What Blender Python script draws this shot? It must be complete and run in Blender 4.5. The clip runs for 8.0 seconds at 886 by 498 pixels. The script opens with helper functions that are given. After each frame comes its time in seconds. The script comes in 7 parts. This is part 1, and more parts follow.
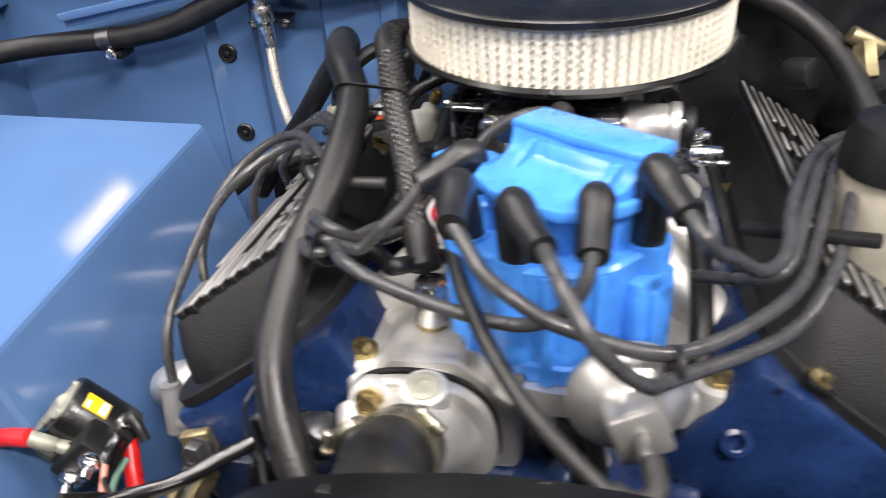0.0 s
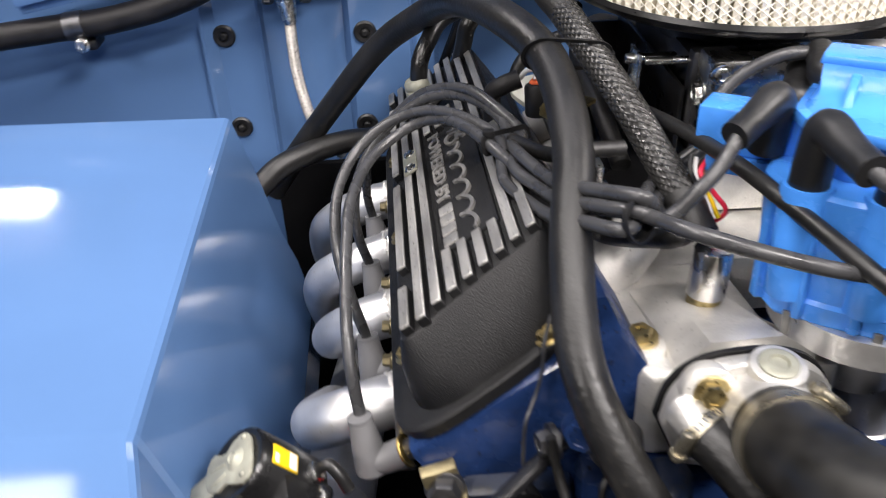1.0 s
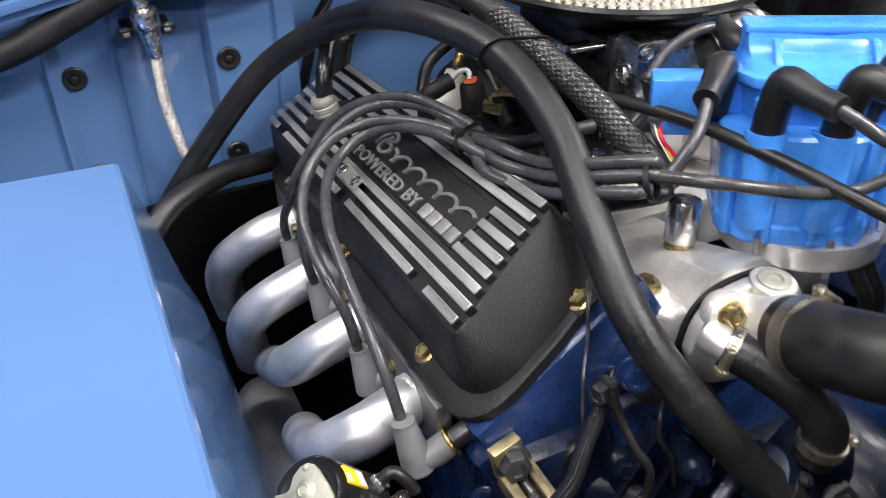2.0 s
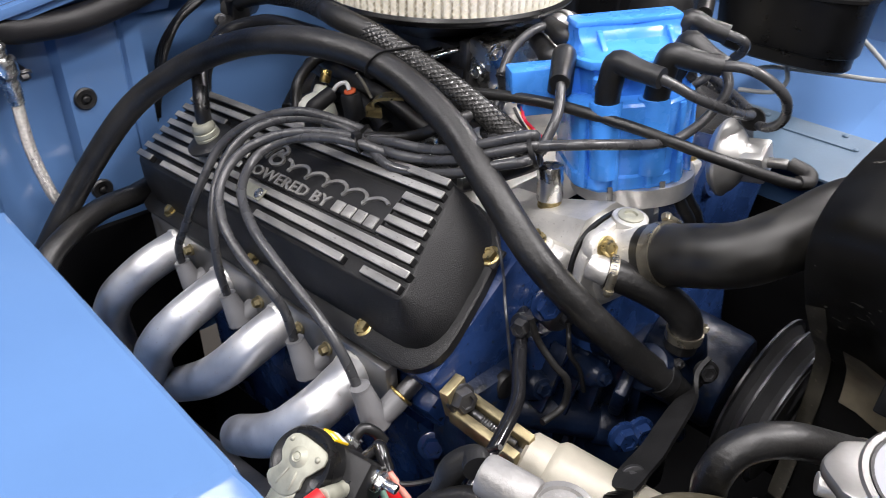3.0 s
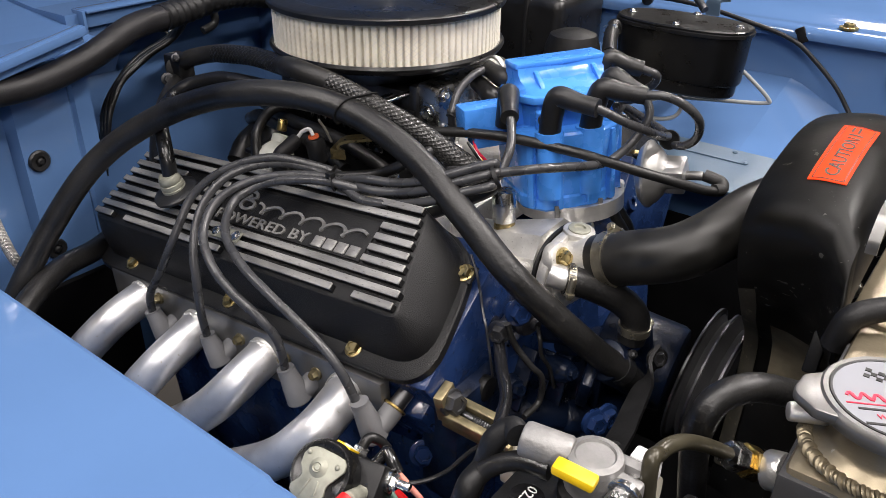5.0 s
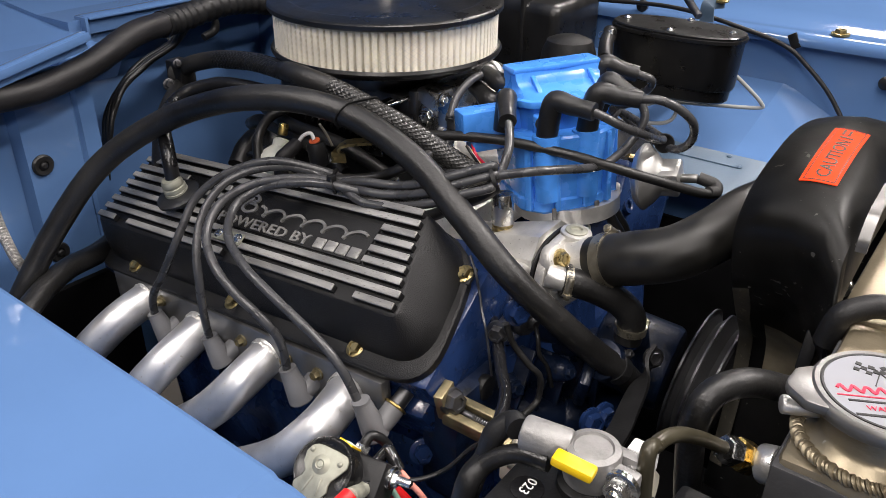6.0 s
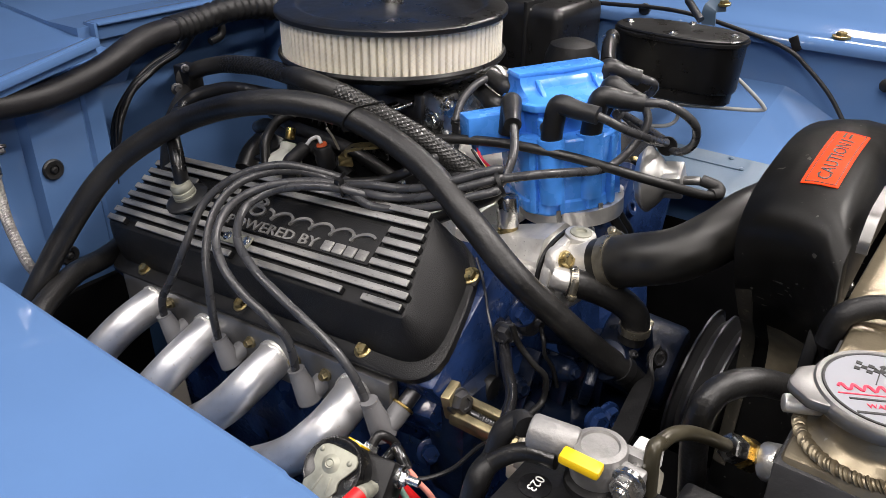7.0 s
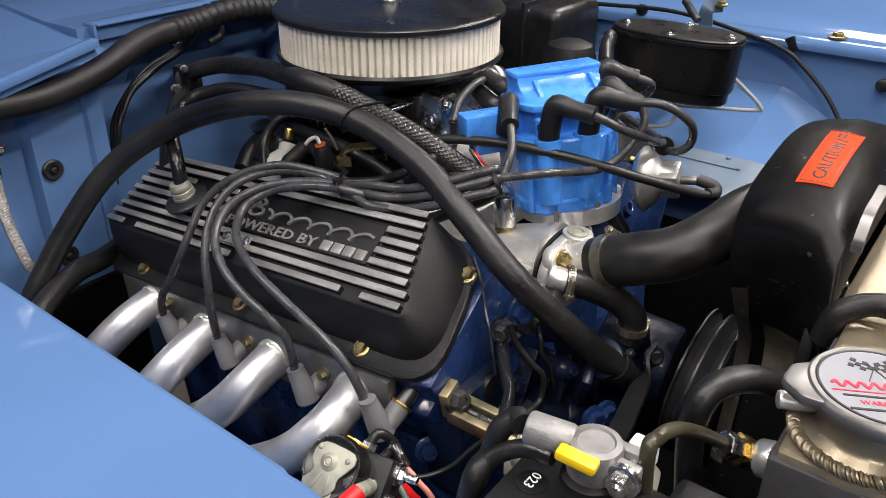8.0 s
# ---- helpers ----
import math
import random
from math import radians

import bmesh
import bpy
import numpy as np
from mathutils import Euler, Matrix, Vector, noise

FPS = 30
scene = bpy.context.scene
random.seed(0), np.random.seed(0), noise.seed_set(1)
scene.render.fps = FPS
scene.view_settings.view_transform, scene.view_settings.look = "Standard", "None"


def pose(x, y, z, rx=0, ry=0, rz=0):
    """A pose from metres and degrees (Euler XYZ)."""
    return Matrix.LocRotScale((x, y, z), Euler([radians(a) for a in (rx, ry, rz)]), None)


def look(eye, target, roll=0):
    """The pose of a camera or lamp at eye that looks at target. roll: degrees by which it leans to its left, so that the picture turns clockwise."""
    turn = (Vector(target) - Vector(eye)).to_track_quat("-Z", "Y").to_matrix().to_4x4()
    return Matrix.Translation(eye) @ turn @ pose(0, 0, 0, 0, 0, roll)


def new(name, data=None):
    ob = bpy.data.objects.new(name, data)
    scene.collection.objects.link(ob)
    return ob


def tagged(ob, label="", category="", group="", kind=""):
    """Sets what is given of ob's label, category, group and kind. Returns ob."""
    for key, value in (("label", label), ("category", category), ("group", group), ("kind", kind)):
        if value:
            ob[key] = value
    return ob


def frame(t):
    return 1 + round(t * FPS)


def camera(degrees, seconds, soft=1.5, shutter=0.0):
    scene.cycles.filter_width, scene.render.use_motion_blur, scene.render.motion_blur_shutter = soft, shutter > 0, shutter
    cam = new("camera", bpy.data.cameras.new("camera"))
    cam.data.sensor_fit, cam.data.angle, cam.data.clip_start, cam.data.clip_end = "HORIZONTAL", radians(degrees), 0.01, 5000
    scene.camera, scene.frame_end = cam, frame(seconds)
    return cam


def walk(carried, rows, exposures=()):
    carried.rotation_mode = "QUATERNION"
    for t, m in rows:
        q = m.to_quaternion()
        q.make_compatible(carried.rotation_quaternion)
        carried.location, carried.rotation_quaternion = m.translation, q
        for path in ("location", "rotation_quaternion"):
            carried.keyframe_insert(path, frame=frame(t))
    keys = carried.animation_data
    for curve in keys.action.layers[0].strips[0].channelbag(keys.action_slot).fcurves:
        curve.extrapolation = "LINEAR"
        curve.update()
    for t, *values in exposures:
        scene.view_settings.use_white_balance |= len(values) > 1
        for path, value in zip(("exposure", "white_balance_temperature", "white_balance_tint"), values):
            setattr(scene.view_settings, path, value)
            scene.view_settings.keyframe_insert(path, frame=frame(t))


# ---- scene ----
cam = camera(58.05, 8.0, soft=0.6, shutter=0.42)
ROWS = [
    (0, 0.0365, -0.4860, 1.3426, 56.31, 3.35, 10.58),
    (0.5, -0.1521, -0.4816, 1.3272, 55.24, 2.24, 3.24),
    (1, -0.2745, -0.4393, 1.2996, 55.37, 1.33, -4.41),
    (1.2, -0.3241, -0.4111, 1.3010, 55.40, 0.97, -8.93),
    (2.3, -0.5362, -0.4359, 1.3194, 56.28, -0.27, -32.32),
    (2.5, -0.5876, -0.4509, 1.3290, 56.47, -0.45, -36.93),
    (3, -0.6085, -0.4466, 1.3382, 57.43, -0.50, -43.39),
    (3.5, -0.6540, -0.4374, 1.3473, 58.51, -0.62, -47.72),
    (4, -0.6959, -0.4293, 1.3517, 59.38, -0.52, -50.52),
    (4.5, -0.7130, -0.4339, 1.3562, 60.22, -0.46, -52.16),
    (6, -0.7348, -0.4441, 1.3592, 61.40, -0.61, -53.11),
    (6.5, -0.7422, -0.4467, 1.3643, 61.35, -0.50, -53.09),
    (7, -0.7449, -0.4462, 1.3649, 61.52, -0.41, -53.06),
    (7.5, -0.7483, -0.4457, 1.3634, 61.54, -0.40, -53.16),
    (8, -0.7478, -0.4498, 1.3655, 61.59, -0.38, -53.15),
]
walk(cam, [(t, pose(x, y, z, rx, ry, rz)) for t, x, y, z, rx, ry, rz in ROWS],
     exposures=[(0.0, 0.24, 6720, 13), (0.5, 0.14, 6680, 13), (1.0, 0.15, 6650, 13), (2.5, 0.14, 6380, 13), (3.5, 0.0, 6560, 13), (4.5, -0.18, 6680, 13), (6.0, -0.24, 6740, 13), (8.0, -0.25, 6740, 13)])

# ---- light ----
world = bpy.data.worlds.new("world")
scene.world = world
world.use_nodes = True
world.node_tree.nodes["Background"].inputs[0].default_value = (0.75, 0.85, 1.0, 1)
world.node_tree.nodes["Background"].inputs[1].default_value = 0.005
scene.view_settings.exposure = 0.0


def ceiling_lamp(x, y, z, sx, sy, watts, rz=0.0):
    """A flat light fitting of the hall's ceiling."""
    d = bpy.data.lights.new("ceiling_lamp", "AREA")
    d.shape, d.size, d.size_y, d.energy, d.color = "RECTANGLE", sx, sy, watts, (1.0, 0.97, 0.95)
    ob = new("ceiling_lamp", d)
    ob.matrix_world = pose(x, y, z, 0, 0, rz)
    return ob


for lx, ly, lw, ld in ((-1.7, 0.8, 56, 0.3), (-0.3, -0.55, 54, 1.0), (-2.0, -0.75, 42, 0.8), (-3.3, -2.4, 95, 0.3), (1.3, -1.5, 130, 0.3), (2.8, 0.3, 80, 0.3), (0.3, -3.2, 60, 0.3)):
    ceiling_lamp(lx, ly, 3.38, 1.2, ld, lw)
ceiling_lamp(-2.6, 4.0, 3.38, 0.5, 0.60, 54)
ceiling_lamp(-3.0, 3.25, 3.38, 0.14, 0.7, 3).data.color = (1.0, 0.78, 0.30)

# ---- materials ----


def mat(name, color, rough=0.5, metal=0.0, vary=0.12, scale=40.0, bump=0.0, bump_scale=300.0, coat=0.0,
        second=None, second_at=0.6, detail_rough=0.1, dist=0.002, stretch=(1, 1, 1)):
    """A surface with colour and gloss that vary at two scales, and a fine relief."""
    m = bpy.data.materials.new(name)
    m.use_nodes = True
    nt = m.node_tree
    b = nt.nodes["Principled BSDF"]
    tc = nt.nodes.new("ShaderNodeTexCoord")
    mp = nt.nodes.new("ShaderNodeMapping")
    mp.inputs["Scale"].default_value = stretch
    nt.links.new(tc.outputs["Object"], mp.inputs[0])
    big = nt.nodes.new("ShaderNodeTexNoise")
    big.inputs["Scale"].default_value, big.inputs["Detail"].default_value = scale, 6
    small = nt.nodes.new("ShaderNodeTexNoise")
    small.inputs["Scale"].default_value, small.inputs["Detail"].default_value = bump_scale, 4
    for n in (big, small):
        nt.links.new(mp.outputs[0], n.inputs["Vector"])
    ramp = nt.nodes.new("ShaderNodeValToRGB")
    c = Vector(color)
    lo, hi = c * (1 - vary), c * (1 + vary)
    ramp.color_ramp.elements[0].position, ramp.color_ramp.elements[1].position = 0.3, 0.7
    ramp.color_ramp.elements[0].color = (*lo, 1)
    ramp.color_ramp.elements[1].color = (*hi, 1)
    nt.links.new(big.outputs["Fac"], ramp.inputs[0])
    out = ramp.outputs[0]
    if second:
        r2 = nt.nodes.new("ShaderNodeValToRGB")
        r2.color_ramp.elements[0].position, r2.color_ramp.elements[1].position = second_at, second_at + 0.08
        nt.links.new(small.outputs["Fac"], r2.inputs[0])
        mx = nt.nodes.new("ShaderNodeMix")
        mx.data_type = "RGBA"
        nt.links.new(r2.outputs[0], mx.inputs[0])
        nt.links.new(out, mx.inputs[6])
        mx.inputs[7].default_value = (*second, 1)
        out = mx.outputs[2]
    nt.links.new(out, b.inputs["Base Color"])
    mr = nt.nodes.new("ShaderNodeMapRange")
    mr.inputs[1].default_value, mr.inputs[2].default_value = 0.3, 0.7
    mr.inputs[3].default_value, mr.inputs[4].default_value = max(0.02, rough - detail_rough), min(1, rough + detail_rough)
    nt.links.new(big.outputs["Fac"], mr.inputs[0])
    nt.links.new(mr.outputs[0], b.inputs["Roughness"])
    b.inputs["Metallic"].default_value = metal
    b.inputs["Coat Weight"].default_value = coat
    b.inputs["Coat Roughness"].default_value = 0.05
    if bump:
        bp = nt.nodes.new("ShaderNodeBump")
        bp.inputs["Strength"].default_value, bp.inputs["Distance"].default_value = bump, dist
        nt.links.new(small.outputs["Fac"], bp.inputs["Height"])
        nt.links.new(bp.outputs[0], b.inputs["Normal"])
    return m


BODY = mat("body_paint", (0.085, 0.168, 0.343), 0.07, 0.0, 0.05, 5, 0.008, 600, detail_rough=0.03)
BODY_WORN = mat("body_paint_worn", (0.098, 0.18, 0.33), 0.4, 0.0, 0.08, 9, 0.05, 300, coat=0.3)
ENGINE_BLUE = mat("engine_enamel", (0.0086, 0.0238, 0.082), 0.26, 0.0, 0.4, 22, 0.4, 130, coat=0.35, second=(0.006, 0.007, 0.014), second_at=0.63)
# Greasy copy of the blue enamel, darkened further for shade at the engine's front.
ENGINE_GRIME_SHADE = mat("greasy_shaded_enamel", (0.0030, 0.0075, 0.022), 0.36, 0.0, 0.5, 34, 0.55, 110, coat=0.05, second=(0.010, 0.011, 0.013), second_at=0.6)
ENGINE_GRIME_SHADE.node_tree.nodes["Principled BSDF"].inputs["Specular IOR Level"].default_value = 0.36
CAST = mat("cast_aluminium", (0.66, 0.645, 0.61), 0.44, 0.62, 0.22, 30, 0.3, 380, second=(0.36, 0.34, 0.31), second_at=0.66)
CAST_SMOOTH = mat("machined_aluminium", (0.68, 0.67, 0.65), 0.36, 0.75, 0.15, 50, 0.2, 300, second=(0.42, 0.4, 0.37), second_at=0.7)
CRACKLE = mat("black_crackle_paint", (0.009, 0.009, 0.0095), 0.47, 0.0, 0.2, 30, 0.6, 1000, dist=0.0011)
CRACKLE.node_tree.nodes["Principled BSDF"].inputs["Specular IOR Level"].default_value = 0.32
RIB = mat("bare_rib_aluminium", (0.36, 0.352, 0.335), 0.46, 0.62, 0.40, 70, 0.35, 900, second=(0.16, 0.153, 0.14), second_at=0.62, stretch=(1.0, 0.16, 1.0))
RUBBER = mat("hose_rubber", (0.0095, 0.0093, 0.0093), 0.43, 0.0, 0.5, 18, 0.22, 260, second=(0.022, 0.0205, 0.018), second_at=0.62, detail_rough=0.14)
RUBBER.node_tree.nodes["Principled BSDF"].inputs["Specular IOR Level"].default_value = 0.52
RUBBER_DULL = mat("dull_rubber", (0.014, 0.0135, 0.013), 0.5, 0.0, 0.25, 30, 0.25, 300)
LOOM = mat("loom_tape", (0.012, 0.0115, 0.0125), 0.46, 0.0, 0.3, 40, 0.2, 700)
LOOM.node_tree.nodes["Principled BSDF"].inputs["Specular IOR Level"].default_value = 0.30
WIRE = mat("ignition_wire_silicone", (0.044, 0.0445, 0.047), 0.29, 0.0, 0.12, 60, 0.08, 500)
BOOT_BLACK = mat("boot_black", (0.011, 0.011, 0.0115), 0.42, 0.0, 0.25, 40, 0.12, 300)
BOOT_GREY = mat("boot_grey_silicone", (0.145, 0.145, 0.15), 0.5, 0.0, 0.1, 40, 0.08, 300)
CAP_BLUE = mat("cap_blue_plastic", (0.055, 0.258, 0.77), 0.27, 0.0, 0.16, 34, 0.06, 240, detail_rough=0.08)
HEADER = mat("header_coating", (0.64, 0.64, 0.65), 0.40, 0.80, 0.16, 26, 0.06, 260, second=(0.54, 0.52, 0.48), second_at=0.64)
GOLD = mat("yellow_zinc", (0.40, 0.32, 0.155), 0.34, 0.95, 0.25, 200, 0.1, 600)
BRASS = mat("brass", (0.5, 0.36, 0.13), 0.3, 1.0, 0.25, 120, 0.1, 500)
ZINC = mat("bright_zinc", (0.66, 0.66, 0.65), 0.25, 1.0, 0.2, 120, 0.1, 500)
STEEL_DARK = mat("dark_steel", (0.12, 0.12, 0.125), 0.4, 0.9, 0.3, 60, 0.1, 300)
BLACK_SATIN = mat("black_satin_paint", (0.007, 0.007, 0.0075), 0.33, 0.0, 0.25, 30, 0.08, 300)
BLACK_GLOSS = mat("black_gloss", (0.008, 0.008, 0.009), 0.18, 0.0, 0.2, 30, 0.04, 200, coat=0.4)
BLACK_MATT = mat("black_plastic", (0.009, 0.009, 0.0095), 0.48, 0.0, 0.25, 40, 0.15, 400)
BLACK_MATT.node_tree.nodes["Principled BSDF"].inputs["Specular IOR Level"].default_value = 0.32
SHROUD = mat("shroud_plastic", (0.0140, 0.0134, 0.0122), 0.42, 0.0, 0.4, 16, 0.10, 330, second=(0.11, 0.105, 0.095), second_at=0.70, dist=0.0008, detail_rough=0.14)
SHROUD.node_tree.nodes["Principled BSDF"].inputs["Specular IOR Level"].default_value = 0.45
def scuffed(m, color, cells=130.0, size=0.16, share=0.62):
    """Scatter small pale nicks and scratches, in loose clusters, over a material."""
    nt = m.node_tree
    b = nt.nodes["Principled BSDF"]
    tc = nt.nodes.new("ShaderNodeTexCoord")
    mp = nt.nodes.new("ShaderNodeMapping")
    mp.inputs["Rotation"].default_value = (0.5, 0.3, 0.7)
    mp.inputs["Scale"].default_value = (1.0, 0.45, 1.0)
    warp = nt.nodes.new("ShaderNodeTexNoise")
    warp.inputs["Scale"].default_value = 70
    add = nt.nodes.new("ShaderNodeMix")
    add.data_type = "RGBA"
    add.blend_type = "ADD"
    add.inputs[0].default_value = 0.02
    vor = nt.nodes.new("ShaderNodeTexVoronoi")
    vor.inputs["Scale"].default_value = cells
    nick = nt.nodes.new("ShaderNodeMath")
    nick.operation = "LESS_THAN"
    nick.inputs[1].default_value = size
    patch = nt.nodes.new("ShaderNodeTexNoise")
    patch.inputs["Scale"].default_value, patch.inputs["Detail"].default_value = 26, 3
    some = nt.nodes.new("ShaderNodeMath")
    some.operation = "GREATER_THAN"
    some.inputs[1].default_value = share
    both = nt.nodes.new("ShaderNodeMath")
    both.operation = "MULTIPLY"
    mx = nt.nodes.new("ShaderNodeMix")
    mx.data_type = "RGBA"
    mx.inputs[7].default_value = (*color, 1)
    nt.links.new(tc.outputs["Object"], mp.inputs[0])
    nt.links.new(mp.outputs[0], add.inputs[6])
    nt.links.new(tc.outputs["Object"], warp.inputs["Vector"])
    nt.links.new(warp.outputs["Color"], add.inputs[7])
    nt.links.new(add.outputs[2], vor.inputs["Vector"])
    nt.links.new(tc.outputs["Object"], patch.inputs["Vector"])
    nt.links.new(vor.outputs["Distance"], nick.inputs[0])
    nt.links.new(patch.outputs["Fac"], some.inputs[0])
    nt.links.new(nick.outputs[0], both.inputs[0])
    nt.links.new(some.outputs[0], both.inputs[1])
    nt.links.new(both.outputs[0], mx.inputs[0])
    nt.links.new(b.inputs["Base Color"].links[0].from_socket, mx.inputs[6])
    nt.links.new(mx.outputs[2], b.inputs["Base Color"])
    return m


scuffed(SHROUD, (0.16, 0.155, 0.14), 120.0, 0.17, 0.56)
SHROUD_DUSTY = mat("dusty_shroud", (0.060, 0.054, 0.041), 0.5, 0.0, 0.6, 22, 0.1, 200, second=(0.13, 0.115, 0.083), second_at=0.6)
PAPER = mat("filter_paper", (0.92, 0.865, 0.73), 0.9, 0.0, 0.12, 30, 0.1, 400)
MESHWIRE = mat("filter_screen", (0.88, 0.84, 0.74), 0.5, 0.0, 0.1, 60)
CREAM = mat("cream_coat", (0.42, 0.39, 0.32), 0.4, 0.1, 0.12, 40, 0.1, 300)
RED = mat("red_cable", (0.6, 0.012, 0.014), 0.35, 0.0, 0.1, 40)
ORANGE = mat("orange_decal", (0.86, 0.050, 0.006), 0.65, 0.0, 0.06, 40)
ORANGE.node_tree.nodes["Principled BSDF"].inputs["Specular IOR Level"].default_value = 0.15
INK = mat("black_ink", (0.012, 0.012, 0.012), 0.5, 0.0, 0.05, 40)
NICKEL = mat("nickel_plate", (0.62, 0.61, 0.59), 0.27, 1.0, 0.15, 60, 0.05, 300)
RELAY_PLATE = mat("dull_zinc_plate", (0.30, 0.30, 0.245), 0.5, 0.35, 0.2, 90, 0.1, 300)
DARK_GREY = mat("dark_grey_coat_and_shade", (0.045, 0.045, 0.047), 0.5, 0.0, 0.2, 40, 0.15, 300)
WHITE_INK = mat("white_ink", (0.75, 0.75, 0.74), 0.5, 0.0, 0.05, 40)
DECAL_SILVER = mat("silver_decal", (0.25, 0.258, 0.285), 0.5, 0.2, 0.05, 40)
RED_INK = mat("red_ink", (0.7, 0.02, 0.06), 0.4, 0.0, 0.05, 40)
YELLOW = mat("yellow_plastic", (0.85, 0.55, 0.01), 0.4, 0.0, 0.08, 40)
PINK = mat("pink_wire", (0.7, 0.26, 0.2), 0.4, 0.0, 0.08, 40)
GREEN = mat("green_wire", (0.2, 0.36, 0.28), 0.4, 0.0, 0.08, 40)
# Near-black without sheen: stands in for deep shade low in the bay.
DARK = mat("bay_shade_black", (0.005, 0.005, 0.0055), 0.75, 0.0, 0.3, 12, 0.2, 60)
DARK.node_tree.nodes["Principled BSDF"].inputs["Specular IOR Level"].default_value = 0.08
RUSTY = mat("dull_tan_steel", (0.30, 0.255, 0.175), 0.55, 0.4, 0.3, 40, 0.2, 200)
CONCRETE = mat("concrete", (0.12, 0.11, 0.10), 0.6, 0.0, 0.15, 3, 0.1, 60)
CAPMETAL = mat("satin_cap_steel", (0.22, 0.216, 0.21), 0.38, 0.8, 0.12, 60, 0.05, 300)
TAN_ZINC = mat("yellow_passivated_zinc", (0.31, 0.26, 0.15), 0.42, 0.85, 0.3, 60, 0.15, 300)
CLAMP = mat("dull_clamp_steel", (0.36, 0.33, 0.26), 0.32, 0.9, 0.25, 80, 0.15, 500)
STRAND = mat("woven_strand", (0.046, 0.045, 0.044), 0.27, 0.0, 0.4, 90, 0.1, 420, second=(0.11, 0.107, 0.10), second_at=0.58)
STRAND_WORN = mat("worn_strand", (0.014, 0.014, 0.0135), 0.36, 0.0, 0.3, 90, 0.1, 300, second=(0.06, 0.058, 0.053), second_at=0.62)
STRAND_DARK = mat("woven_strand_dark", (0.017, 0.017, 0.0165), 0.28, 0.0, 0.3, 200, 0.1, 600)
STEEL_STRAND = mat("steel_strand", (0.46, 0.445, 0.42), 0.36, 0.85, 0.3, 250, 0.1, 600)
TANK = mat("raw_aluminium_sheet", (0.29, 0.245, 0.17), 0.40, 0.75, 0.1, 30, 0.15, 200, second=(0.55, 0.5, 0.42), second_at=0.7)
PLASTER = mat("white_plaster", (0.17, 0.155, 0.135), 0.8, 0.0, 0.04, 3, 0.05, 60)

CAPALU = mat("dull_pressed_zinc", (0.46, 0.455, 0.44), 0.38, 0.7, 0.12, 30, 0.06, 300)
# Grey-blue paint, set darker than the body for the shade on the far ledge.
LEDGE = mat("grey_blue_paint_with_shade", (0.085, 0.130, 0.185), 0.42, 0.0, 0.12, 14, 0.06, 300)
DUSTY_HOSE = mat("dusty_hose_rubber", (0.0115, 0.011, 0.0098), 0.42, 0.0, 0.4, 50, 0.05, 13, second=(0.020, 0.0195, 0.0175), second_at=0.56)

# ---- building helpers ----
ORIGIN = {}
E = pose(0, 0, 0.9, -5.7, 0, 0)
I4 = Matrix.Identity(4)


def thing(name, origin, m=I4, label="", category="", group="", kind=""):
    """An empty at a thing's base, in the frame m; its parts are written in that frame."""
    ob = new(name)
    ob.empty_display_size = 0.02
    ob.matrix_world = m @ Matrix.Translation(origin)
    ORIGIN[ob] = Vector(origin)
    return tagged(ob, label, category, group, kind)


def part(name, bm, material, parent=None, label="", smooth=True, angle=40):
    """Link a bmesh as one mesh object under a thing or a part."""
    root = parent
    while root is not None and root.parent is not None:
        root = root.parent
    if root is not None:
        bmesh.ops.translate(bm, vec=-ORIGIN[root], verts=bm.verts)
    bmesh.ops.recalc_face_normals(bm, faces=bm.faces)
    me = bpy.data.meshes.new(name)
    if smooth:
        for f in bm.faces:
            f.smooth = True
        for e in bm.edges:
            if len(e.link_faces) == 2 and e.calc_face_angle(0) > radians(angle):
                e.smooth = False
    bm.to_mesh(me)
    bm.free()
    me.materials.append(material)
    ob = new(name, me)
    if parent is not None:
        ob.parent = parent
    return tagged(ob, label)


def solo(name, bm, material, label="", category="", m=I4, group="", kind="", smooth=True):
    """A top-level thing of one mesh, written in the frame m, with its origin at its lowest middle."""
    lo = [min(v.co[i] for v in bm.verts) for i in range(3)]
    hi = [max(v.co[i] for v in bm.verts) for i in range(3)]
    o = Vector(((lo[0] + hi[0]) / 2, (lo[1] + hi[1]) / 2, lo[2]))
    bmesh.ops.translate(bm, vec=-o, verts=bm.verts)
    ob = part(name, bm, material, None, "", smooth)
    ob.matrix_world = m @ Matrix.Translation(o)
    return tagged(ob, label, category, group, kind)


def join(*bms):
    out = bmesh.new()
    for b in bms:
        me = bpy.data.meshes.new("tmp")
        b.to_mesh(me)
        b.free()
        out.from_mesh(me)
        bpy.data.meshes.remove(me)
    return out


def moved(bm, m):
    bmesh.ops.transform(bm, matrix=m, verts=bm.verts)
    return bm


def bevelled(bm, w, seg=2, angle=30):
    if w:
        bm.normal_update()
        es = [e for e in bm.edges if len(e.link_faces) == 2 and e.calc_face_angle(0) > radians(angle)]
        bmesh.ops.bevel(bm, geom=es, offset=w, segments=seg, profile=0.5, affect="EDGES", clamp_overlap=True)
    return bm


def box(x0, x1, y0, y1, z0, z1, bevel=0.002, seg=2):
    bm = bmesh.new()
    bmesh.ops.create_cube(bm, size=1)
    bmesh.ops.transform(bm, matrix=Matrix.Translation(((x0 + x1) / 2, (y0 + y1) / 2, (z0 + z1) / 2)) @ Matrix.Diagonal((x1 - x0, y1 - y0, z1 - z0, 1)), verts=bm.verts)
    return bevelled(bm, bevel, seg)


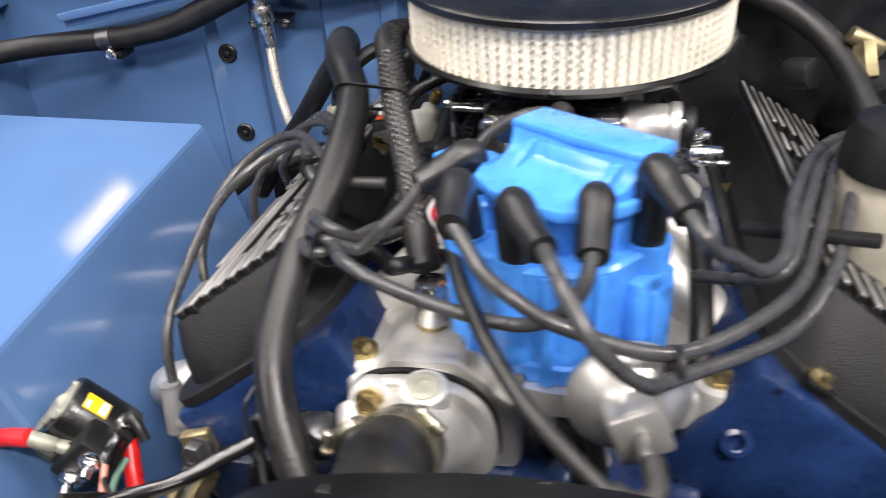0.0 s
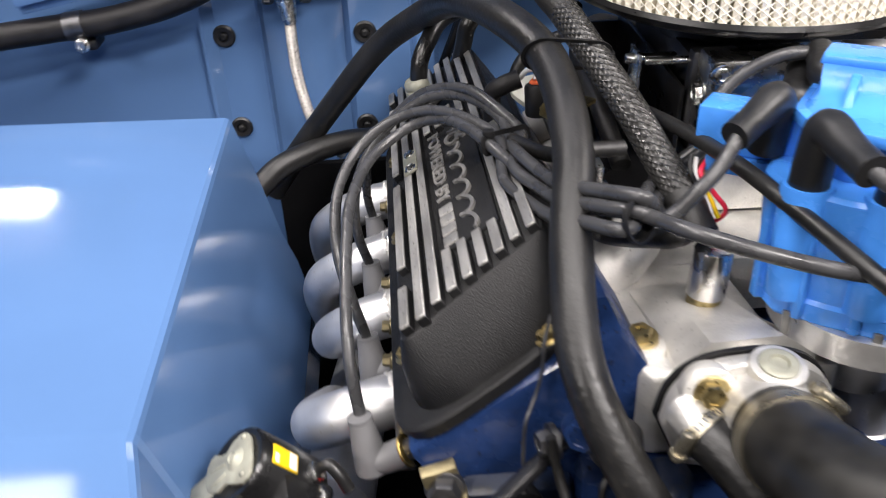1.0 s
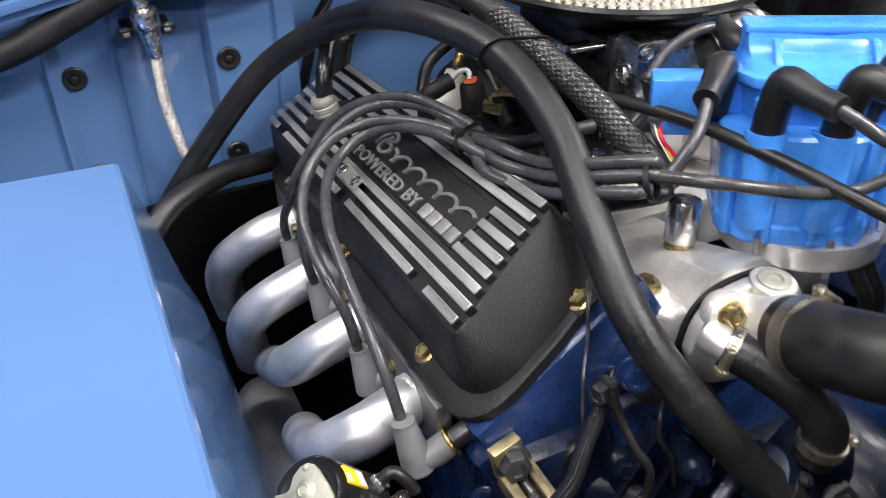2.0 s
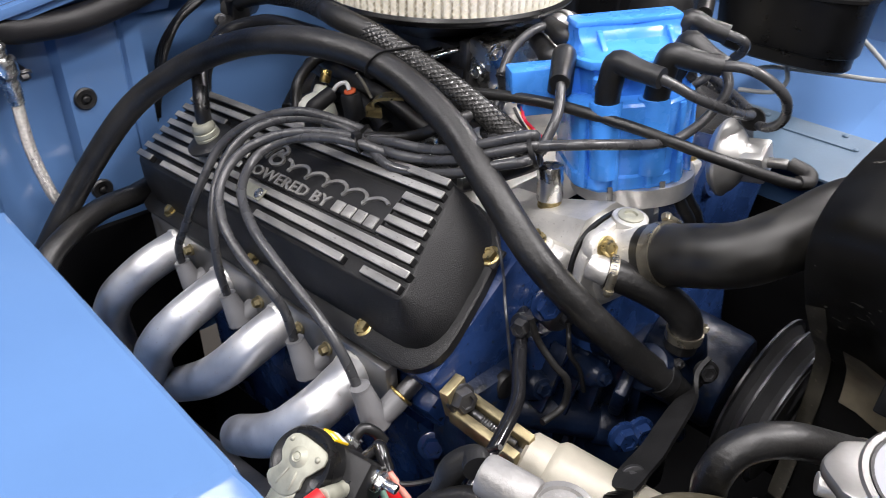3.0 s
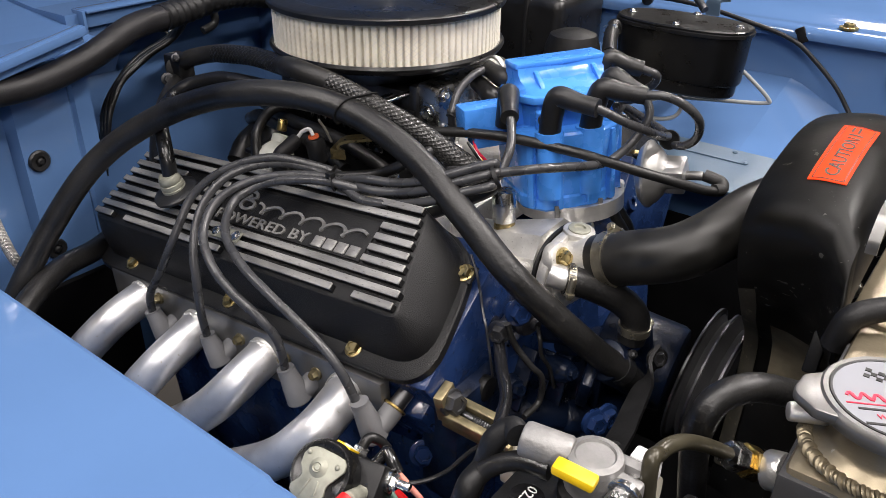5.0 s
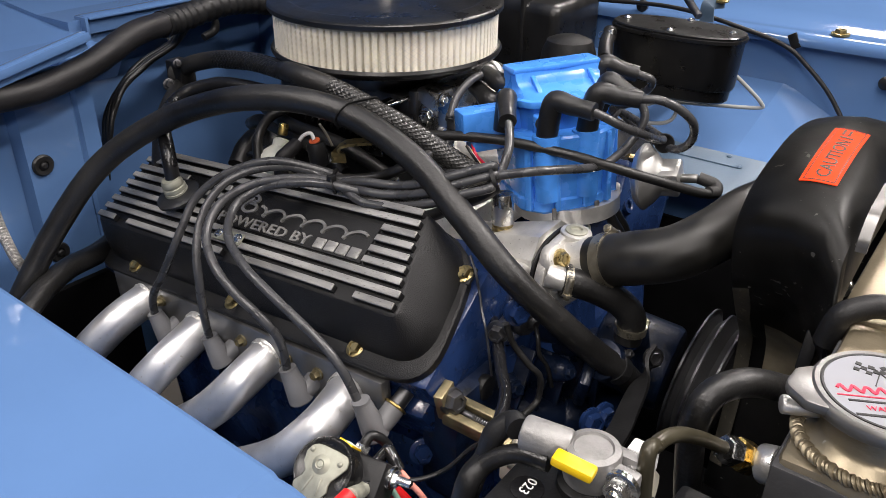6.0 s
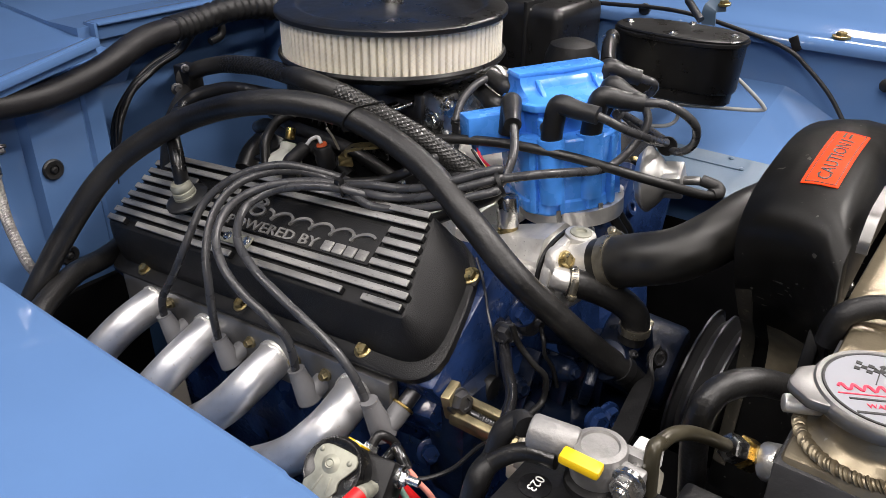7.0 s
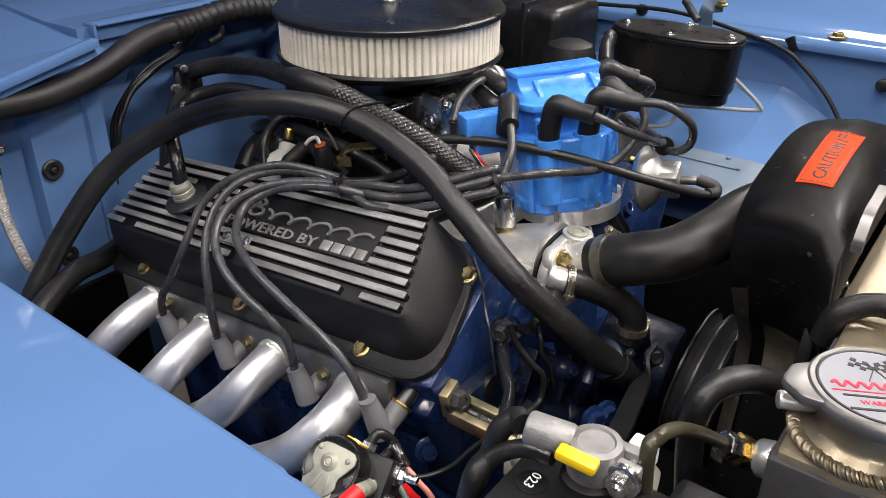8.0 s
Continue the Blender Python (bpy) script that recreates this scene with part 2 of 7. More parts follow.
def loft(rings, caps=True, closed=True):
    """Skin a row of rings that have the same count of points."""
    bm = bmesh.new()
    vs = [[bm.verts.new(p) for p in r] for r in rings]
    n = len(vs[0])
    for a, b in zip(vs, vs[1:]):
        for i in range(n if closed else n - 1):
            j = (i + 1) % n
            bm.faces.new((a[i], a[j], b[j], b[i]))
    if caps and closed:
        bm.faces.new(vs[0][::-1])
        bm.faces.new(vs[-1])
    return bm


def extrude(profile, axis, a, b, bevel=0.0):
    """Extrude a flat outline (pairs in the two other axes, in order xyz) along an axis."""
    def at(p, v):
        return {"x": (v, p[0], p[1]), "y": (p[0], v, p[1]), "z": (p[0], p[1], v)}[axis]
    bm = loft([[at(p, a) for p in profile], [at(p, b) for p in profile]])
    bmesh.ops.recalc_face_normals(bm, faces=bm.faces)
    return bevelled(bm, bevel)


def frame_to(p0, p1):
    """The frame at p0 whose z axis points to p1."""
    d = Vector(p1) - Vector(p0)
    return Matrix.Translation(p0) @ d.to_track_quat("Z", "Y").to_matrix().to_4x4()


def lathe(profile, n=32, m=I4):
    """Turn pairs of (radius, height) round z, in the frame m."""
    rings = []
    for r, z in profile:
        r = max(r, 1e-5)
        rings.append([(r * math.cos(2 * math.pi * k / n), r * math.sin(2 * math.pi * k / n), z) for k in range(n)])
    return moved(loft(rings), m)


def rod(p0, p1, r, n=20, bevel=0.0015, r1=None):
    length = (Vector(p1) - Vector(p0)).length
    r1 = r if r1 is None else r1
    b = min(bevel, r * 0.5, length * 0.4)
    return lathe([(0, 0), (r - b, 0), (r - b * 0.3, b * 0.3), (r, b), (r1, length - b), (r1 - b * 0.3, length - b * 0.3), (r1 - b, length), (0, length)], n, frame_to(p0, p1))


def spline(pts, per=10):
    """A smooth line through a few points."""
    P = [Vector(p) for p in pts]
    if len(P) < 3:
        return P
    Q = [2 * P[0] - P[1]] + P + [2 * P[-1] - P[-2]]
    out = []
    for i in range(1, len(Q) - 2):
        p0, p1, p2, p3 = Q[i - 1:i + 3]
        for k in range(per):
            t = k / per
            out.append(0.5 * (2 * p1 + (p2 - p0) * t + (2 * p0 - 5 * p1 + 4 * p2 - p3) * t * t + (3 * p1 - p0 - 3 * p2 + p3) * t ** 3))
    out.append(P[-1])
    return out


def tube(pts, r, n=14, per=10, radii=None, ripple=0.0, every=2):
    """A hose or cable swept along a smooth line. ripple: the depth of a corrugation."""
    line = spline(pts, per)
    rings, up = [], None
    for i, p in enumerate(line):
        d = (line[min(i + 1, len(line) - 1)] - line[max(i - 1, 0)]).normalized()
        if up is None:
            up = d.orthogonal().normalized()
        up = (up - d * up.dot(d)).normalized()
        side = d.cross(up)
        rr = r
        if radii:
            f = i / (len(line) - 1) * (len(radii) - 1)
            k = min(int(f), len(radii) - 2)
            rr = radii[k] + (radii[k + 1] - radii[k]) * (f - k)
        if ripple and (i // every) % 2:
            rr -= ripple
        rings.append([p + (up * math.cos(2 * math.pi * k / n) + side * math.sin(2 * math.pi * k / n)) * rr for k in range(n)])
    return loft(rings)


def strip(pts, width, thick, up=(0, 0, 1), per=8):
    """A flat band swept along a smooth line."""
    line = spline(pts, per)
    rings = []
    for i, p in enumerate(line):
        d = (line[min(i + 1, len(line) - 1)] - line[max(i - 1, 0)]).normalized()
        side = d.cross(Vector(up)).normalized()
        nn = side.cross(d)
        rings.append([p + side * a * width / 2 + nn * b * thick / 2 for a, b in ((-1, -1), (1, -1), (1, 1), (-1, 1))])
    return loft(rings)


def weave(pts, r, turns, sign, count, width, per=24):
    """Flat strands wound round a hose in one sense."""
    line = spline(pts, per)
    frames, up, run = [], None, 0.0
    for i, p in enumerate(line):
        d = (line[min(i + 1, len(line) - 1)] - line[max(i - 1, 0)]).normalized()
        up = d.orthogonal().normalized() if up is None else (up - d * up.dot(d)).normalized()
        run += (p - line[i - 1]).length if i else 0.0
        frames.append((p, d, up, d.cross(up), run))
    vs, fs = [], []
    for k in range(count):
        for i, (p, d, u, s, run) in enumerate(frames):
            a = 2 * math.pi * (k / count + sign * run * turns)
            out = u * math.cos(a) + s * math.sin(a)
            along = (d + (s * math.cos(a) - u * math.sin(a)) * sign * 2 * math.pi * r * turns).normalized()
            side = along.cross(out) * width / 2
            vs += [p + out * r - side, p + out * (r + 0.0005), p + out * r + side]
            if i:
                b = len(vs) - 6
                fs += [(b, b + 1, b + 4, b + 3), (b + 1, b + 2, b + 5, b + 4)]
    me = bpy.data.meshes.new("weave")
    me.from_pydata(vs, [], fs)
    bm = bmesh.new()
    bm.from_mesh(me)
    bpy.data.meshes.remove(me)
    return bm


def hexhead(p, d, r=0.007, h=0.006, washer=0.0):
    """A hexagon bolt head on a face at p, with its axis along d."""
    p, d = Vector(p), Vector(d).normalized()
    m = frame_to(p, p + d)
    a = lathe([(0, -0.002), (r, -0.002), (r, h * 0.7), (r * 0.86, h), (r * 0.55, h), (r * 0.5, h * 0.86), (0, h * 0.86)], 6, m)
    w = washer or r * 1.35
    return join(a, lathe([(0, -0.002), (w, -0.002), (w, h * 0.18), (w * 0.9, h * 0.25), (0, h * 0.25)], 20, m))


def rounded(s0, s1, y0a, y1a, y0b, y1b, rad, n=6):
    """A four-cornered outline with rounded corners: at s0 it runs from y0a to y1a, at s1 from y0b to y1b."""
    c = [Vector((s0, y0a)), Vector((s1, y0b)), Vector((s1, y1b)), Vector((s0, y1a))]
    out = []
    for i in range(4):
        r = rad[i] if isinstance(rad, (tuple, list)) else rad
        p, a, b = c[i], (c[i - 1] - c[i]).normalized(), (c[(i + 1) % 4] - c[i]).normalized()
        for k in range(n + 1):
            t = k / n
            out.append(p + a * r * (1 - t) ** 2 + b * r * t ** 2)
    return out


def band(p0, p1, r, material, parent, screw=None, slots=False):
    """A worm-drive hose clamp round a hose from p0 to p1."""
    m = frame_to(p0, p1)
    length = (Vector(p1) - Vector(p0)).length
    ring = part("hose_clamp", lathe([(r - 0.001, 0), (r + 0.0012, 0), (r + 0.0012, length), (r - 0.001, length), (r - 0.001, 0)], 32, m), material, parent, "steel worm-drive hose clamp")
    if slots:
        cuts = [moved(box(-0.0004, 0.0004, -0.0006, 0.0006, length * 0.22, length * 0.78, 0), m @ Euler((0, 0, 0.21 * n)).to_matrix().to_4x4() @ Matrix.Translation((r + 0.0012, 0, 0))) for n in range(30)]
        part("slot_row", join(*cuts), STEEL_DARK, ring, "dark slots of the clamp band")
    if screw:
        q = m @ Vector((r * math.cos(screw), r * math.sin(screw), length / 2))
        t = m.to_3x3() @ Vector((-math.sin(screw), math.cos(screw), 0))
        o = (m.to_3x3() @ Vector((math.cos(screw), math.sin(screw), 0))) * 0.004
        part("clamp_screw", join(rod(q + o - t * 0.011, q + o + t * 0.008, 0.0038, 12), hexhead(q + o + t * 0.008, t, 0.0036, 0.004)), material, ring)
    return ring


def lettering(text, size, m, depth=0.0006, bold=0.0):
    """Raised letters in the frame m: x along the line, y up, from the line's start."""
    cu = bpy.data.curves.new("letters", "FONT")
    cu.body, cu.size, cu.extrude, cu.resolution_u, cu.offset = text, size, depth, 2, bold
    ob = bpy.data.objects.new("letters", cu)
    scene.collection.objects.link(ob)
    bpy.context.view_layer.update()
    me = bpy.data.meshes.new_from_object(ob.evaluated_get(bpy.context.evaluated_depsgraph_get()))
    bm = bmesh.new()
    bm.from_mesh(me)
    bpy.data.objects.remove(ob)
    bpy.data.meshes.remove(me)
    bpy.data.curves.remove(cu)
    return moved(bm, m)


def fitted_letters(text, x0, x1, y0, y1, m, depth=0.0006, bold=0.0):
    """Raised letters stretched to fill a box in the frame m."""
    bm = lettering(text, 1.0, I4, 0.0, bold)
    lo = [min(v.co[i] for v in bm.verts) for i in (0, 1)]
    hi = [max(v.co[i] for v in bm.verts) for i in (0, 1)]
    kx, ky = (x1 - x0) / (hi[0] - lo[0]), (y1 - y0) / (hi[1] - lo[1])
    top = bmesh.ops.extrude_face_region(bm, geom=bm.faces[:])["geom"]
    bmesh.ops.translate(bm, vec=(0, 0, 1), verts=[v for v in top if isinstance(v, bmesh.types.BMVert)])
    return moved(bm, m @ Matrix.Translation((x0 - lo[0] * kx, y0 - lo[1] * ky, 0)) @ Matrix.Diagonal((kx, ky, depth, 1)))


# ---- the hall ----
solo("floor", box(-6, 6, -6, 6, -0.1, 0, 0), CONCRETE, "grey concrete hall floor", "floor", kind="structure")
for nm, b in (("wall_north", (-6, 6, 6, 6.15)), ("wall_south", (-6, 6, -6.15, -6)), ("wall_east", (6, 6.15, -6, 6)), ("wall_west", (-6.15, -6, -6, 6))):
    solo(nm, box(*b, 0, 3.6, 0), PLASTER, "plain white hall wall", "wall", kind="structure")
solo("ceiling", box(-6.15, 6.15, -6.15, 6.15, 3.6, 3.75, 0), PLASTER, "plain white hall ceiling", "ceiling", kind="structure")

# ---- the engine bay ----
FW, FR = 0.485, 0.655   # the firewall's outer panel, and its recess behind the engine
wall = thing("firewall", (0, 0.55, 0.45), label="light blue painted steel firewall with pressed vertical folds", category="firewall", kind="structure")
prof = [(-0.84, FW + 0.012), (-0.4965, FW + 0.012), (-0.4945, FW + 0.004), (-0.4905, FW + 0.004), (-0.477, FW + 0.012), (-0.428, FW + 0.012), (-0.424, FW + 0.008), (-0.420, FW + 0.012),
        (-0.328, FW + 0.012), (-0.320, FW), (-0.251, FW), (-0.247, FW + 0.004), (-0.243, FW), (-0.222, FW), (-0.206, FR), (0.2, FR), (0.215, FW), (0.84, FW), (0.84, 0.70), (-0.84, 0.70)]
part("panel", extrude(prof, "z", 0.45, 1.100), BODY, wall, smooth=False)
lip = join(box(-0.45, 0.0, 0.0, 0.014, -0.002, 0.002, 0.001), box(-0.45, 0.0, -0.002, 0.0015, -0.008, 0.002, 0.0008), box(-0.45, -0.004, 0.005, 0.009, -0.018, 0.0, 0.0008))
part("cowl_lip", moved(lip, Matrix.Translation((-0.232, 0.447, 1.130)) @ Euler((0, radians(-11), 0)).to_matrix().to_4x4()), BODY, wall)
part("recess_lip", join(box(-0.157, 0.66, 0.570, 0.60, 1.114, 1.118, 0.0015), box(-0.157, 0.66, 0.577, 0.60, 1.095, 1.116, 0.001), box(-0.1625, -0.158, 0.572, 0.598, 1.090, 1.118, 0.001)), BODY, wall)
part("cowl_top", extrude([(0.462, 1.098), (0.53, 1.098), (0.62, 1.104), (0.95, 1.132), (0.95, 1.08), (0.62, 1.05), (0.49, 1.06)], "x", -0.84, -0.180), BODY, wall, smooth=False)
part("cowl_middle", extrude([(0.585, 1.1135), (0.66, 1.1130), (0.95, 1.138), (0.95, 1.08), (0.585, 1.08)], "x", -0.180, 0.84), BODY, wall, smooth=False)


def grommet(x, y, z, r=0.0135):
    ob = thing("grommet", (x, y, z), label="round black rubber plug in the blue firewall", category="grommet", group="firewall plugs")
    m = frame_to((x, y, z), (x, y - 1, z))
    part("flange", lathe([(0, -0.004), (r, -0.004), (r, 0.002), (r * 0.85, 0.004), (r * 0.5, 0.0035), (r * 0.45, 0.0015), (0, 0.0015)], 24, m), BOOT_BLACK, ob)
    part("button", lathe([(0, 0), (r * 0.32, 0), (r * 0.32, 0.005), (r * 0.2, 0.0065), (0, 0.0065)], 16, m), BLACK_MATT, ob)


for gx, gy, gz in ((-0.469, FW + 0.012, 0.977), (-0.303, FW, 0.978), (-0.309, FW, 0.860), (-0.467, FW + 0.012, 0.859)):
    grommet(gx, gy, gz)


def wheel_box(side):
    """The inner fender's wheel box, with its inner wall, and the fender's rail above it."""
    ob = thing("inner_fender", (side * 0.5, 0.1, 0.45), label="light blue painted inner fender with a flat-topped wheel box", category="inner fender", kind="structure")
    x0, x1 = (0.448, 0.80) if side < 0 else (0.385, 0.62)
    z0, z1 = (0.931, 0.938) if side < 0 else (0.925, 0.985)

    def sec(y, dx=0.0, dz=0.0):
        if side < 0:
            dz += 0.0245 * (y + 0.082) if y > -0.09 else 0.0
            dz -= 0.003
        low = ((-0.030, None), (-0.058, -0.34), (-0.058, -0.25), (-0.047, -0.19)) if side < 0 else ((0.16, None), (0.14, -0.30), (0.03, -0.20), (-0.02, -0.178))
        return [(side * (x0 + a + dx), y, 0.45 if b is None else z0 + b + dz) for a, b in low] + [(side * a, y, b) for a, b in ((x0 - 0.034 + dx, z0 - 0.150 + dz), (x0 - 0.018 + dx, z0 - 0.075 + dz), (x0 + dx, z0 - 0.006 + dz), (x0 + 0.002 + dx, z0 - 0.002 + dz), (x0 + 0.006 + dx, z0 + dz), (x1, z1 + dz), (x1 + 0.004, 0.45))]
    yb, yf = 0.352, (-0.082 if side < 0 else -0.135)
    part("wheel_box", loft([sec(yb), sec(yf + 0.006, 0, -0.004), sec(yf, 0.001, -0.006), sec(yf - 0.012, -0.002, -0.010), sec(yf - 0.11, -0.022, -0.060), sec(yf - 0.17, -0.02, -0.3)]), BODY, ob, angle=9)
    xw = x1 - 0.002 if side < 0 else x1 - 0.004
    part("fender_wall", box(min(side * xw, side * (xw + 0.012)), max(side * xw, side * (xw + 0.012)), -0.95, 0.62, 0.45, 1.06, 0.001), BODY, ob)
    wide = 0.2 if side < 0 else 0.32
    rail = [(xw - 0.016, 1.046), (xw - 0.017, 1.052), (xw - 0.014, 1.059), (xw - 0.007, 1.064), (xw + 0.002, 1.0655), (xw + 0.016, 1.0640), (xw + 0.030, 1.0655), (xw + 0.045, 1.0715), (xw + 0.10, 1.078), (xw + wide, 1.078 + (wide - 0.10) * 0.107), (xw + wide, 1.06), (xw + 0.06, 1.055), (xw, 1.048)]
    part("fender_rail", extrude([(side * a, b) for a, b in rail], "y", -0.95, 0.62), BODY, ob, angle=45)
    part("apron", box(min(side * 0.42, side * 0.64), max(side * 0.42, side * 0.64), -0.95, 0.5, 0.45, 0.47, 0), BODY_WORN, ob)
    return ob


wheel_box(-1)
wheel_box(1)
solo("front_panel", box(-0.84, 0.84, -0.62, -0.56, 0.4, 0.9, 0.004), BODY_WORN, "blue painted radiator support panel", "panel", kind="structure")
# Black sheet closing the bay below, added for the shade there.
solo("bay_floor", box(-0.84, 0.84, -0.62, 0.62, 0.36, 0.40, 0), DARK, "plain black sheet under the bay, in place of shaded chassis", "floor", kind="structure")

# the raised hood behind the bay: out of view, added to block lamp light
hood = thing("hood", (0, 0.73, 1.15), label="unseen light blue raised hood hinged at the cowl, added to block light", category="hood", kind="structure")
part("panel", extrude([(0.72, 1.165), (0.30, 2.12), (0.325, 2.14), (0.75, 1.17)], "x", -0.70, 0.70, 0.004), BODY, hood)
part("brace", extrude([(0.69, 1.20), (0.33, 2.02), (0.35, 2.05), (0.71, 1.21)], "x", -0.04, 0.04, 0.004), BODY, hood)

# ---- the engine ----
engine = thing("engine", (0, 0.15, -0.45), E, "dark blue enamelled V8 engine block with bare aluminium intake", "engine")
part("block", box(-0.17, 0.03, -0.105, 0.44, -0.45, -0.02, 0.01), ENGINE_BLUE, engine)
part("far_block", box(0.02, 0.17, 0.0, 0.44, -0.45, -0.021, 0.01), ENGINE_BLUE, engine)
part("crankcase", box(-0.24, 0.24, -0.08, 0.42, -0.3, -0.12, 0.02), ENGINE_BLUE, engine)
CL = E @ pose(-0.274, 0, 0, 0, -33, 0)
CR = E @ pose(0.274, 0, 0, 0, 33, 0)
EI = E.inverted()


def head(side):
    m = EI @ (CL if side < 0 else CR)
    k = 1 if side < 0 else -1
    a, b = sorted((-0.012 * k, 0.15 * k))
    h = box(a, b, -0.088, 0.445, -0.115, -0.006, 0.006)
    c, d = sorted((-0.03 * k, 0.02 * k))
    low = box(c, d, -0.075, 0.43, -0.115, -0.045, 0.008)
    part("cylinder_head", moved(join(h, low), m), ENGINE_BLUE, engine)


head(-1)
head(1)
manifold = part("intake_manifold", join(
    extrude([(-0.15, 0.0), (-0.145, 0.03), (-0.10, 0.046), (-0.05, 0.05), (0.05, 0.05), (0.10, 0.046), (0.145, 0.03), (0.15, 0.0)], "y", 0.03, 0.41, 0.006),
    extrude([(-0.148, -0.068), (-0.125, -0.098), (-0.008, -0.098), (-0.005, -0.082), (-0.034, -0.04), (-0.036, 0.04), (-0.148, 0.04)], "z", -0.02, 0.046, 0.006),
    extrude([(0.148, -0.050), (0.130, -0.078), (0.092, -0.078), (0.092, 0.04), (0.148, 0.04)], "z", 0.012, 0.046, 0.006),
    box(-0.06, 0.06, 0.10, 0.28, 0.05, 0.095, 0.012), loft([[(-0.115, -0.10, 0.0), (-0.112, -0.10, 0.05), (-0.095, -0.10, 0.070), (-0.05, -0.10, 0.072), (-0.028, -0.10, 0.056), (-0.02, -0.10, 0.0)], [(-0.118, -0.05, 0.0), (-0.112, -0.05, 0.05), (-0.095, -0.05, 0.064), (-0.06, -0.05, 0.064), (-0.045, -0.05, 0.052), (-0.04, -0.05, 0.0)], [(-0.12, 0.0, 0.0), (-0.115, 0.0, 0.046), (-0.10, 0.0, 0.050), (-0.07, 0.0, 0.050), (-0.055, 0.0, 0.046), (-0.05, 0.0, 0.0)]])), CAST, engine, "bare cast aluminium intake manifold")
for k in range(4):
    for sd in (-1, 1):
        yy = 0.345 - 0.111 * k
        part("runner", tube([(sd * 0.06, 0.16 + (yy - 0.16) * 0.3, 0.075), (sd * 0.10, yy * 0.8 + 0.03, 0.07), (sd * 0.145, yy, 0.03)], 0.021, 12), CAST, manifold)
part("front_deck", box(-0.12, 0.12, -0.098, 0.04, -0.06, -0.028, 0.004), ENGINE_BLUE, engine, "dark blue deck below the distributor")
for bx in (-0.126, 0.126):
    part("manifold_bolt", hexhead((bx, -0.066, 0.052), (bx * 1.5, -0.1, 1), 0.0085, 0.008), GOLD, manifold, "yellow zinc hexagon bolt")
    part("bolt_boss", rod((bx, -0.066, 0.02), (bx, -0.066, 0.051), 0.018, 20, 0.004), CAST, manifold)


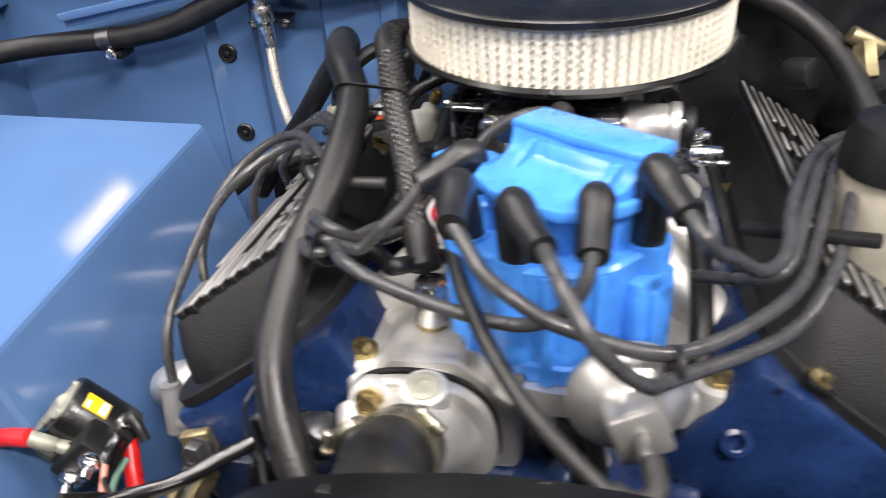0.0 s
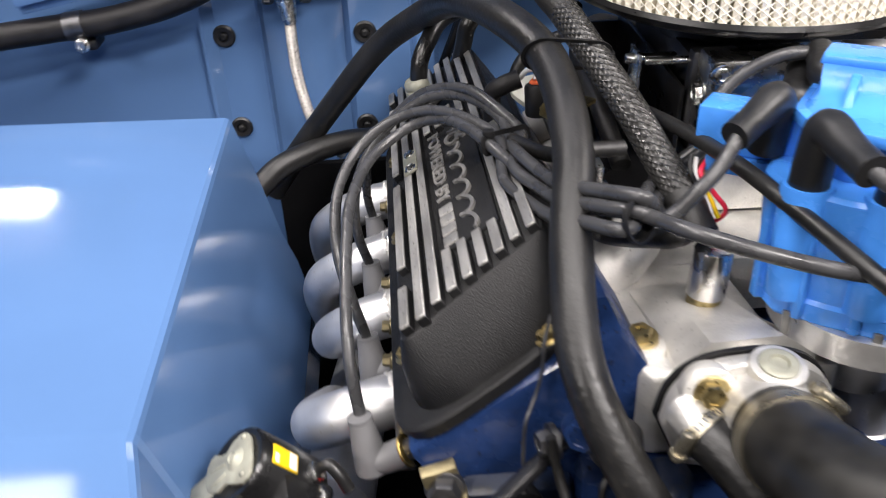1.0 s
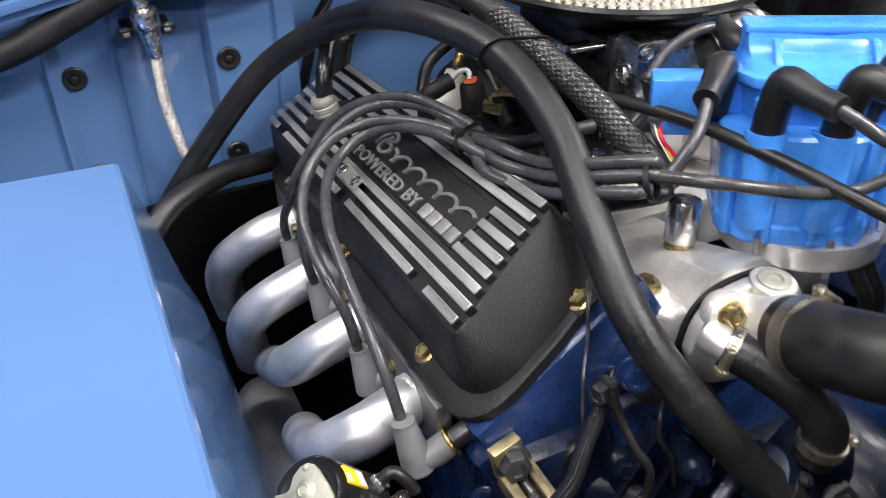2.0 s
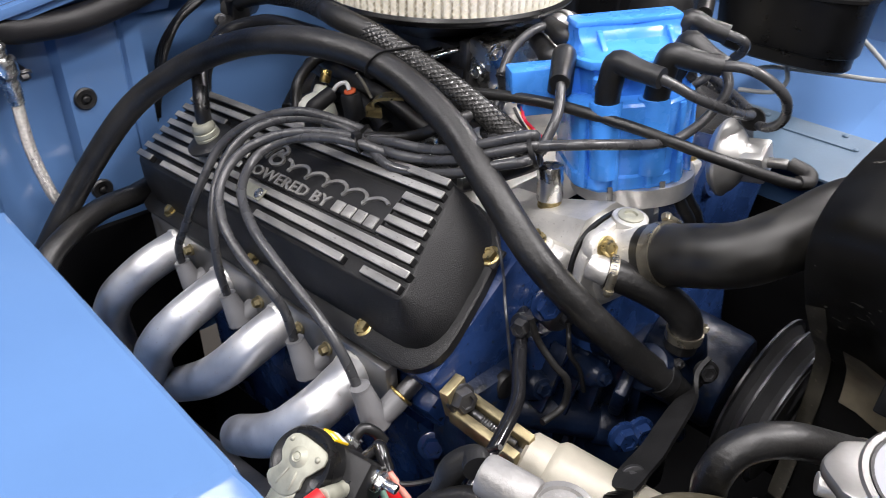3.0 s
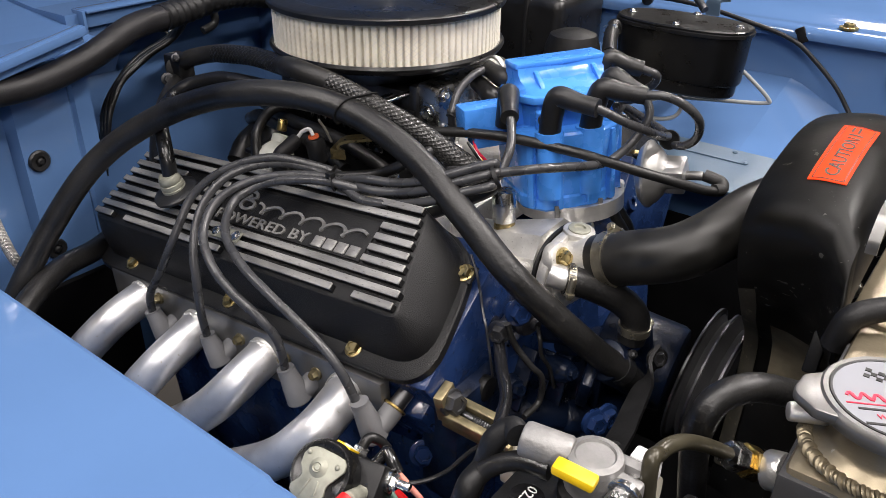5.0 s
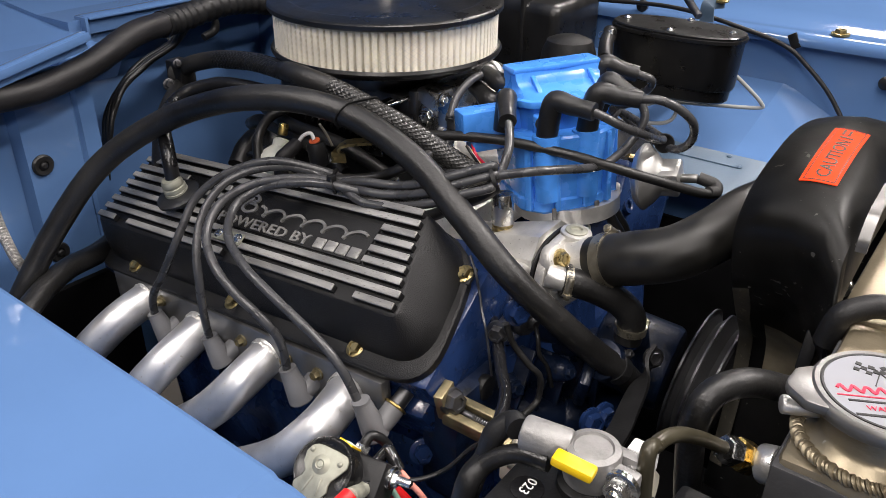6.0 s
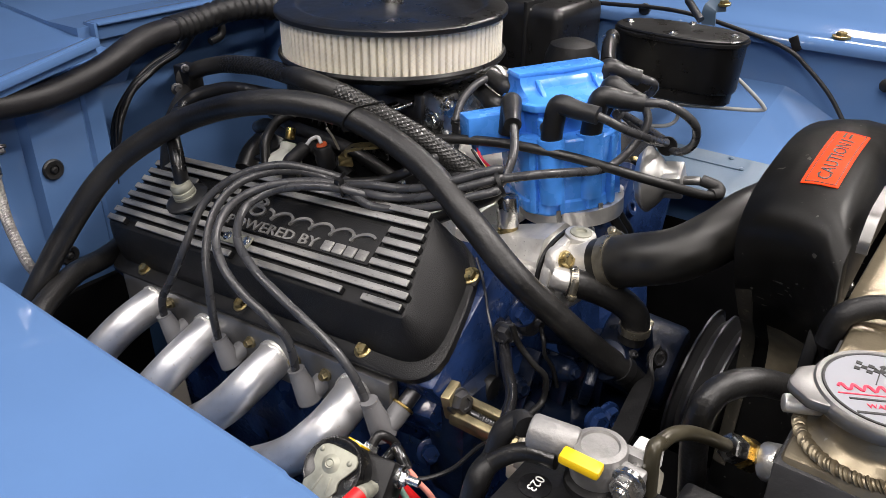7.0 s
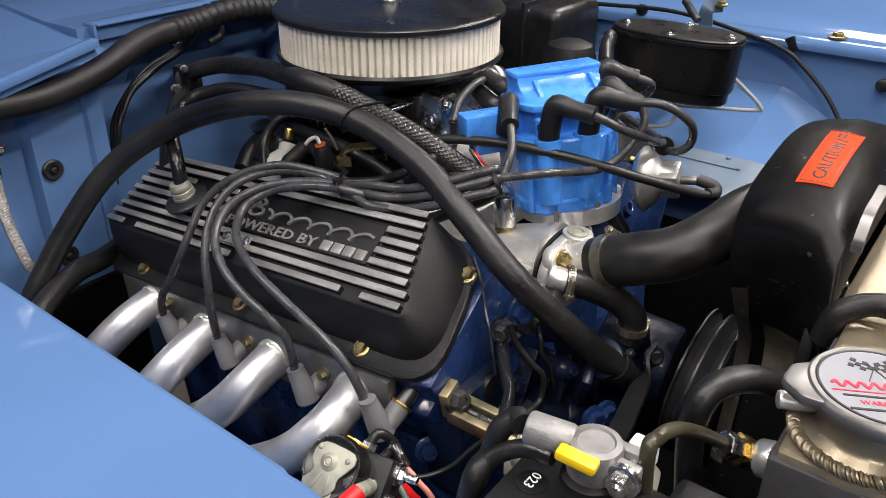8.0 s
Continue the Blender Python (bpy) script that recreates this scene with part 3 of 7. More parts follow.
def valve_cover(side):
    """A cast valve cover: flange, body, bare ribs, letter plate, bolts. Frame: s across, y along, h off the flange."""
    k = 1 if side < 0 else -1
    m = CL if side < 0 else CR
    ob = thing("valve_cover", (0.07 * k, 0.17, 0), m, "black crackle-finish cast valve cover with bare aluminium ribs", "valve cover", "valve covers")

    def ring(s0, s1, a0, a1, b0, b1, rad, h):
        return [(p.x * k, p.y, h) for p in rounded(s0, s1, a0, a1, b0, b1, rad)]

    fl = (-0.015, 0.150, -0.094, 0.452, -0.074, 0.436)
    part("flange", loft([ring(*fl, (0.05, 0.075, 0.06, 0.05), h) for h in (-0.006, 0.002)] + [ring(-0.0135, 0.1485, -0.0925, 0.4505, -0.0725, 0.4345, (0.05, 0.075, 0.06, 0.05), 0.0035)]), CRACKLE, ob)
    rows = []
    for h, f in ((0.003, 0.0), (0.012, 0.10), (0.030, 0.42), (0.045, 0.84), (0.049, 0.96), (0.050, 1.0)):
        def mix(a, b):
            return a + (b - a) * f
        rows.append(ring(mix(0.002, 0.026), mix(0.145, 0.140), mix(-0.084, -0.060), mix(0.445, 0.424), mix(-0.066, -0.030), mix(0.43, 0.406), tuple(mix(a, b) for a, b in ((0.045, 0.008), (0.06, 0.01), (0.05, 0.01), (0.045, 0.01))), h))
    part("body", loft(rows), CRACKLE, ob, angle=60)

    def rib(i, y0, y1):
        s = 0.0335 + i * 0.01255
        a, b = sorted(((s - 0.0036) * k, (s + 0.0036) * k))
        edge = part("rib", box(a, b, y0, y1, 0.048, 0.0562, 0.0006, 1), CRACKLE, ob, "painted rib")
        inset = 0.0 if side < 0 else 0.001
        part("bare_face", box(a + inset, b - inset, y0, y1, 0.0554, 0.0576, 0.0006, 1), RIB, edge, "bare milled face")

    for i in range(9):
        yf = -0.056 + (0.026 * i / 8 if i > 1 else 0)
        yr = 0.420 - 0.014 * i / 8
        if i == 0:
            cuts = ((yf, -0.008), (0.019, 0.16), (0.185, 0.36), (0.386, yr))
        elif 3 <= i <= 6:
            cuts = ((yf, 0.006), (0.232, yr))
        else:
            cuts = ((yf, yr),)
        for a, b in cuts:
            if 4 <= i <= 6 and b > 0.3:
                rib(i, a, 0.268 if i == 5 else 0.275)
                rib(i, 0.318 if i == 5 else 0.311, b)
            else:
                rib(i, a, b)
    a, b = sorted((0.0665 * k, 0.1135 * k))
    plate = part("letter_plate", box(a, b, 0.010, 0.228, 0.047, 0.0525, 0.0015), CRACKLE, ob)
    if side < 0:
        line = Matrix.Translation((0.0, 0.0, 0.0524)) @ Euler((0, 0, radians(-90))).to_matrix().to_4x4()
        part("letters", fitted_letters("POWERED BY", -0.226, -0.083, 0.0688, 0.0812, line, 0.0018, 0.012), RIB, plate, "raised bare metal letters")
        for n in range(4):
            yb = 0.0765 - n * 0.0159
            part("letter_bar", box(0.0688, 0.0812, yb - 0.0136, yb, 0.0515, 0.0542, 0.0016), RIB, plate)
        swash = [(0.0, 0.003), (0.004, 0.014), (0.012, 0.0225), (0.022, 0.0215), (0.026, 0.0165), (0.019, 0.0125), (0.014, 0.0115), (0.026, 0.0105), (0.029, 0.0045), (0.020, 0.0), (0.011, 0.002), (0.010, 0.008), (0.018, 0.018)]
        part("script_emblem", strip([(0.0872 + v, 0.210 - u, 0.0535) for u, v in swash], 0.0034, 0.0026, (0, 0, 1), 6), RIB, plate, "raised bare metal script emblem")
        loops = []
        for n in range(131):
            q = n * 0.25
            loops.append((0.0928 + 0.0056 * math.cos(q), 0.177 - 0.00475 * q - 0.0058 * math.sin(q) - 0.0024 * math.cos(q), 0.0535))
        part("script_emblem", strip(loops, 0.0031, 0.0026, (0, 0, 1), 1), RIB, plate, "raised bare metal script emblem")
    for s, y in ((0.0, 0.0), (0.0, 0.184), (0.0, 0.367), (0.107, -0.070), (0.14, 0.19)):
        part("cover_bolt", hexhead((s * k, y, 0.004), (0, 0, 1), 0.0072, 0.006), GOLD, ob, "yellow zinc hexagon bolt")
        part("bolt_web", extrude([(s * k - 0.010, y - 0.011), (s * k + 0.010, y - 0.011), (s * k + 0.010, y + 0.011), (s * k - 0.010, y + 0.011)], "z", 0.0, 0.0045, 0.003), CRACKLE, ob)
    return ob


valve_cover(-1)
valve_cover(1)

# exhaust header of the near bank
header = thing("exhaust_header", (-0.30, 0.17, -0.25), E, "silver coated tubular exhaust header on the engine", "exhaust header")
part("flange", moved(box(-0.288, -0.274, -0.04, 0.405, -0.030, 0.027, 0.003), Matrix.Translation((0, 0, -0.043)) @ Matrix.Rotation(0.025, 4, "X")), CAPMETAL, header, "dull grey steel flange")
runs = ([(-0.276, 0.338, 0.836), (-0.300, 0.338, 0.832), (-0.324, 0.343, 0.822), (-0.346, 0.352, 0.805), (-0.362, 0.366, 0.782), (-0.367, 0.388, 0.742), (-0.36, 0.40, 0.69)],
        [(-0.276, 0.236, 0.838), (-0.302, 0.233, 0.831), (-0.327, 0.236, 0.820), (-0.347, 0.242, 0.806), (-0.361, 0.255, 0.785), (-0.367, 0.278, 0.748), (-0.36, 0.30, 0.69)],
        [(-0.276, 0.122, 0.848), (-0.302, 0.121, 0.842), (-0.324, 0.126, 0.830), (-0.340, 0.139, 0.811), (-0.348, 0.162, 0.787), (-0.350, 0.20, 0.755), (-0.345, 0.27, 0.70)],
        [(-0.276, 0.006, 0.857), (-0.304, -0.002, 0.856), (-0.328, -0.003, 0.848), (-0.344, 0.006, 0.834), (-0.354, 0.025, 0.812), (-0.358, 0.058, 0.784), (-0.352, 0.12, 0.735)])
for run, sides in zip(runs, ((-0.036,), (), (-0.036, 0.036), (0.036,))):
    line = [EI @ Vector(p) for p in run]
    bent = part("tube", tube(line, 0.0208, 24, 10), HEADER, header)
    a, b = line[0], line[1]
    part("weld_collar", tube([a.lerp(b, 0.20), a.lerp(b, 0.30), a.lerp(b, 0.42)], 0.0218, 24, 4, radii=[0.0210, 0.0222, 0.0220, 0.0209]), CAST_SMOOTH, bent, "bare weld collar")
    along = (b - a).normalized()
    side = along.orthogonal().normalized()
    ring = []
    for n in range(46):
        q = 2 * math.pi * n / 46
        out = side * math.cos(q) + along.cross(side) * math.sin(q)
        c = a.lerp(b, 0.46) + out * 0.0222
        ring.append(moved(lathe([(0, -0.002), (0.0018 + 0.0006 * math.sin(n * 2.7), -0.0010), (0.0020 + 0.0007 * math.cos(n * 1.7), -0.0004), (0, 0.0004)], 8), frame_to(c + along * 0.0009 * math.sin(n * 1.3), c + along * 0.0009 * math.sin(n * 1.3) + out)))
    tagged(part("weld_bead", join(*ring), CAST_SMOOTH, bent, "rough bare weld bead"), kind="stuff")
    for dy in sides:
        part("header_bolt", hexhead((-0.2885, a.y + dy, a.z + 0.007), (-1, 0, 0.1), 0.0052, 0.008), TAN_ZINC, header)
part("collector", rod((-0.36, 0.10, -0.26), (-0.34, 0.44, -0.34), 0.04, 24), HEADER, header)

# air cleaner
air = thing("air_cleaner", (0.005, 0.193, 1.085), label="round air cleaner with black lid and cream pleated paper element", category="air cleaner")
AM = Matrix.Translation((0.005, 0.193, 0))
part("base", lathe([(0, 1.096), (0.06, 1.096), (0.10, 1.100), (0.125, 1.103), (0.1375, 1.109), (0.1395, 1.113), (0.1375, 1.1165), (0.134, 1.114), (0.12, 1.112), (0, 1.112)], 96, AM), BLACK_SATIN, air, "black base pan with rolled rim")
NP = 96
pl = []
for z in (1.112, 1.1635):
    fold = []
    for j in range(NP):
        for f, rr in ((0.0, 0.1325), (0.30, 0.1330), (0.60, 0.1325), (0.72, 0.1205), (0.88, 0.1205)):
            a = 2 * math.pi * (j + f) / NP
            fold.append((0.005 + rr * math.cos(a), 0.193 + rr * math.sin(a), z))
    pl.append(fold)
element = part("paper_element", loft(pl), PAPER, air, "cream pleated paper element", smooth=False)
NW = 96
vs, fs = [], []
for sgn in (-1, 1):
    for j in range(NW):
        for q in range(16):
            a0 = 2 * math.pi * (j + (0.46 * sgn if q % 2 else 0.04 * sgn)) / NW
            a1 = 2 * math.pi * (j + (0.04 * sgn if q % 2 else 0.46 * sgn)) / NW
            z0, z1 = 1.113 + 0.00314 * q, 1.113 + 0.00314 * (q + 1)
            w = 0.00060
            b = len(vs)
            for aa, zz in ((a0, z0), (a1, z1)):
                for rr, da in ((0.1336, -w), (0.1336, w), (0.1340, 0)):
                    vs.append((0.005 + rr * math.cos(aa + da / 0.134), 0.193 + rr * math.sin(aa + da / 0.134), zz))
            fs += [(b, b + 3, b + 5, b + 2), (b + 1, b + 2, b + 5, b + 4), (b, b + 1, b + 4, b + 3)]
me = bpy.data.meshes.new("screen")
me.from_pydata(vs, [], fs)
bm = bmesh.new()
bm.from_mesh(me)
bpy.data.meshes.remove(me)
part("screen", bm, MESHWIRE, element, "expanded wire screen round the element", smooth=False)
part("lid", lathe([(0, 1.1700), (0.030, 1.1700), (0.108, 1.1672), (0.1115, 1.1672), (0.1140, 1.1690), (0.1165, 1.1698), (0.120, 1.1696), (0.1360, 1.1672), (0.1388, 1.1662), (0.1400, 1.1648), (0.1400, 1.1605), (0.1390, 1.1594), (0.136, 1.1600), (0.130, 1.1640), (0, 1.1640)], 96, AM), BLACK_SATIN, air, "black lid with rolled edge")
part("wing_nut", join(rod((0.005, 0.193, 1.168), (0.005, 0.193, 1.186), 0.007), hexhead((0.005, 0.193, 1.172), (0, 0, 1), 0.011, 0.007)), ZINC, air, "chrome centre nut")

# carburettor below it
carb = thing("carburettor", (0.0, 0.19, 1.0), label="dark and polished aluminium carburettor under the air cleaner", category="carburettor")
part("main_body", box(-0.05, 0.055, 0.10, 0.27, 1.0, 1.075, 0.008), STEEL_DARK, carb)
part("fuel_bowl", box(-0.052, 0.055, 0.071, 0.104, 1.028, 1.089, 0.005), NICKEL, carb)
part("metering_block", box(-0.056, 0.06, 0.100, 0.112, 1.022, 1.085, 0.003), STEEL_DARK, carb)
part("throat", rod((0.005, 0.193, 1.07), (0.005, 0.193, 1.10), 0.06, 32), STEEL_DARK, carb)
for sx, sz in ((-0.047, 1.08), (0.05, 1.078), (-0.043, 1.038), (0.048, 1.038)):
    part("bowl_screw", hexhead((sx, 0.069, sz), (0, -1, 0), 0.0055, 0.005), ZINC, carb)
part("bowl_plug", hexhead((-0.052, 0.088, 1.058), (-1, 0, 0), 0.008, 0.005), ZINC, carb)
part("throttle_shaft", rod((-0.085, 0.12, 1.072), (-0.03, 0.11, 1.075), 0.003), ZINC, carb)
part("choke_rod", rod((0.06, 0.09, 1.06), (0.12, 0.10, 1.062), 0.004), ZINC, carb)
part("throttle_lever", box(0.075, 0.115, 0.095, 0.10, 1.03, 1.07, 0.002), ZINC, carb)
part("cam_pin", rod((0.105, 0.085, 1.055), (0.128, 0.085, 1.055), 0.006), ZINC, carb)
part("choke_housing", join(rod((0.056, 0.100, 1.070), (0.088, 0.098, 1.070), 0.0175, 28, 0.002), rod((0.088, 0.098, 1.070), (0.097, 0.0975, 1.070), 0.0195, 28, 0.002)), CAST_SMOOTH, carb, "bare cast choke housing")
part("choke_cap", rod((0.097, 0.0975, 1.070), (0.108, 0.097, 1.070), 0.016, 28, 0.003), BLACK_MATT, carb)
for a in range(3):
    part("cap_screw", hexhead((0.097, 0.0975 + 0.0165 * math.cos(2.1 * a + 0.4), 1.070 + 0.0165 * math.sin(2.1 * a + 0.4)), (1, 0, 0), 0.003, 0.003), ZINC, carb)
part("idle_screw", rod((0.108, 0.085, 1.048), (0.135, 0.085, 1.046), 0.0028), ZINC, carb)
part("fuel_fitting", rod((0.02, 0.06, 1.066), (0.075, 0.06, 1.068), 0.011), CAST_SMOOTH, carb, "bright fuel inlet fitting")

# ---- distributor ----
DM = Matrix.Translation((0.02, -0.060, 0.98)) @ pose(0, 0, 0, -5.7, 0, 0) @ pose(0, 0, 0, 0, 0, -36.1)
dist = thing("distributor", (0, 0, -0.05), DM, "bright blue plastic distributor cap with black wire boots", "distributor")
part("housing", join(lathe([(0, -0.06), (0.024, -0.06), (0.024, -0.03), (0.052, -0.020), (0.060, -0.016), (0.060, 0.002), (0, 0.002)], 44), lathe([(0, -0.125), (0.036, -0.125), (0.036, -0.118), (0.030, -0.108), (0.021, -0.100), (0.021, -0.05), (0, -0.05)], 32, Matrix.Translation((0.012, 0.009, 0)))), CAST_SMOOTH, dist, "machined aluminium distributor housing")


CAP_EDGE = [(-0.0715, 0.040), (-0.0715, -0.028), (-0.053, -0.052), (-0.022, -0.0570), (0.012, -0.0565), (0.038, -0.042), (0.050, -0.018), (0.0525, 0.040), (0.034, 0.055), (-0.055, 0.055)]


def cap_ring(z, grow=0.0):
    """The cap's outline: a blunt many-sided wall with softened corners."""
    c = Vector((-0.009, 0.0))
    out = []
    for i, p in enumerate(CAP_EDGE):
        a, b, d = Vector(CAP_EDGE[i - 1]), Vector(p), Vector(CAP_EDGE[(i + 1) % len(CAP_EDGE)])
        for q in (b.lerp(a, 0.16), b.lerp(a.lerp(d, 0.5), 0.04), b.lerp(d, 0.16)):
            q = q + (q - c).normalized() * grow
            out.append((q.x, q.y, z))
    return out


cap = part("cap", loft([cap_ring(0.0, -0.006), cap_ring(0.003, -0.0035), cap_ring(0.014, -0.0035), cap_ring(0.0165, -0.0055), cap_ring(0.050, -0.0025), cap_ring(0.076, 0.0), cap_ring(0.0830, 0.0), cap_ring(0.0855, -0.0025), cap_ring(0.0865, -0.020)]), CAP_BLUE, dist, angle=35)
for ax, ay, turn, w in ((-0.063, -0.040, -52, 0.004), (-0.036, -0.0550, -9, 0.003), (-0.004, -0.0570, 0, 0.003), (0.026, -0.0495, 29, 0.004), (0.0465, -0.026, 62, 0.003), (0.0515, 0.020, 88, 0.003)):
    part("cap_fin", moved(box(-w, w, -0.002, 0.010, 0.004, 0.082, 0.0015), pose(ax, ay, 0, 0, 0, turn)), CAP_BLUE, cap)
for ax, ay in ((-0.0442, -0.0463), (-0.0001, -0.0474), (0.0307, -0.015), (0.0445, 0.022)):
    part("cap_tower", lathe([(0, 0.016), (0.0130, 0.016), (0.0150, 0.085), (0.0142, 0.0876), (0, 0.0880)], 24, Matrix.Translation((ax, ay, 0))), CAP_BLUE, cap)
def cover_ring(z, f, grow=0.0):
    """The coil cover's outline at the height z: f runs from the wide rim to the narrow top."""
    wide = [(-0.063, 0.050), (-0.064, -0.012), (-0.054, -0.030), (-0.030, -0.0405), (-0.002, -0.0430), (0.022, -0.0375), (0.040, -0.022), (0.047, -0.002), (0.048, 0.050)]
    slim = [(-0.0565, 0.042), (-0.0568, 0.020), (-0.0560, 0.0090), (-0.030, 0.0080), (-0.002, 0.0080), (0.022, 0.0082), (0.0445, 0.0090), (0.0460, 0.020), (0.046, 0.042)]
    c = Vector((-0.007, 0.012))
    out = []
    for p, q in zip(wide, slim):
        v = Vector(p).lerp(Vector(q), f)
        v += (v - c).normalized() * grow
        out.append((v.x, v.y, z))
    return out


coil = part("coil_box", loft([cover_ring(0.078, 0.0, -0.009), cover_ring(0.088, 0.0, -0.009), cover_ring(0.112, 0.0, -0.006)]), CAP_BLUE, dist, angle=35)
part("coil_rim", bevelled(loft([cover_ring(0.1115, 0.0), cover_ring(0.1195, 0.0)]), 0.0016), CAP_BLUE, coil, angle=35)
part("coil_cover", loft([cover_ring(0.119, 0.0, -0.006), cover_ring(0.1215, 0.25, -0.004), cover_ring(0.1245, 0.62, -0.003), cover_ring(0.129, 0.86, -0.002), cover_ring(0.135, 0.97, -0.001), cover_ring(0.1415, 1.0, -0.001)]), CAP_BLUE, coil, angle=60)
part("coil_top", bevelled(loft([cover_ring(0.1405, 1.0, 0.0015), cover_ring(0.1462, 1.0, 0.0)]), 0.0014), CAP_BLUE, coil, angle=35)
part("cover_panel", moved(box(-0.034, 0.026, -0.002, 0.004, -0.009, 0.009, 0.0035), pose(0, 0.0055, 0.1305, -32, 0, 0)), CAP_BLUE, coil)
for a in (-0.036, 0.030):
    part("coil_gusset", extrude([(0.012, 0.119), (0.012, 0.138), (0.004, 0.137), (-0.012, 0.126), (-0.016, 0.119)], "x", a - 0.0025, a + 0.0025, 0.001), CAP_BLUE, coil)
for a, b in ((-0.043, -0.030), (0.036, -0.020)):
    part("screw_ear", lathe([(0, 0.086), (0.0085, 0.086), (0.0085, 0.104), (0.0065, 0.106), (0, 0.106)], 20, Matrix.Translation((a, b, 0))), CAP_BLUE, coil)
plug = part("connector_box", join(box(-0.121, -0.055, -0.006, 0.026, 0.080, 0.110, 0.002), box(-0.112, -0.07, -0.010, 0.018, 0.068, 0.080, 0.002)), CAP_BLUE, dist)
part("latch_tab", join(box(0.046, 0.060, -0.004, 0.034, 0.004, 0.070, 0.003), box(0.056, 0.0645, 0.006, 0.026, 0.018, 0.062, 0.002)), CAP_BLUE, cap)
for a, b in ((-0.046, -0.034), (0.040, -0.022)):
    part("cap_screw", hexhead((a, b - 0.005, 0.0975), (0, -1, 0), 0.005, 0.003), STEEL_DARK, cap)
for a in (-0.040, 0.010):
    part("cap_clip", box(a - 0.0028, a + 0.0028, -0.0565, -0.0540, -0.014, 0.008, 0.001), CAPMETAL, dist)


def wire_boot(p, q, w, name="distributor_boot"):
    """A black elbow boot: it stands on a tower at p, bends at q, and ends at w, where the wire leaves it."""
    p, q, w = Vector(p), Vector(q), Vector(w)
    line = [p, p.lerp(q, 0.6), q + (w - q) * 0.08, q.lerp(w, 0.5), w]
    ob = thing(name, p, label="black rubber elbow boot on the blue distributor cap", category="wire boot", group="distributor wire boots")
    part("sleeve", tube(line, 0.012, 16, 6, radii=[0.0115, 0.0113, 0.0113, 0.0098, 0.0080]), BOOT_BLACK, ob)
    d = (w - q).normalized()
    part("collar", tube([w - d * 0.012, w + d * 0.001], 0.0092, 16), BOOT_BLACK, ob)
    return ob


def lead(name, pts, r=0.0046, label="dark grey silicone ignition lead", group="ignition leads", material=None):
    ob = thing(name, pts[0], label=label, category="ignition lead", group=group)
    part("cable", tube(pts, r, 12, 8), material or WIRE, ob)
    part("lead_end", tube([pts[-1], Vector(pts[-1]) + (Vector(pts[-1]) - Vector(pts[-2])).normalized() * 0.004], r * 1.06, 12), BOOT_BLACK, ob)
    return ob


def tie(p, d, r, label="black plastic cable tie round the leads"):
    """A cable tie round a bundle at p, whose axis is d."""
    p, d = Vector(p), Vector(d).normalized()
    m = frame_to(p - d * 0.002, p + d)
    ob = thing("cable_tie", p, label=label, category="cable tie", group="cable ties")
    part("loop", lathe([(r, 0), (r + 0.0013, 0), (r + 0.0013, 0.004), (r, 0.004), (r, 0)], 28, m), BLACK_MATT, ob)
    q = m @ Vector((r, 0, 0.002))
    part("head", moved(box(-0.003, 0.003, -0.003, 0.003, -0.003, 0.003, 0.0008), Matrix.Translation(q)), BLACK_MATT, ob)


# near bank: grey boots on the plugs, and their leads
tops = ((-0.304, 0.295, 0.838), (-0.306, 0.191, 0.850), (-0.308, 0.064, 0.866), (-0.312, -0.039, 0.879))
mids = ((-0.300, 0.285, 0.812), (-0.302, 0.181, 0.822), (-0.304, 0.054, 0.835), (-0.306, -0.049, 0.845))
TB = Vector((-0.138, -0.062, 1.050))
up = ((0, 0, 0.006), (0.004, 0.003, 0.014), (-0.007, -0.004, -0.003), (0.002, 0.002, 0.003))
first_arc = [(-0.308, 0.288, 0.866), (-0.306, 0.262, 0.905), (-0.302, 0.241, 0.941), (-0.287, 0.238, 0.966), (-0.268, 0.237, 0.990), (-0.248, 0.222, 1.011), (-0.228, 0.198, 1.026), (-0.209, 0.168, 1.034), (-0.191, 0.138, 1.029)]
second_arc = [(-0.315, 0.183, 0.890), (-0.315, 0.182, 0.929), (-0.307, 0.191, 0.956), (-0.290, 0.203, 0.979), (-0.269, 0.208, 0.999), (-0.245, 0.203, 1.015), (-0.222, 0.186, 1.024), (-0.203, 0.158, 1.028), (-0.190, 0.130, 1.024)]
third_arc = [(-0.317, 0.062, 0.908), (-0.325, 0.080, 0.935), (-0.328, 0.108, 0.951), (-0.324, 0.139, 0.968), (-0.308, 0.168, 0.986), (-0.281, 0.180, 1.004), (-0.253, 0.172, 1.017), (-0.230, 0.149, 1.025), (-0.209, 0.120, 1.027)]
fourth_arc = [(-0.316, -0.022, 0.908), (-0.318, 0.000, 0.930), (-0.318, 0.034, 0.946), (-0.317, 0.069, 0.960), (-0.313, 0.107, 0.974), (-0.296, 0.149, 0.988), (-0.264, 0.171, 1.003), (-0.237, 0.156, 1.017), (-0.219, 0.118, 1.026)]
arcs = (first_arc, second_arc, third_arc, fourth_arc)
ties = ((-0.178, 0.108, 1.022), (-0.188, 0.102, 1.0205), (-0.197, 0.095, 1.0245), (-0.206, 0.087, 1.027))
tails = (
    [(-0.120, -0.055, 1.045), (-0.102, -0.053, 1.062), (-0.088, -0.046, 1.074), (-0.076, -0.036, 1.088)],
    [(-0.118, -0.092, 1.060), (-0.085, -0.110, 1.056), (-0.045, -0.116, 1.046), (-0.006, -0.118, 1.040), (0.018, -0.130, 1.058), (0.032, -0.136, 1.082), (0.037, -0.124, 1.102)],
)
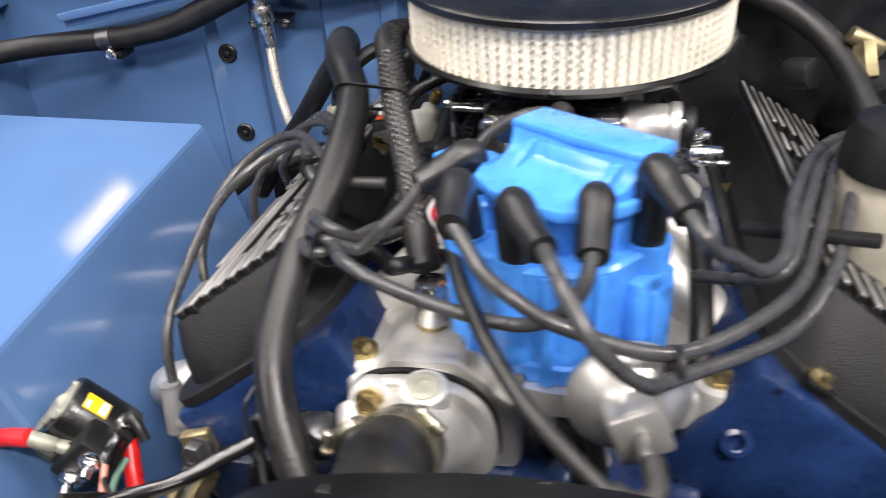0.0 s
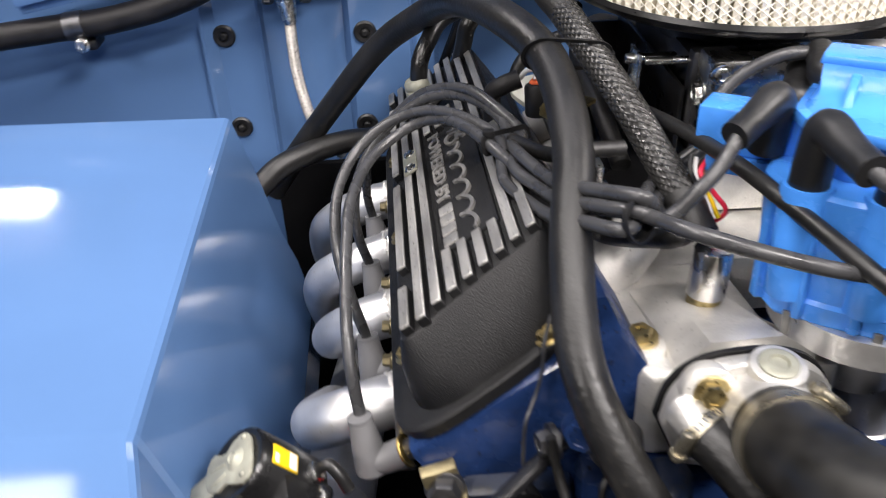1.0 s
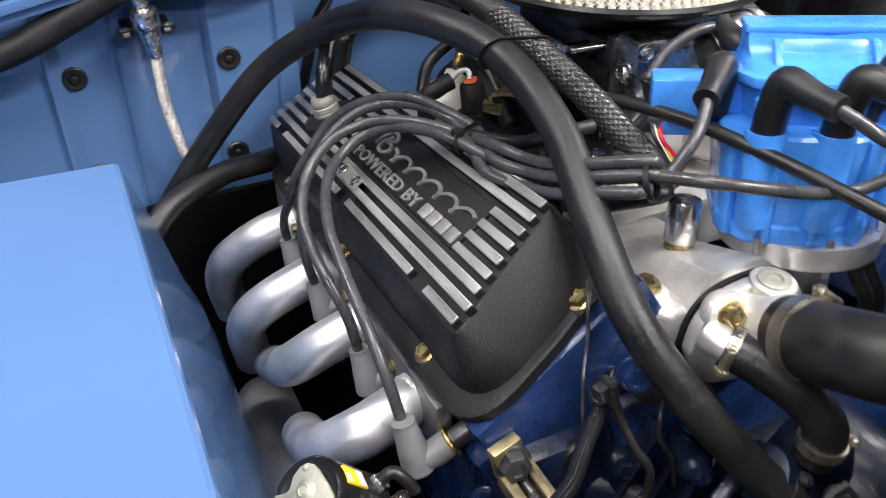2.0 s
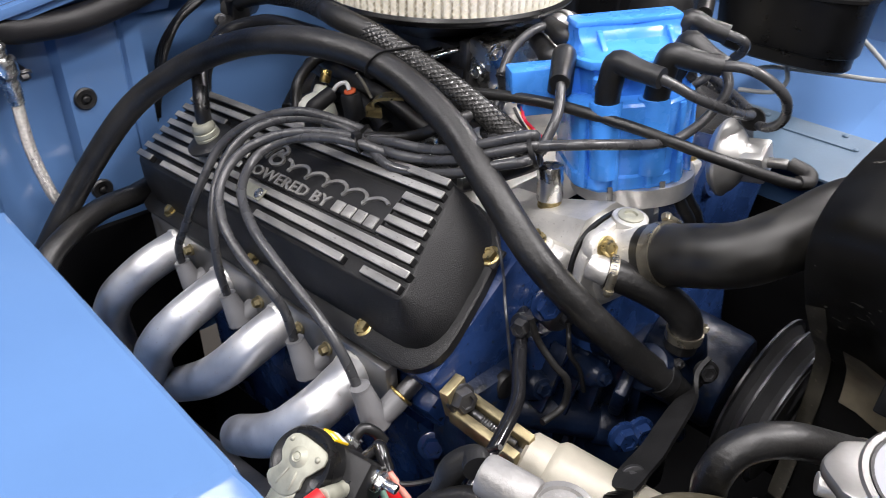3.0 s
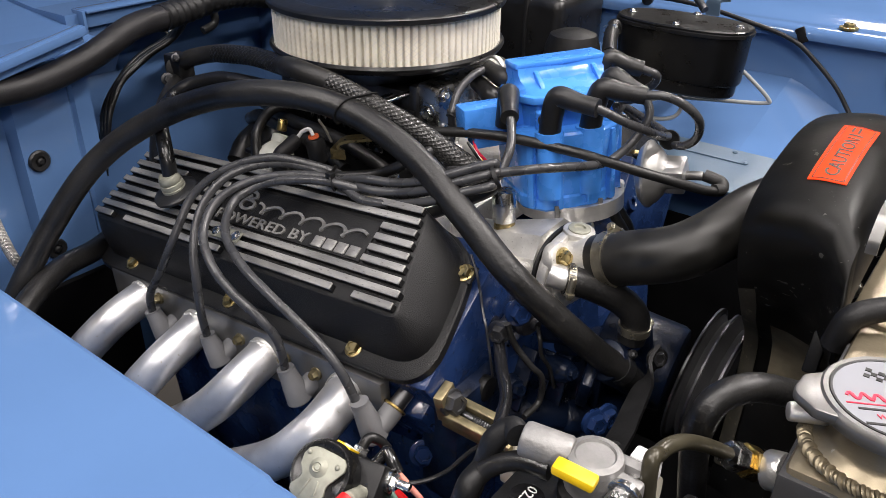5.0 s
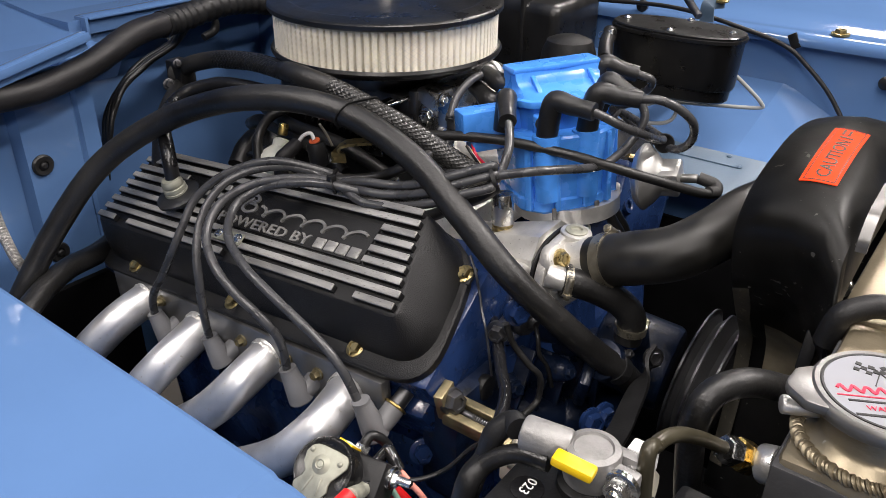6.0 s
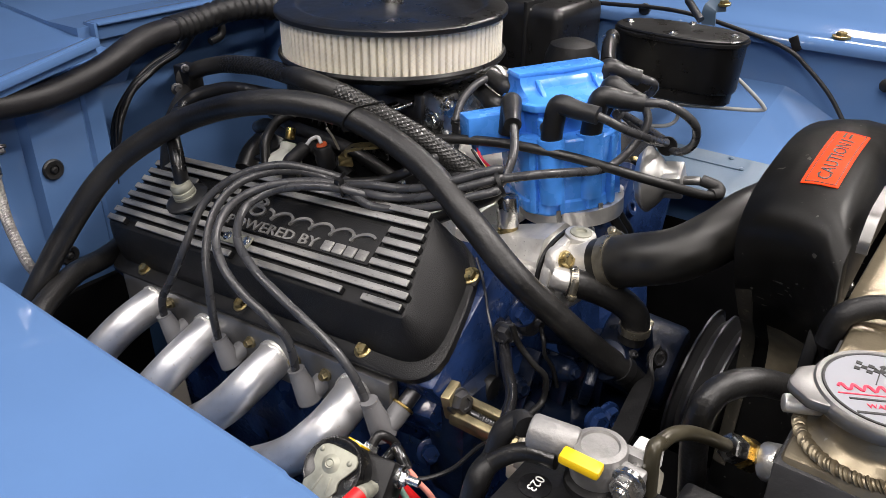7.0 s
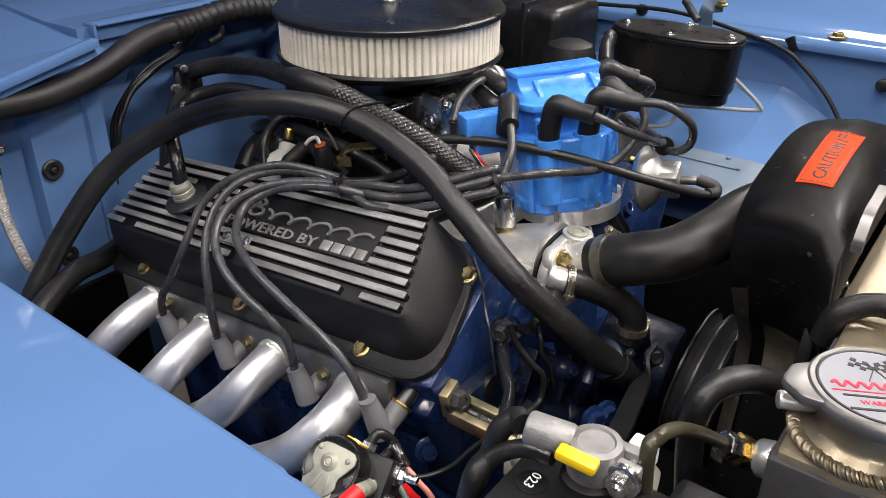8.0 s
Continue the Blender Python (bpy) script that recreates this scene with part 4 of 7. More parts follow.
for k, ((tx, ty, tz), arc, u) in enumerate(zip(tops, arcs, up)):
    o = Vector(u)
    pts = [(tx + 0.001, ty + 0.002, tz - 0.008)] + arc + [ties[k], (-0.192 + u[0], 0.058 + u[1], 1.018 + u[2]), (-0.180 + u[0], 0.024 + u[1], 1.019 + u[2]), (-0.172 + u[0], -0.012 + u[1], 1.030 + u[2]), (-0.158 + u[0], -0.04 + u[1], 1.042 + u[2]), TB + o * 0.9]
    if k == 0:
        pts += tails[0]
    elif k == 3:
        pts += tails[1]
    else:
        pts += [(-0.118, -0.05 + 0.02 * k, 1.035), (-0.09, 0.02 + 0.01 * k, 1.02), (-0.05, 0.055, 1.035 + 0.004 * k), (-0.058, 0.050, 1.067)]
    ob = lead("ignition_lead", pts, label="dark grey silicone ignition lead looped over the valve cover")
    mx, my, mz = mids[k]
    boot = part("plug_boot", tube([(tx, ty, tz), ((tx + mx) / 2, (ty + my) / 2, (tz + mz) / 2), (mx, my, mz), (mx + (mx - tx) * 0.12, my + (my - ty) * 0.12, mz + (mz - tz) * 0.12)], 0.013, 18, 6, radii=[0.0090, 0.0102, 0.0116, 0.0128, 0.0134, 0.0128]), BOOT_GREY, ob, "grey silicone spark plug boot")
    part("boot_elbow", tube([(mx + 0.002, my, mz + 0.004), (mx + 0.013, my - 0.002, mz + 0.008), (mx + 0.026, my - 0.0035, mz + 0.016)], 0.0108, 18, 5), BOOT_GREY, boot)
    part("boot_collar", tube([(tx, ty, tz - 0.001), (tx - (mx - tx) * 0.1, ty - (my - ty) * 0.1, tz - (mz - tz) * 0.1)], 0.0090, 18), BOOT_GREY, boot)
    sp = thing("spark_plug", (mx + 0.05, my - 0.006, mz + 0.03), label="spark plug with brass-coloured seat in the cylinder head", category="spark plug", group="spark plugs")
    part("shell", rod((mx + 0.020, my - 0.003, mz + 0.012), (mx + 0.065, my - 0.008, mz + 0.040), 0.0082), STEEL_DARK, sp, "dark steel shell")
    part("seat_ring", rod((mx + 0.0245, my - 0.0033, mz + 0.0150), (mx + 0.0270, my - 0.0036, mz + 0.0166), 0.0126, 24), BRASS, sp)
tie_line = [Vector(p) for p in ties]
cross = (tie_line[0] - tie_line[3]).normalized()
lift = Vector((-0.1, 0.25, 1.0))
lift = (lift - cross * lift.dot(cross)).normalized()
wrap = [tie_line[0] + (cross * math.sin(a) + lift * math.cos(a)) * 0.0068 for a in [n * math.pi / 6 for n in range(7)]] + [tie_line[3] + (-cross * math.sin(a) - lift * math.cos(a)) * 0.0068 for a in [n * math.pi / 6 for n in range(7)]]
flat_tie = thing("cable_tie", tie_line[2], label="black plastic cable tie round the leads", category="cable tie", group="cable ties")
part("loop", strip(wrap + wrap[:1], 0.0038, 0.0016, cross.cross(lift), 2), BLACK_MATT, flat_tie)
part("head", moved(box(-0.004, 0.004, -0.0035, 0.0035, -0.003, 0.003, 0.0008), Matrix.Translation(tie_line[3] + lift * 0.008)), BLACK_MATT, flat_tie)
tie(TB, (0.5, -0.6, 0.3), 0.0125)
# boots of the near row on the cap, and the leads that leave them
wire_boot((-0.046, -0.012, 1.064), (-0.046, -0.014, 1.100), (-0.079, -0.037, 1.088))
wire_boot((-0.043, -0.063, 1.064), (-0.046, -0.068, 1.107), (-0.043, -0.113, 1.104))
wire_boot((-0.008, -0.090, 1.064), (-0.010, -0.097, 1.112), (0.010, -0.137, 1.108))
wire_boot((0.036, -0.082, 1.064), (0.037, -0.086, 1.112), (0.037, -0.126, 1.098))
wire_boot((0.069, -0.060, 1.064), (0.069, -0.063, 1.119), (0.086, -0.098, 1.110))
wire_boot((0.016, 0.012, 1.093), (0.002, 0.024, 1.096), (0.009, 0.050, 1.101))
wire_boot((0.002, 0.018, 1.073), (-0.012, 0.028, 1.078), (0.004, 0.060, 1.084))
TR = Vector((0.084, -0.142, 1.040))
lead("ignition_lead", [(-0.043, -0.110, 1.104), (-0.033, -0.122, 1.097), (-0.023, -0.134, 1.089), (-0.006, -0.143, 1.080), (0.026, -0.149, 1.065), (0.087, -0.137, 1.044), (0.157, -0.066, 1.035), (0.183, -0.004, 1.040), (0.210, 0.084, 1.045), (0.238, 0.142, 1.035), (0.291, 0.235, 0.990)])
lead("ignition_lead", [(0.009, -0.133, 1.108), (0.017, -0.155, 1.109), (0.027, -0.173, 1.101), (0.042, -0.185, 1.083), (0.066, -0.176, 1.054), (0.083, -0.150, 1.036), (0.157, -0.082, 1.020), (0.192, -0.025, 1.030), (0.222, 0.068, 1.040), (0.252, 0.135, 1.030), (0.307, 0.230, 0.980)])
lead("ignition_lead", [(0.085, -0.095, 1.111), (0.095, -0.112, 1.104), (0.104, -0.108, 1.092), (0.115, -0.096, 1.081), (0.133, -0.076, 1.060), (0.148, -0.055, 1.050), (0.158, -0.035, 1.051), (0.172, 0.030, 1.052), (0.203, 0.113, 1.045), (0.248, 0.196, 1.020), (0.304, 0.276, 0.980)])
lead("ignition_lead", [(0.109, 0.000, 1.000), (0.138, -0.043, 1.030), (0.157, -0.047, 1.045), (0.180, 0.023, 1.050), (0.207, 0.102, 1.045), (0.252, 0.185, 1.020), (0.306, 0.264, 0.980)])
lead("ignition_lead", [(0.012, 0.049, 1.101), (-0.014, 0.052, 1.099), (-0.039, 0.055, 1.085), (-0.058, 0.050, 1.067)])
tie(TR, (0.9, 0.2, -0.15), 0.0096)
solo("fuel_hose", tube([(0.115, 0.090, 1.005), (0.115, 0.07, 1.001), (0.116, 0.04, 0.994), (0.116, 0.0, 0.980), (0.114, -0.04, 0.960), (0.111, -0.07, 0.918)], 0.0085, 14), RUBBER, "black rubber hose beside the distributor cap", "hose")
solo("lead_separator", moved(box(-0.045, 0.045, -0.004, 0.004, -0.006, 0.006, 0.002), look((0.180, 0.007, 1.035), (0.0, -0.4, 1.1)) @ pose(0, 0, 0, 0, 0, -10)), BLACK_MATT, "black plastic comb holding the far ignition leads", "lead separator")

for dx in (0.0, 0.013):
    solo("distributor_wire", tube([(0.020 + dx, -0.108, 0.978), (0.026 + dx, -0.118, 0.958), (0.034 + dx, -0.126, 0.938), (0.038 + dx, -0.130, 0.90)], 0.0060, 12), RUBBER, "black sleeved wire below the distributor", "wire", group="wires below the distributor")
BOSS = frame_to((0.137, -0.070, 0.918), (0.139, -0.150, 0.960))
tab = thing("head_boss", (0.137, -0.08, 0.918), label="blue painted boss with an open threaded hole on the far head", category="boss")
part("collar", lathe([(0.0045, 0.006), (0.0050, 0.0215), (0.0065, 0.0225), (0.0105, 0.0215), (0.0125, 0.016), (0.0165, 0.0), (0.0045, 0.0)], 24, BOSS), ENGINE_BLUE, tab)
part("hole", lathe([(0, 0.010), (0.0050, 0.010), (0.0050, 0.012), (0, 0.012)], 20, BOSS), STEEL_DARK, tab, "dark threaded hole")

# vacuum advance
vac = thing("vacuum_advance", (0.065, -0.15, 0.97), label="silver dish-shaped vacuum advance canister with black hose stub", category="vacuum canister")
VM = frame_to((0.059, -0.120, 1.003), (0.073, -0.20, 1.016))
part("dish", lathe([(0, 0), (0.012, 0), (0.03, 0.006), (0.0345, 0.010), (0.0372, 0.013), (0.0372, 0.016), (0.0352, 0.0175), (0.0335, 0.019), (0.031, 0.023), (0.024, 0.029), (0.019, 0.033), (0.017, 0.036), (0.017, 0.05), (0, 0.05)], 44, VM), CAPALU, vac)
part("square_body", bevelled(moved(box(-0.0155, 0.0155, -0.0155, 0.0155, 0.030, 0.054, 0.0), VM @ pose(0, 0, 0, 0, 0, 20)), 0.003), CAPALU, vac)
part("nipple", rod(VM @ Vector((0, 0, 0.052)), VM @ Vector((0, 0, 0.072)), 0.005), CAPMETAL, vac)
vh = thing("vacuum_hose", (0.0, -0.03, 0.99), label="thin black rubber vacuum hose across the distributor", category="hose")
part("hose", tube([(-0.093, 0.13, 1.035), (-0.088, 0.07, 1.050), (-0.078, 0.02, 1.058), (-0.064, -0.032, 1.060), (-0.044, -0.093, 1.054), (-0.030, -0.122, 1.047), (-0.013, -0.150, 1.038), (0.010, -0.178, 1.027), (0.042, -0.203, 1.012), (0.060, -0.213, 1.008), (0.074, -0.208, 1.011), (0.073, -0.194, 1.015)], 0.0052, 12), RUBBER, vh)
part("end_elbow", tube([(0.052, -0.209, 1.010), (0.064, -0.2135, 1.008), (0.0745, -0.208, 1.011), (0.073, -0.190, 1.015)], 0.0066, 12), RUBBER_DULL, vh)

# ---- thermostat housing and cooling hoses ----
th = thing("thermostat_housing", (-0.085, -0.12, 0.93), label="bare cast aluminium thermostat housing with yellow zinc bolt", category="thermostat housing")
outline = [(v.x, v.y) for v in spline([(-0.126, 0.935, 0), (-0.122, 0.958, 0), (-0.110, 0.974, 0), (-0.090, 0.981, 0), (-0.060, 0.981, 0), (-0.036, 0.970, 0), (-0.022, 0.945, 0), (-0.024, 0.905, 0), (-0.060, 0.890, 0), (-0.110, 0.900, 0)], 4)]
part("gasket", extrude([(-0.07 + (a + 0.07) * 1.03, 0.94 + (b - 0.94) * 1.03) for a, b in outline], "y", -0.104, -0.101), BLACK_MATT, th)
part("flange", extrude(outline, "y", -0.116, -0.1045, 0.003), CAST, th)
part("dome", tube([(-0.070, -0.105, 0.938), (-0.072, -0.122, 0.946), (-0.073, -0.138, 0.955), (-0.074, -0.150, 0.961)], 0.03, 28, radii=[0.042, 0.034, 0.029, 0.0265]), CAST, th)
part("ear", join(rod((-0.102, -0.108, 0.962), (-0.103, -0.122, 0.967), 0.017, 24, 0.004), rod((-0.066, -0.116, 0.945), (-0.066, -0.119, 0.984), 0.0165, 28, 0.002)), CAST, th)
part("housing_bolt", hexhead((-0.103, -0.122, 0.968), (-0.15, -1, 0.35), 0.008, 0.008), GOLD, th, "yellow zinc hexagon bolt")
part("filler_plug", lathe([(0, 0), (0.0115, 0), (0.0115, 0.0015), (0.0095, 0.0025), (0.0060, 0.0025), (0.0052, 0.0005), (0, 0.0005)], 28, frame_to((-0.066, -0.119, 0.984), (-0.066, -0.131, 1.14))), RELAY_PLATE, th)
part("bypass_stub", rod((-0.117, -0.116, 0.955), (-0.110, -0.136, 0.9507), 0.0125), CAST_SMOOTH, th)
uh = thing("upper_radiator_hose", (0.02, -0.2, 0.93), label="thick black rubber upper radiator hose with steel clamp", category="hose")
part("hose", tube([(-0.073, -0.142, 0.957), (-0.075, -0.160, 0.967), (-0.077, -0.190, 0.981), (-0.068, -0.225, 0.995), (-0.040, -0.250, 1.011), (0.014, -0.268, 1.022), (0.10, -0.30, 1.018), (0.16, -0.36, 0.99)], 0.0268, 28), DUSTY_HOSE, uh)
band((-0.0748, -0.1575, 0.9655), (-0.0757, -0.1675, 0.9705), 0.0275, CLAMP, uh, 0.9)
bh = thing("bypass_hose", (-0.09, -0.18, 0.92), label="short black rubber bypass hose elbow with steel clamps", category="hose")
part("hose", tube([(-0.1125, -0.1315, 0.9515), (-0.103, -0.146, 0.9480), (-0.092, -0.163, 0.9405), (-0.079, -0.180, 0.928), (-0.070, -0.190, 0.913), (-0.067, -0.192, 0.897), (-0.068, -0.190, 0.880)], 0.0148, 28, 12), RUBBER, bh)
band((-0.1118, -0.1325, 0.9513), (-0.1080, -0.1385, 0.9502), 0.0156, CLAMP, bh, 3.0, True)
band((-0.0672, -0.1918, 0.899), (-0.0673, -0.1916, 0.891), 0.0156, CLAMP, bh, 3.6)
ha = thing("heater_hose", (-0.2, 0.1, 0.83), label="long black rubber heater hose arching over the valve cover", category="hose")
ha_line = [(-0.43, 0.43, 0.80), (-0.395, 0.428, 0.850), (-0.338, 0.418, 0.925), (-0.287, 0.388, 0.994), (-0.243, 0.335, 1.043), (-0.216, 0.25, 1.083), (-0.192, 0.165, 1.099), (-0.163, 0.099, 1.086), (-0.160, 0.02, 1.058), (-0.173, -0.049, 1.022), (-0.175, -0.106, 0.979), (-0.152, -0.150, 0.932), (-0.120, -0.179, 0.888), (-0.094, -0.198, 0.858), (-0.080, -0.205, 0.84)]
part("hose", tube(ha_line, 0.0136, 44), RUBBER, ha)
band((-0.100, -0.1935, 0.865), (-0.094, -0.198, 0.858), 0.0142, STEEL_DARK, ha, 1.0)
hb = thing("braided_hose", (-0.12, 0.2, 1.0), label="black woven reinforced hose tied to the heater hose", category="hose")
hb_line = [(-0.104, 0.460, 1.043), (-0.109, 0.440, 1.066), (-0.096, 0.390, 1.081), (-0.108, 0.310, 1.094), (-0.122, 0.245, 1.099), (-0.151, 0.187, 1.111), (-0.140, 0.141, 1.100), (-0.128, 0.101, 1.084), (-0.114, 0.065, 1.066), (-0.101, 0.030, 1.045), (-0.089, -0.006, 1.024), (-0.083, -0.024, 1.010)]
part("hose", tube(hb_line, 0.0109, 36), RUBBER, hb)
tagged(part("weave", weave(hb_line[5:], 0.0110, 12, 1, 14, 0.0026), STRAND, hb, "pale strands of the woven cover"), kind="stuff")
tagged(part("weave", weave(hb_line[2:6], 0.01086, 11, -1, 12, 0.0022), STRAND_DARK, hb, "dark strands of the woven cover"), kind="stuff")
tagged(part("weave", weave(hb_line[2:6], 0.01075, 11, 1, 12, 0.0020), STRAND_WORN, hb, "faint strands under worn rubber"), kind="stuff")
tagged(part("weave", weave(hb_line[5:], 0.0111, 12, -1, 14, 0.0027), STRAND_DARK, hb, "dark strands of the woven cover"), kind="stuff")
part("end_sleeve", tube([(-0.091, 0.0, 1.028), (-0.083, -0.024, 1.010)], 0.0125, 18), RUBBER, hb)
t1, t2 = Vector((-0.1655, 0.104, 1.0875)), Vector((-0.1290, 0.104, 1.0853))
tu = (t2 - t1).normalized()
tv = Vector((0.2, -0.85, -0.4)).cross(tu).normalized()
loop = [t2 + (tu * math.sin(a) + tv * math.cos(a)) * 0.0125 for a in [n * math.pi / 8 for n in range(9)]] + [t1 + (-tu * math.sin(a) - tv * math.cos(a)) * 0.0148 for a in [n * math.pi / 8 for n in range(9)]]
ht_tie = thing("cable_tie", t1, label="black plastic cable tie round two hoses", category="cable tie", group="cable ties")
part("loop", strip(loop + loop[:1], 0.0030, 0.0013, tu.cross(tv), 2), BLACK_MATT, ht_tie)
part("head", moved(box(-0.003, 0.003, -0.003, 0.003, -0.003, 0.003, 0.0008), Matrix.Translation(loop[4])), BLACK_MATT, ht_tie)
sender = thing("temperature_sender", (-0.078, -0.036, 0.955), label="bright steel sender screwed into the intake manifold", category="sender")
part("body", rod((-0.078, -0.037, 0.972), (-0.076, -0.033, 1.006), 0.0125, 28), NICKEL, sender)
part("thread", lathe([(0, 0), (0.0105, 0), (0.0115, 0.002), (0.0105, 0.004), (0.0115, 0.006), (0.0105, 0.008), (0.0115, 0.010), (0.0105, 0.013), (0, 0.013)], 24, Matrix.Translation((-0.078, -0.037, 0.960))), GOLD, sender)

# ---- front of the engine ----
# The pump's enamel holds both its grease and the shade around it.
pump = thing("water_pump", (-0.05, -0.17, 0.72), label="dark blue enamelled water pump and timing cover", category="water pump")
part("timing_cover", join(box(-0.125, 0.03, -0.165, -0.09, 0.60, 0.82, 0.02), box(-0.16, -0.11, -0.13, -0.09, 0.60, 0.80, 0.012)), ENGINE_GRIME_SHADE, pump)
part("pump_body", join(rod((-0.02, -0.14, 0.83), (-0.01, -0.225, 0.82), 0.05, 32, 0.008), rod((-0.105, -0.18, 0.872), (-0.04, -0.195, 0.815), 0.022, 20), rod((-0.053, -0.191, 0.888), (-0.040, -0.198, 0.82), 0.0140, 20), box(-0.13, -0.05, -0.20, -0.14, 0.74, 0.80, 0.012)), ENGINE_GRIME_SHADE, pump)
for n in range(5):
    part("casting_rib", moved(box(-0.002, 0.002, -0.012, 0.006, -0.035, 0.03, 0.0015), pose(-0.160 + 0.017 * n, -0.115 - 0.012 * n, 0.855 - 0.006 * n, 0, 28 - 5 * n, 0)), ENGINE_GRIME_SHADE, pump)
part("coolant_pipe", join(rod((-0.185, -0.095, 0.815), (-0.108, -0.168, 0.793), 0.017, 24, 0.004), rod((-0.125, -0.150, 0.797), (-0.110, -0.168, 0.793), 0.021, 24, 0.003)), ENGINE_GRIME_SHADE, pump)
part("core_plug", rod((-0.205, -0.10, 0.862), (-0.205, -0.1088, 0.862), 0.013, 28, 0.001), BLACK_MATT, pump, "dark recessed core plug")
part("side_plate", box(-0.255, -0.17, -0.108, -0.06, 0.74, 0.875, 0.012), ENGINE_GRIME_SHADE, pump)
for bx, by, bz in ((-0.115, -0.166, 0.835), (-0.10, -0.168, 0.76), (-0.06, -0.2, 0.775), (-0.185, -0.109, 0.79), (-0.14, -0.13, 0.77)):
    part("pump_bolt", hexhead((bx, by, bz), (0, -1, 0.2), 0.0085, 0.008), ENGINE_GRIME_SHADE, pump)
pul = thing("pulley", (0.0, -0.25, 0.735), label="black stepped belt pulley with bright worn grooves", category="pulley")
PM = frame_to((0.022, -0.234, 0.803), (0.022, -0.307, 0.796))
part("sheave", lathe([(0, 0), (0.072, 0), (0.078, 0.002), (0.068, 0.010), (0.078, 0.018), (0.079, 0.021), (0.068, 0.030), (0.079, 0.038), (0.076, 0.042), (0.03, 0.042), (0.03, 0.03), (0, 0.03)], 56, PM), DARK_GREY, pul)
part("groove_edge", join(*[lathe([(0.0755, z), (0.0800, z), (0.0805, z + 0.0025), (0.0755, z + 0.004), (0.0755, z)], 56, PM) for z in (0.0005, 0.0175, 0.0375)]), STEEL_DARK, pul, "worn groove edges")

ops = thing("oil_sender", (-0.15, -0.11, 0.90), label="dark grimy oil pressure sender with a wire, in the blue block", category="sender")
part("can", lathe([(0, 0), (0.009, 0), (0.0095, 0.006), (0.0155, 0.008), (0.0165, 0.010), (0.0165, 0.024), (0.0140, 0.028), (0.006, 0.030), (0.005, 0.036), (0, 0.036)], 28, frame_to((-0.147, -0.094, 0.918), (-0.156, -0.135, 0.918))), STEEL_DARK, ops)
part("fitting", join(rod((-0.196, -0.109, 0.922), (-0.162, -0.102, 0.921), 0.0062, 16), hexhead((-0.190, -0.108, 0.922), (-1, -0.2, 0), 0.0085, 0.010)), STEEL_DARK, ops)
part("wire", tube([(-0.157, -0.130, 0.918), (-0.165, -0.138, 0.912), (-0.163, -0.140, 0.893), (-0.153, -0.145, 0.873), (-0.150, -0.15, 0.85)], 0.0022, 10), RUBBER, ops)
for n, (bx, by, bz, rr) in enumerate(((-0.128, -0.150, 0.905, 0.011), (-0.118, -0.163, 0.886, 0.009), (-0.140, -0.160, 0.868, 0.010), (-0.170, -0.118, 0.845, 0.012))):
    part("casting_boss", lathe([(0, -0.03), (rr * 1.5, -0.03), (rr * 1.25, -0.006), (rr, 0.0), (rr * 0.8, 0.003), (0, 0.003)], 20, frame_to((bx, by, bz), (bx - 0.3, by - 1, bz + 0.35))), ENGINE_GRIME_SHADE, pump)
    part("boss_bolt", hexhead(Vector((bx, by, bz)) + Vector((-0.0008, -0.0026, 0.0009)), (-0.3, -1, 0.35), rr * 0.62, 0.006), ENGINE_GRIME_SHADE, pump)
part("neck_flange", moved(box(-0.030, 0.030, -0.006, 0.006, -0.022, 0.022, 0.004), pose(-0.112, -0.170, 0.855, 10, -20, 15)), ENGINE_GRIME_SHADE, pump)

# the starter relay on the wheel box
relay = thing("starter_relay", (-0.38, -0.07, 0.84), label="black starter relay with pale end cap and cable studs", category="relay")
RM = frame_to((-0.372, -0.066, 0.850), (-0.402, -0.072, 0.887))
part("can", lathe([(0, -0.025), (0.024, -0.025), (0.0285, -0.02), (0.0285, 0.035), (0.0265, 0.0385), (0.023, 0.0385), (0.022, 0.0378), (0, 0.0378)], 40, RM), BLACK_SATIN, relay)
cap = extrude([(-0.0190, 0.0105), (-0.0160, 0.0160), (-0.0110, 0.0186), (-0.0050, 0.0190), (0.0098, 0.0176), (0.0180, 0.0160), (0.0212, 0.0120), (0.0214, 0.0064), (0.0165, -0.0010), (0.0118, -0.0070), (0.0108, -0.0110), (0.0118, -0.0166), (0.0080, -0.0225), (0.0030, -0.0262), (-0.0053, -0.0270), (-0.0150, -0.0245), (-0.0200, -0.0200), (-0.0206, -0.0156), (-0.0150, -0.0090), (-0.0140, -0.0050), (-0.0185, 0.0021)], "z", 0.0375, 0.0405, 0.001)
part("end_cap", moved(cap, RM), RELAY_PLATE, relay, "dull zinc pressed end plate")
part("mount_strap", moved(join(box(-0.012, 0.010, -0.052, -0.020, 0.0370, 0.0392, 0.001), box(-0.012, 0.010, -0.058, -0.0505, 0.010, 0.0392, 0.001)), RM), RELAY_PLATE, relay, "dull zinc mounting strap")
part("cap_boss", lathe([(0, 0.0435), (0.0022, 0.0435), (0.0030, 0.0428), (0.0040, 0.0438), (0.0048, 0.0428), (0.0060, 0.0422), (0.0072, 0.0412), (0.0085, 0.0404), (0.0085, 0.040)], 28, RM @ Matrix.Translation((-0.0016, 0.0032, 0))), RELAY_PLATE, relay)
for vx, vy in ((-0.0143, 0.0129), (0.0145, 0.0081)):
    part("rivet", lathe([(0, 0.0422), (0.0014, 0.0420), (0.0024, 0.0410), (0.0026, 0.0400)], 16, RM @ Matrix.Translation((vx, vy, 0))), RELAY_PLATE, relay)
